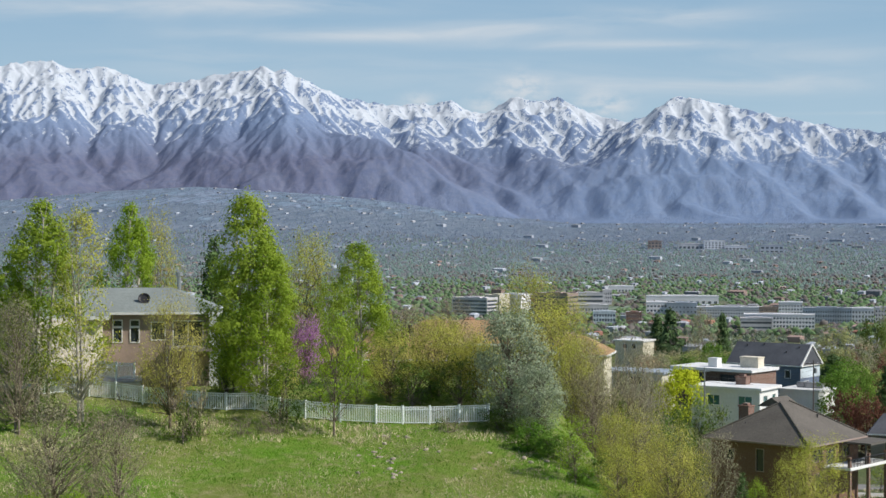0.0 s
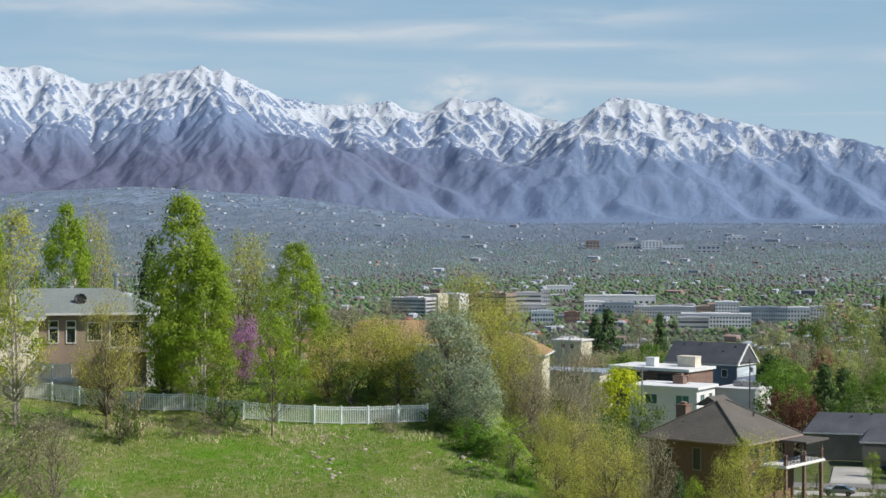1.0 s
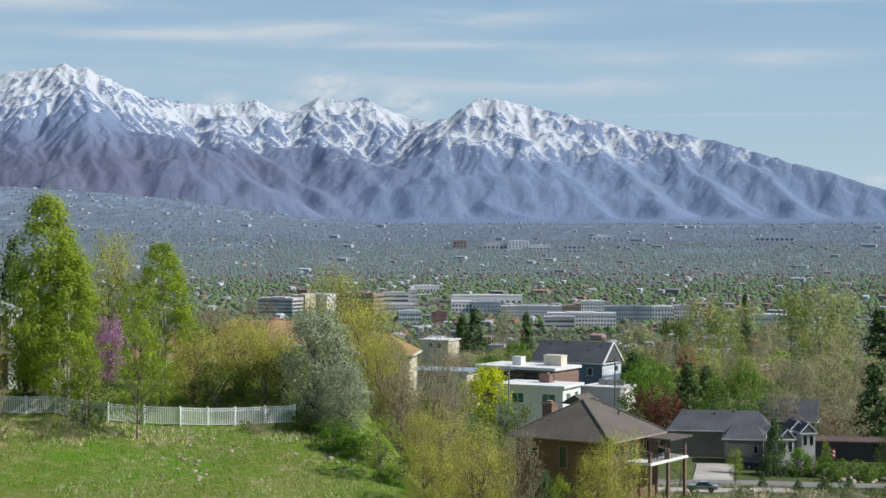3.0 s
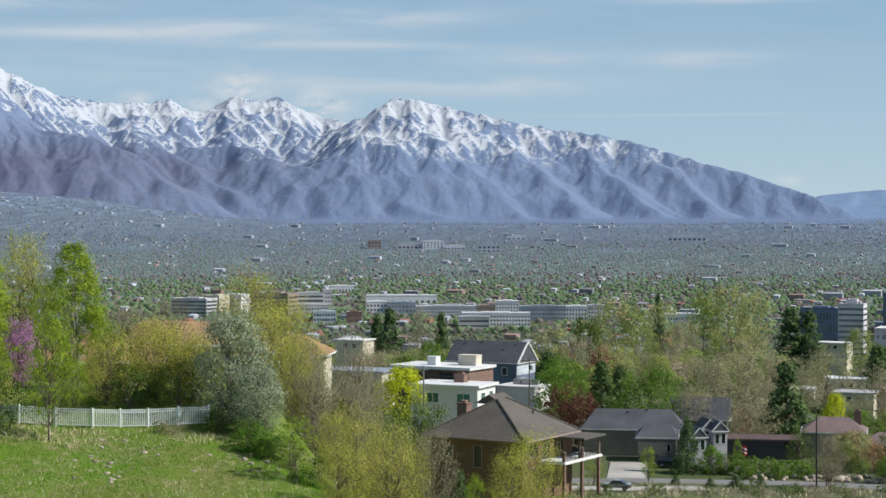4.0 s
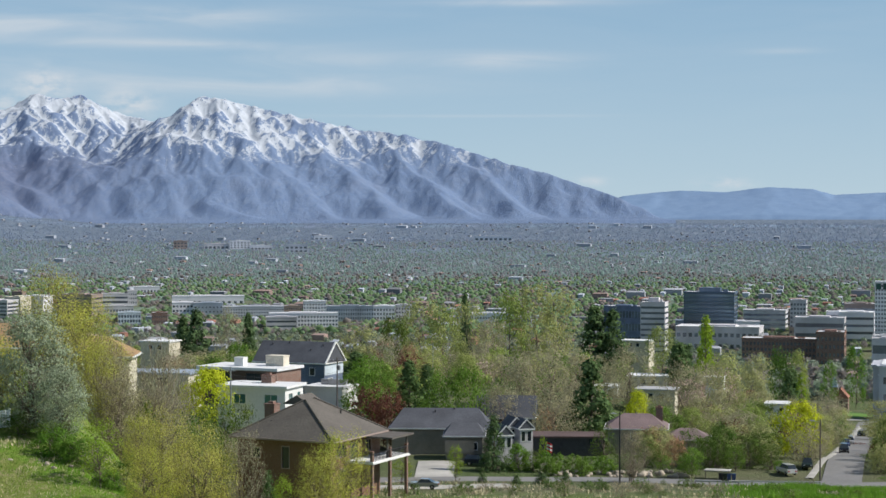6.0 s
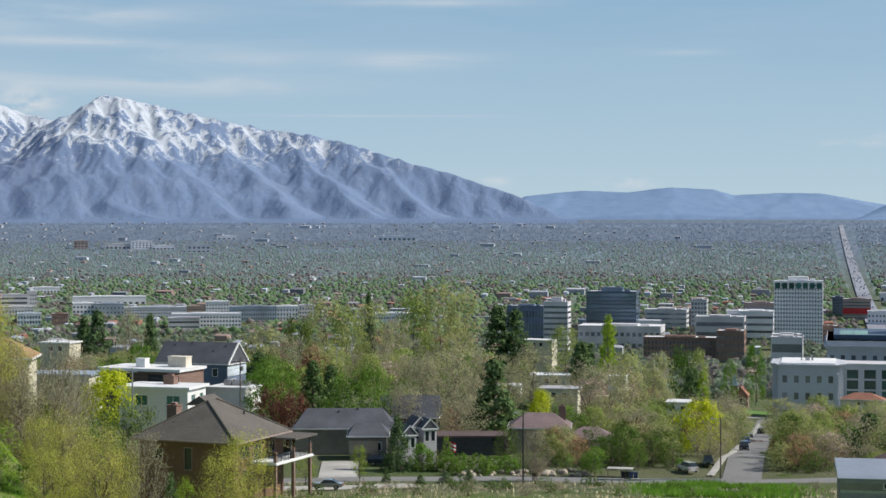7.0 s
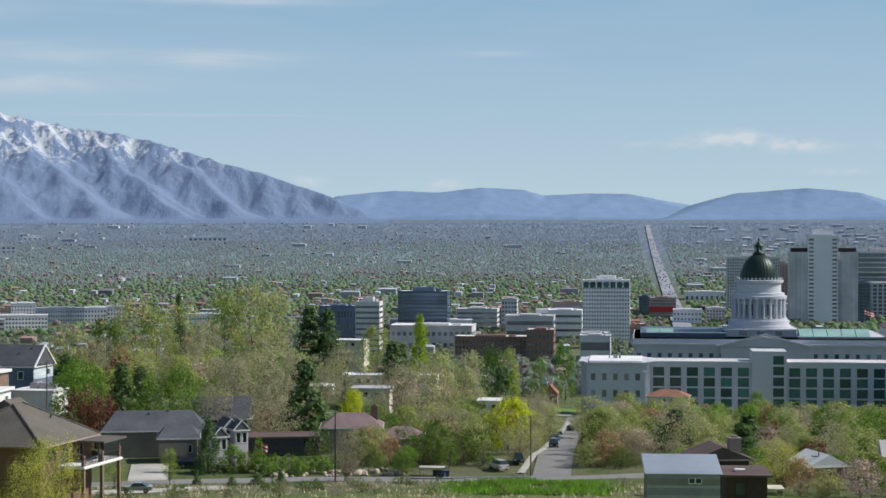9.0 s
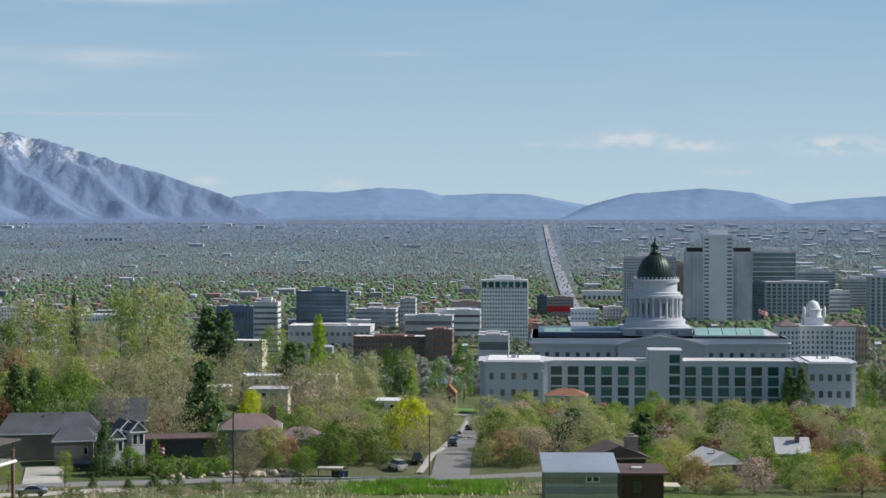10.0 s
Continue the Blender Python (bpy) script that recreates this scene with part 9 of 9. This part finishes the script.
# ---- poles, lamps and flags ----
def pole(label, p, top, r0=0.14, mat="pole", arm=0.0, lamp=0.0, boxed=False, name="utility_pole", side=1):
    x, y = p
    z = ground(x, y)
    h = top - z
    ob = thing(name, label, "pole", pose(x, y, z, 0, 0, -math.degrees(math.atan2(x, y))))
    part("pole", Build().tube((0, 0, -0.3), (0, 0, h), r0, r0 * 0.7, 8).mesh("pole", M[mat]), ob)
    if arm:
        part("cross_arm", Build().box(-arm, arm, -0.06, 0.06, h - 0.75, h - 0.6).mesh("cross_arm", M[mat]), ob)
        for k in (-0.9, -0.45, 0.45, 0.9):
            part("insulator", Build().ring([(0.05, 0), (0.07, 0.1), (0.04, 0.22)], 6).mesh("insulator", M["concrete"]), ob, pose(k * arm, 0, h - 0.6))
    if boxed:
        part("transformer", Build().ring([(0.24, 0), (0.26, 0.1), (0.26, 0.85), (0.2, 0.95)], 12).mesh("transformer", M["galv"]), ob, pose(0.36, 0, h - 2.4))
    if lamp:
        part("lamp_arm", Build().tube((0, 0, h - 0.5), (-side * lamp, 0, h - 0.2), 0.05, 0.04, 6).mesh("lamp_arm", M["galv"]), ob)
        part("lamp_head", Build().add([(-0.45, -0.16, 0.1), (0.45, -0.16, 0.1), (0.45, 0.16, 0.1), (-0.45, 0.16, 0.1), (-0.3, -0.1, 0.22), (0.3, -0.1, 0.22), (0.3, 0.1, 0.22), (-0.3, 0.1, 0.22)],
                                      [(3, 2, 1, 0), (0, 1, 5, 4), (1, 2, 6, 5), (2, 3, 7, 6), (3, 0, 4, 7), (4, 5, 6, 7)]).mesh("lamp_head", M["galv"]), ob, pose(-side * lamp, 0, h - 0.4))
    return ob


pole("grey steel pole in front of the white house", spot(-22.74, 292), 76.2, 0.16, "galv", 0.9)
pole("wooden utility pole with a transformer", spot(-19.30, 330), 74.7, 0.15, "pole", 1.6, boxed=True)
pole("dark street lamp pole at the road edge", spot(-10.11, 279), 70.1, 0.13, "dark_metal", 0, 1.0, name="street_lamp")
pole("tall wooden pole with a small street lamp", spot(-3.74, 294), 67.8, 0.14, "pole", 0, 1.3, name="street_lamp")
pole("thin pale marker post beside the road", spot(-9.18, 281), 60.3, 0.07, "galv", name="post")
pole("street lamp on the slope between gardens", spot(-16.18, 400), 72.5, 0.1, "galv", 0, 0.7, name="street_lamp")
pole("wooden pole among the garden trees", spot(7.98, 330), 54.6, 0.13, "pole", 0.9)
pole("wooden pole behind the brick house", spot(6.51, 290), 59.4, 0.12, "pole", 0.8)
pole("wooden pole beside the small brick house", spot(5.47, 300), 61.6, 0.12, "pole", 1.2)


def cable(label, p, q, sag):
    """A wire that hangs between two points."""
    p, q = Vector(p), Vector(q)
    b = Build()
    pts = [p.lerp(q, i / 10) - Vector((0, 0, sag * 4 * (i / 10) * (1 - i / 10))) for i in range(11)]
    for a, c in zip(pts, pts[1:]):
        b.tube(a, c, 0.022, 0.022, 3)
    tagged(new("power_cable", b.mesh("power_cable", M["dark_metal"])), label, "cable")


for drop in (0.0, 0.9, 1.8):
    cable("thin dark power cable hanging between two poles", (*spot(-22.74, 292), 75.8 - drop), (*spot(-19.30, 330), 73.9 - drop), 1.2)


def flag(label, x, y, top, w, h):
    z = ground(x, y)
    ob = thing("flagpole", label, "flag", pose(x, y, z))
    part("pole", Build().tube((0, 0, 0), (0, 0, top - z), 0.06, 0.04, 6).mesh("pole", M["galv"]), ob)
    for k in range(5):
        v, f = [], []
        for i in range(7):
            for j in (0, 1):
                v.append((0.06 + w * i / 6, 0.12 * w * math.sin(i * 1.3), top - z - h * (k + j) / 5 - 0.06 * w * i))
        f = [(2 * i, 2 * i + 1, 2 * i + 3, 2 * i + 2) for i in range(6)]
        part("stripe", solid("stripe", v, f, M["red"] if k % 2 == 0 else M["white"]), ob)


flag("striped red and white flag on a garden pole", *spot(-12.48, 303), 62.2, 0.9, 1.6)
flag("red and white flag flying before the city", *spot(6.88, 900), 56.7, 4.6, 2.8)


# ---- grass of the slope ----
def tufts(name, label, mat, count, a0, a1, d0, d1, lo, hi, seed, need=-1.0, wide=0.05, bell=False):
    r = np.random.default_rng(seed)
    az, d = r.uniform(a0, a1, count), np.sqrt(r.uniform(d0 ** 2, d1 ** 2, count))
    x, y = d * np.sin(np.radians(az)), d * np.cos(np.radians(az))
    if bell:
        az = (a0 + a1) / 2 + r.normal(size=count) * (a1 - a0) / 5
        x, y = d * np.sin(np.radians(az)), d * np.cos(np.radians(az))
    keep = np.array([noise.noise((p * 0.16, q * 0.16, seed)) > need for p, q in zip(x, y)])
    az, d, x, y = az[keep], d[keep], x[keep], y[keep]
    n = len(x)
    z = np.array([ground(p, q) for p, q in zip(x, y)]) - 0.08
    h = r.uniform(lo, hi, n)
    ang = r.uniform(0, 2 * math.pi, n)
    lean_x, lean_y = r.normal(size=n) * 0.3 * h, r.normal(size=n) * 0.3 * h
    wx, wy = np.cos(ang) * wide * r.uniform(0.5, 1.6, n), np.sin(ang) * wide * r.uniform(0.5, 1.6, n)
    v = np.stack([np.stack([x - wx, y - wy, z], -1), np.stack([x + wx, y + wy, z], -1), np.stack([x + lean_x, y + lean_y, z + h], -1)], 1).reshape(-1, 3)
    return tagged(new(name, sheet(name, v, np.arange(3 * n).reshape(n, 3), mat)), label, "grass", kind="stuff")


BLADE = leafy("grass_blades", (0.14, 0.31, 0.03), (0.21, 0.37, 0.055), (0.19, 0.34, 0.05), 0.55, 0.2, 0.25)
tufts("grass", "long green grass on the open slope", BLADE, 36000, -46.5, -24.0, 118, 152, 0.1, 0.3, 71, -0.3, 0.045)
tufts("dry_grass", "straw-coloured dry grass along the slope", M["dry"], 34000, -46.5, -24.0, 118, 153, 0.1, 0.32, 72, -0.08, 0.03)
tufts("dry_grass", "pale dry grass at the foot of the fence", M["dry"], 5200, -46.0, -28.0, 144.5, 151.0, 0.15, 0.55, 73, 0.08, 0.035)
tufts("grass", "long bright grass on the bank below the road", BLADE, 15000, -6.6, -0.8, 246, 279, 0.4, 1.3, 74, -0.1, 0.09, True)
tufts("dry_grass", "dry grass on the bank below the road", M["dry"], 12000, -21.0, 1.5, 236, 279, 0.25, 0.7, 75, 0.0, 0.07)
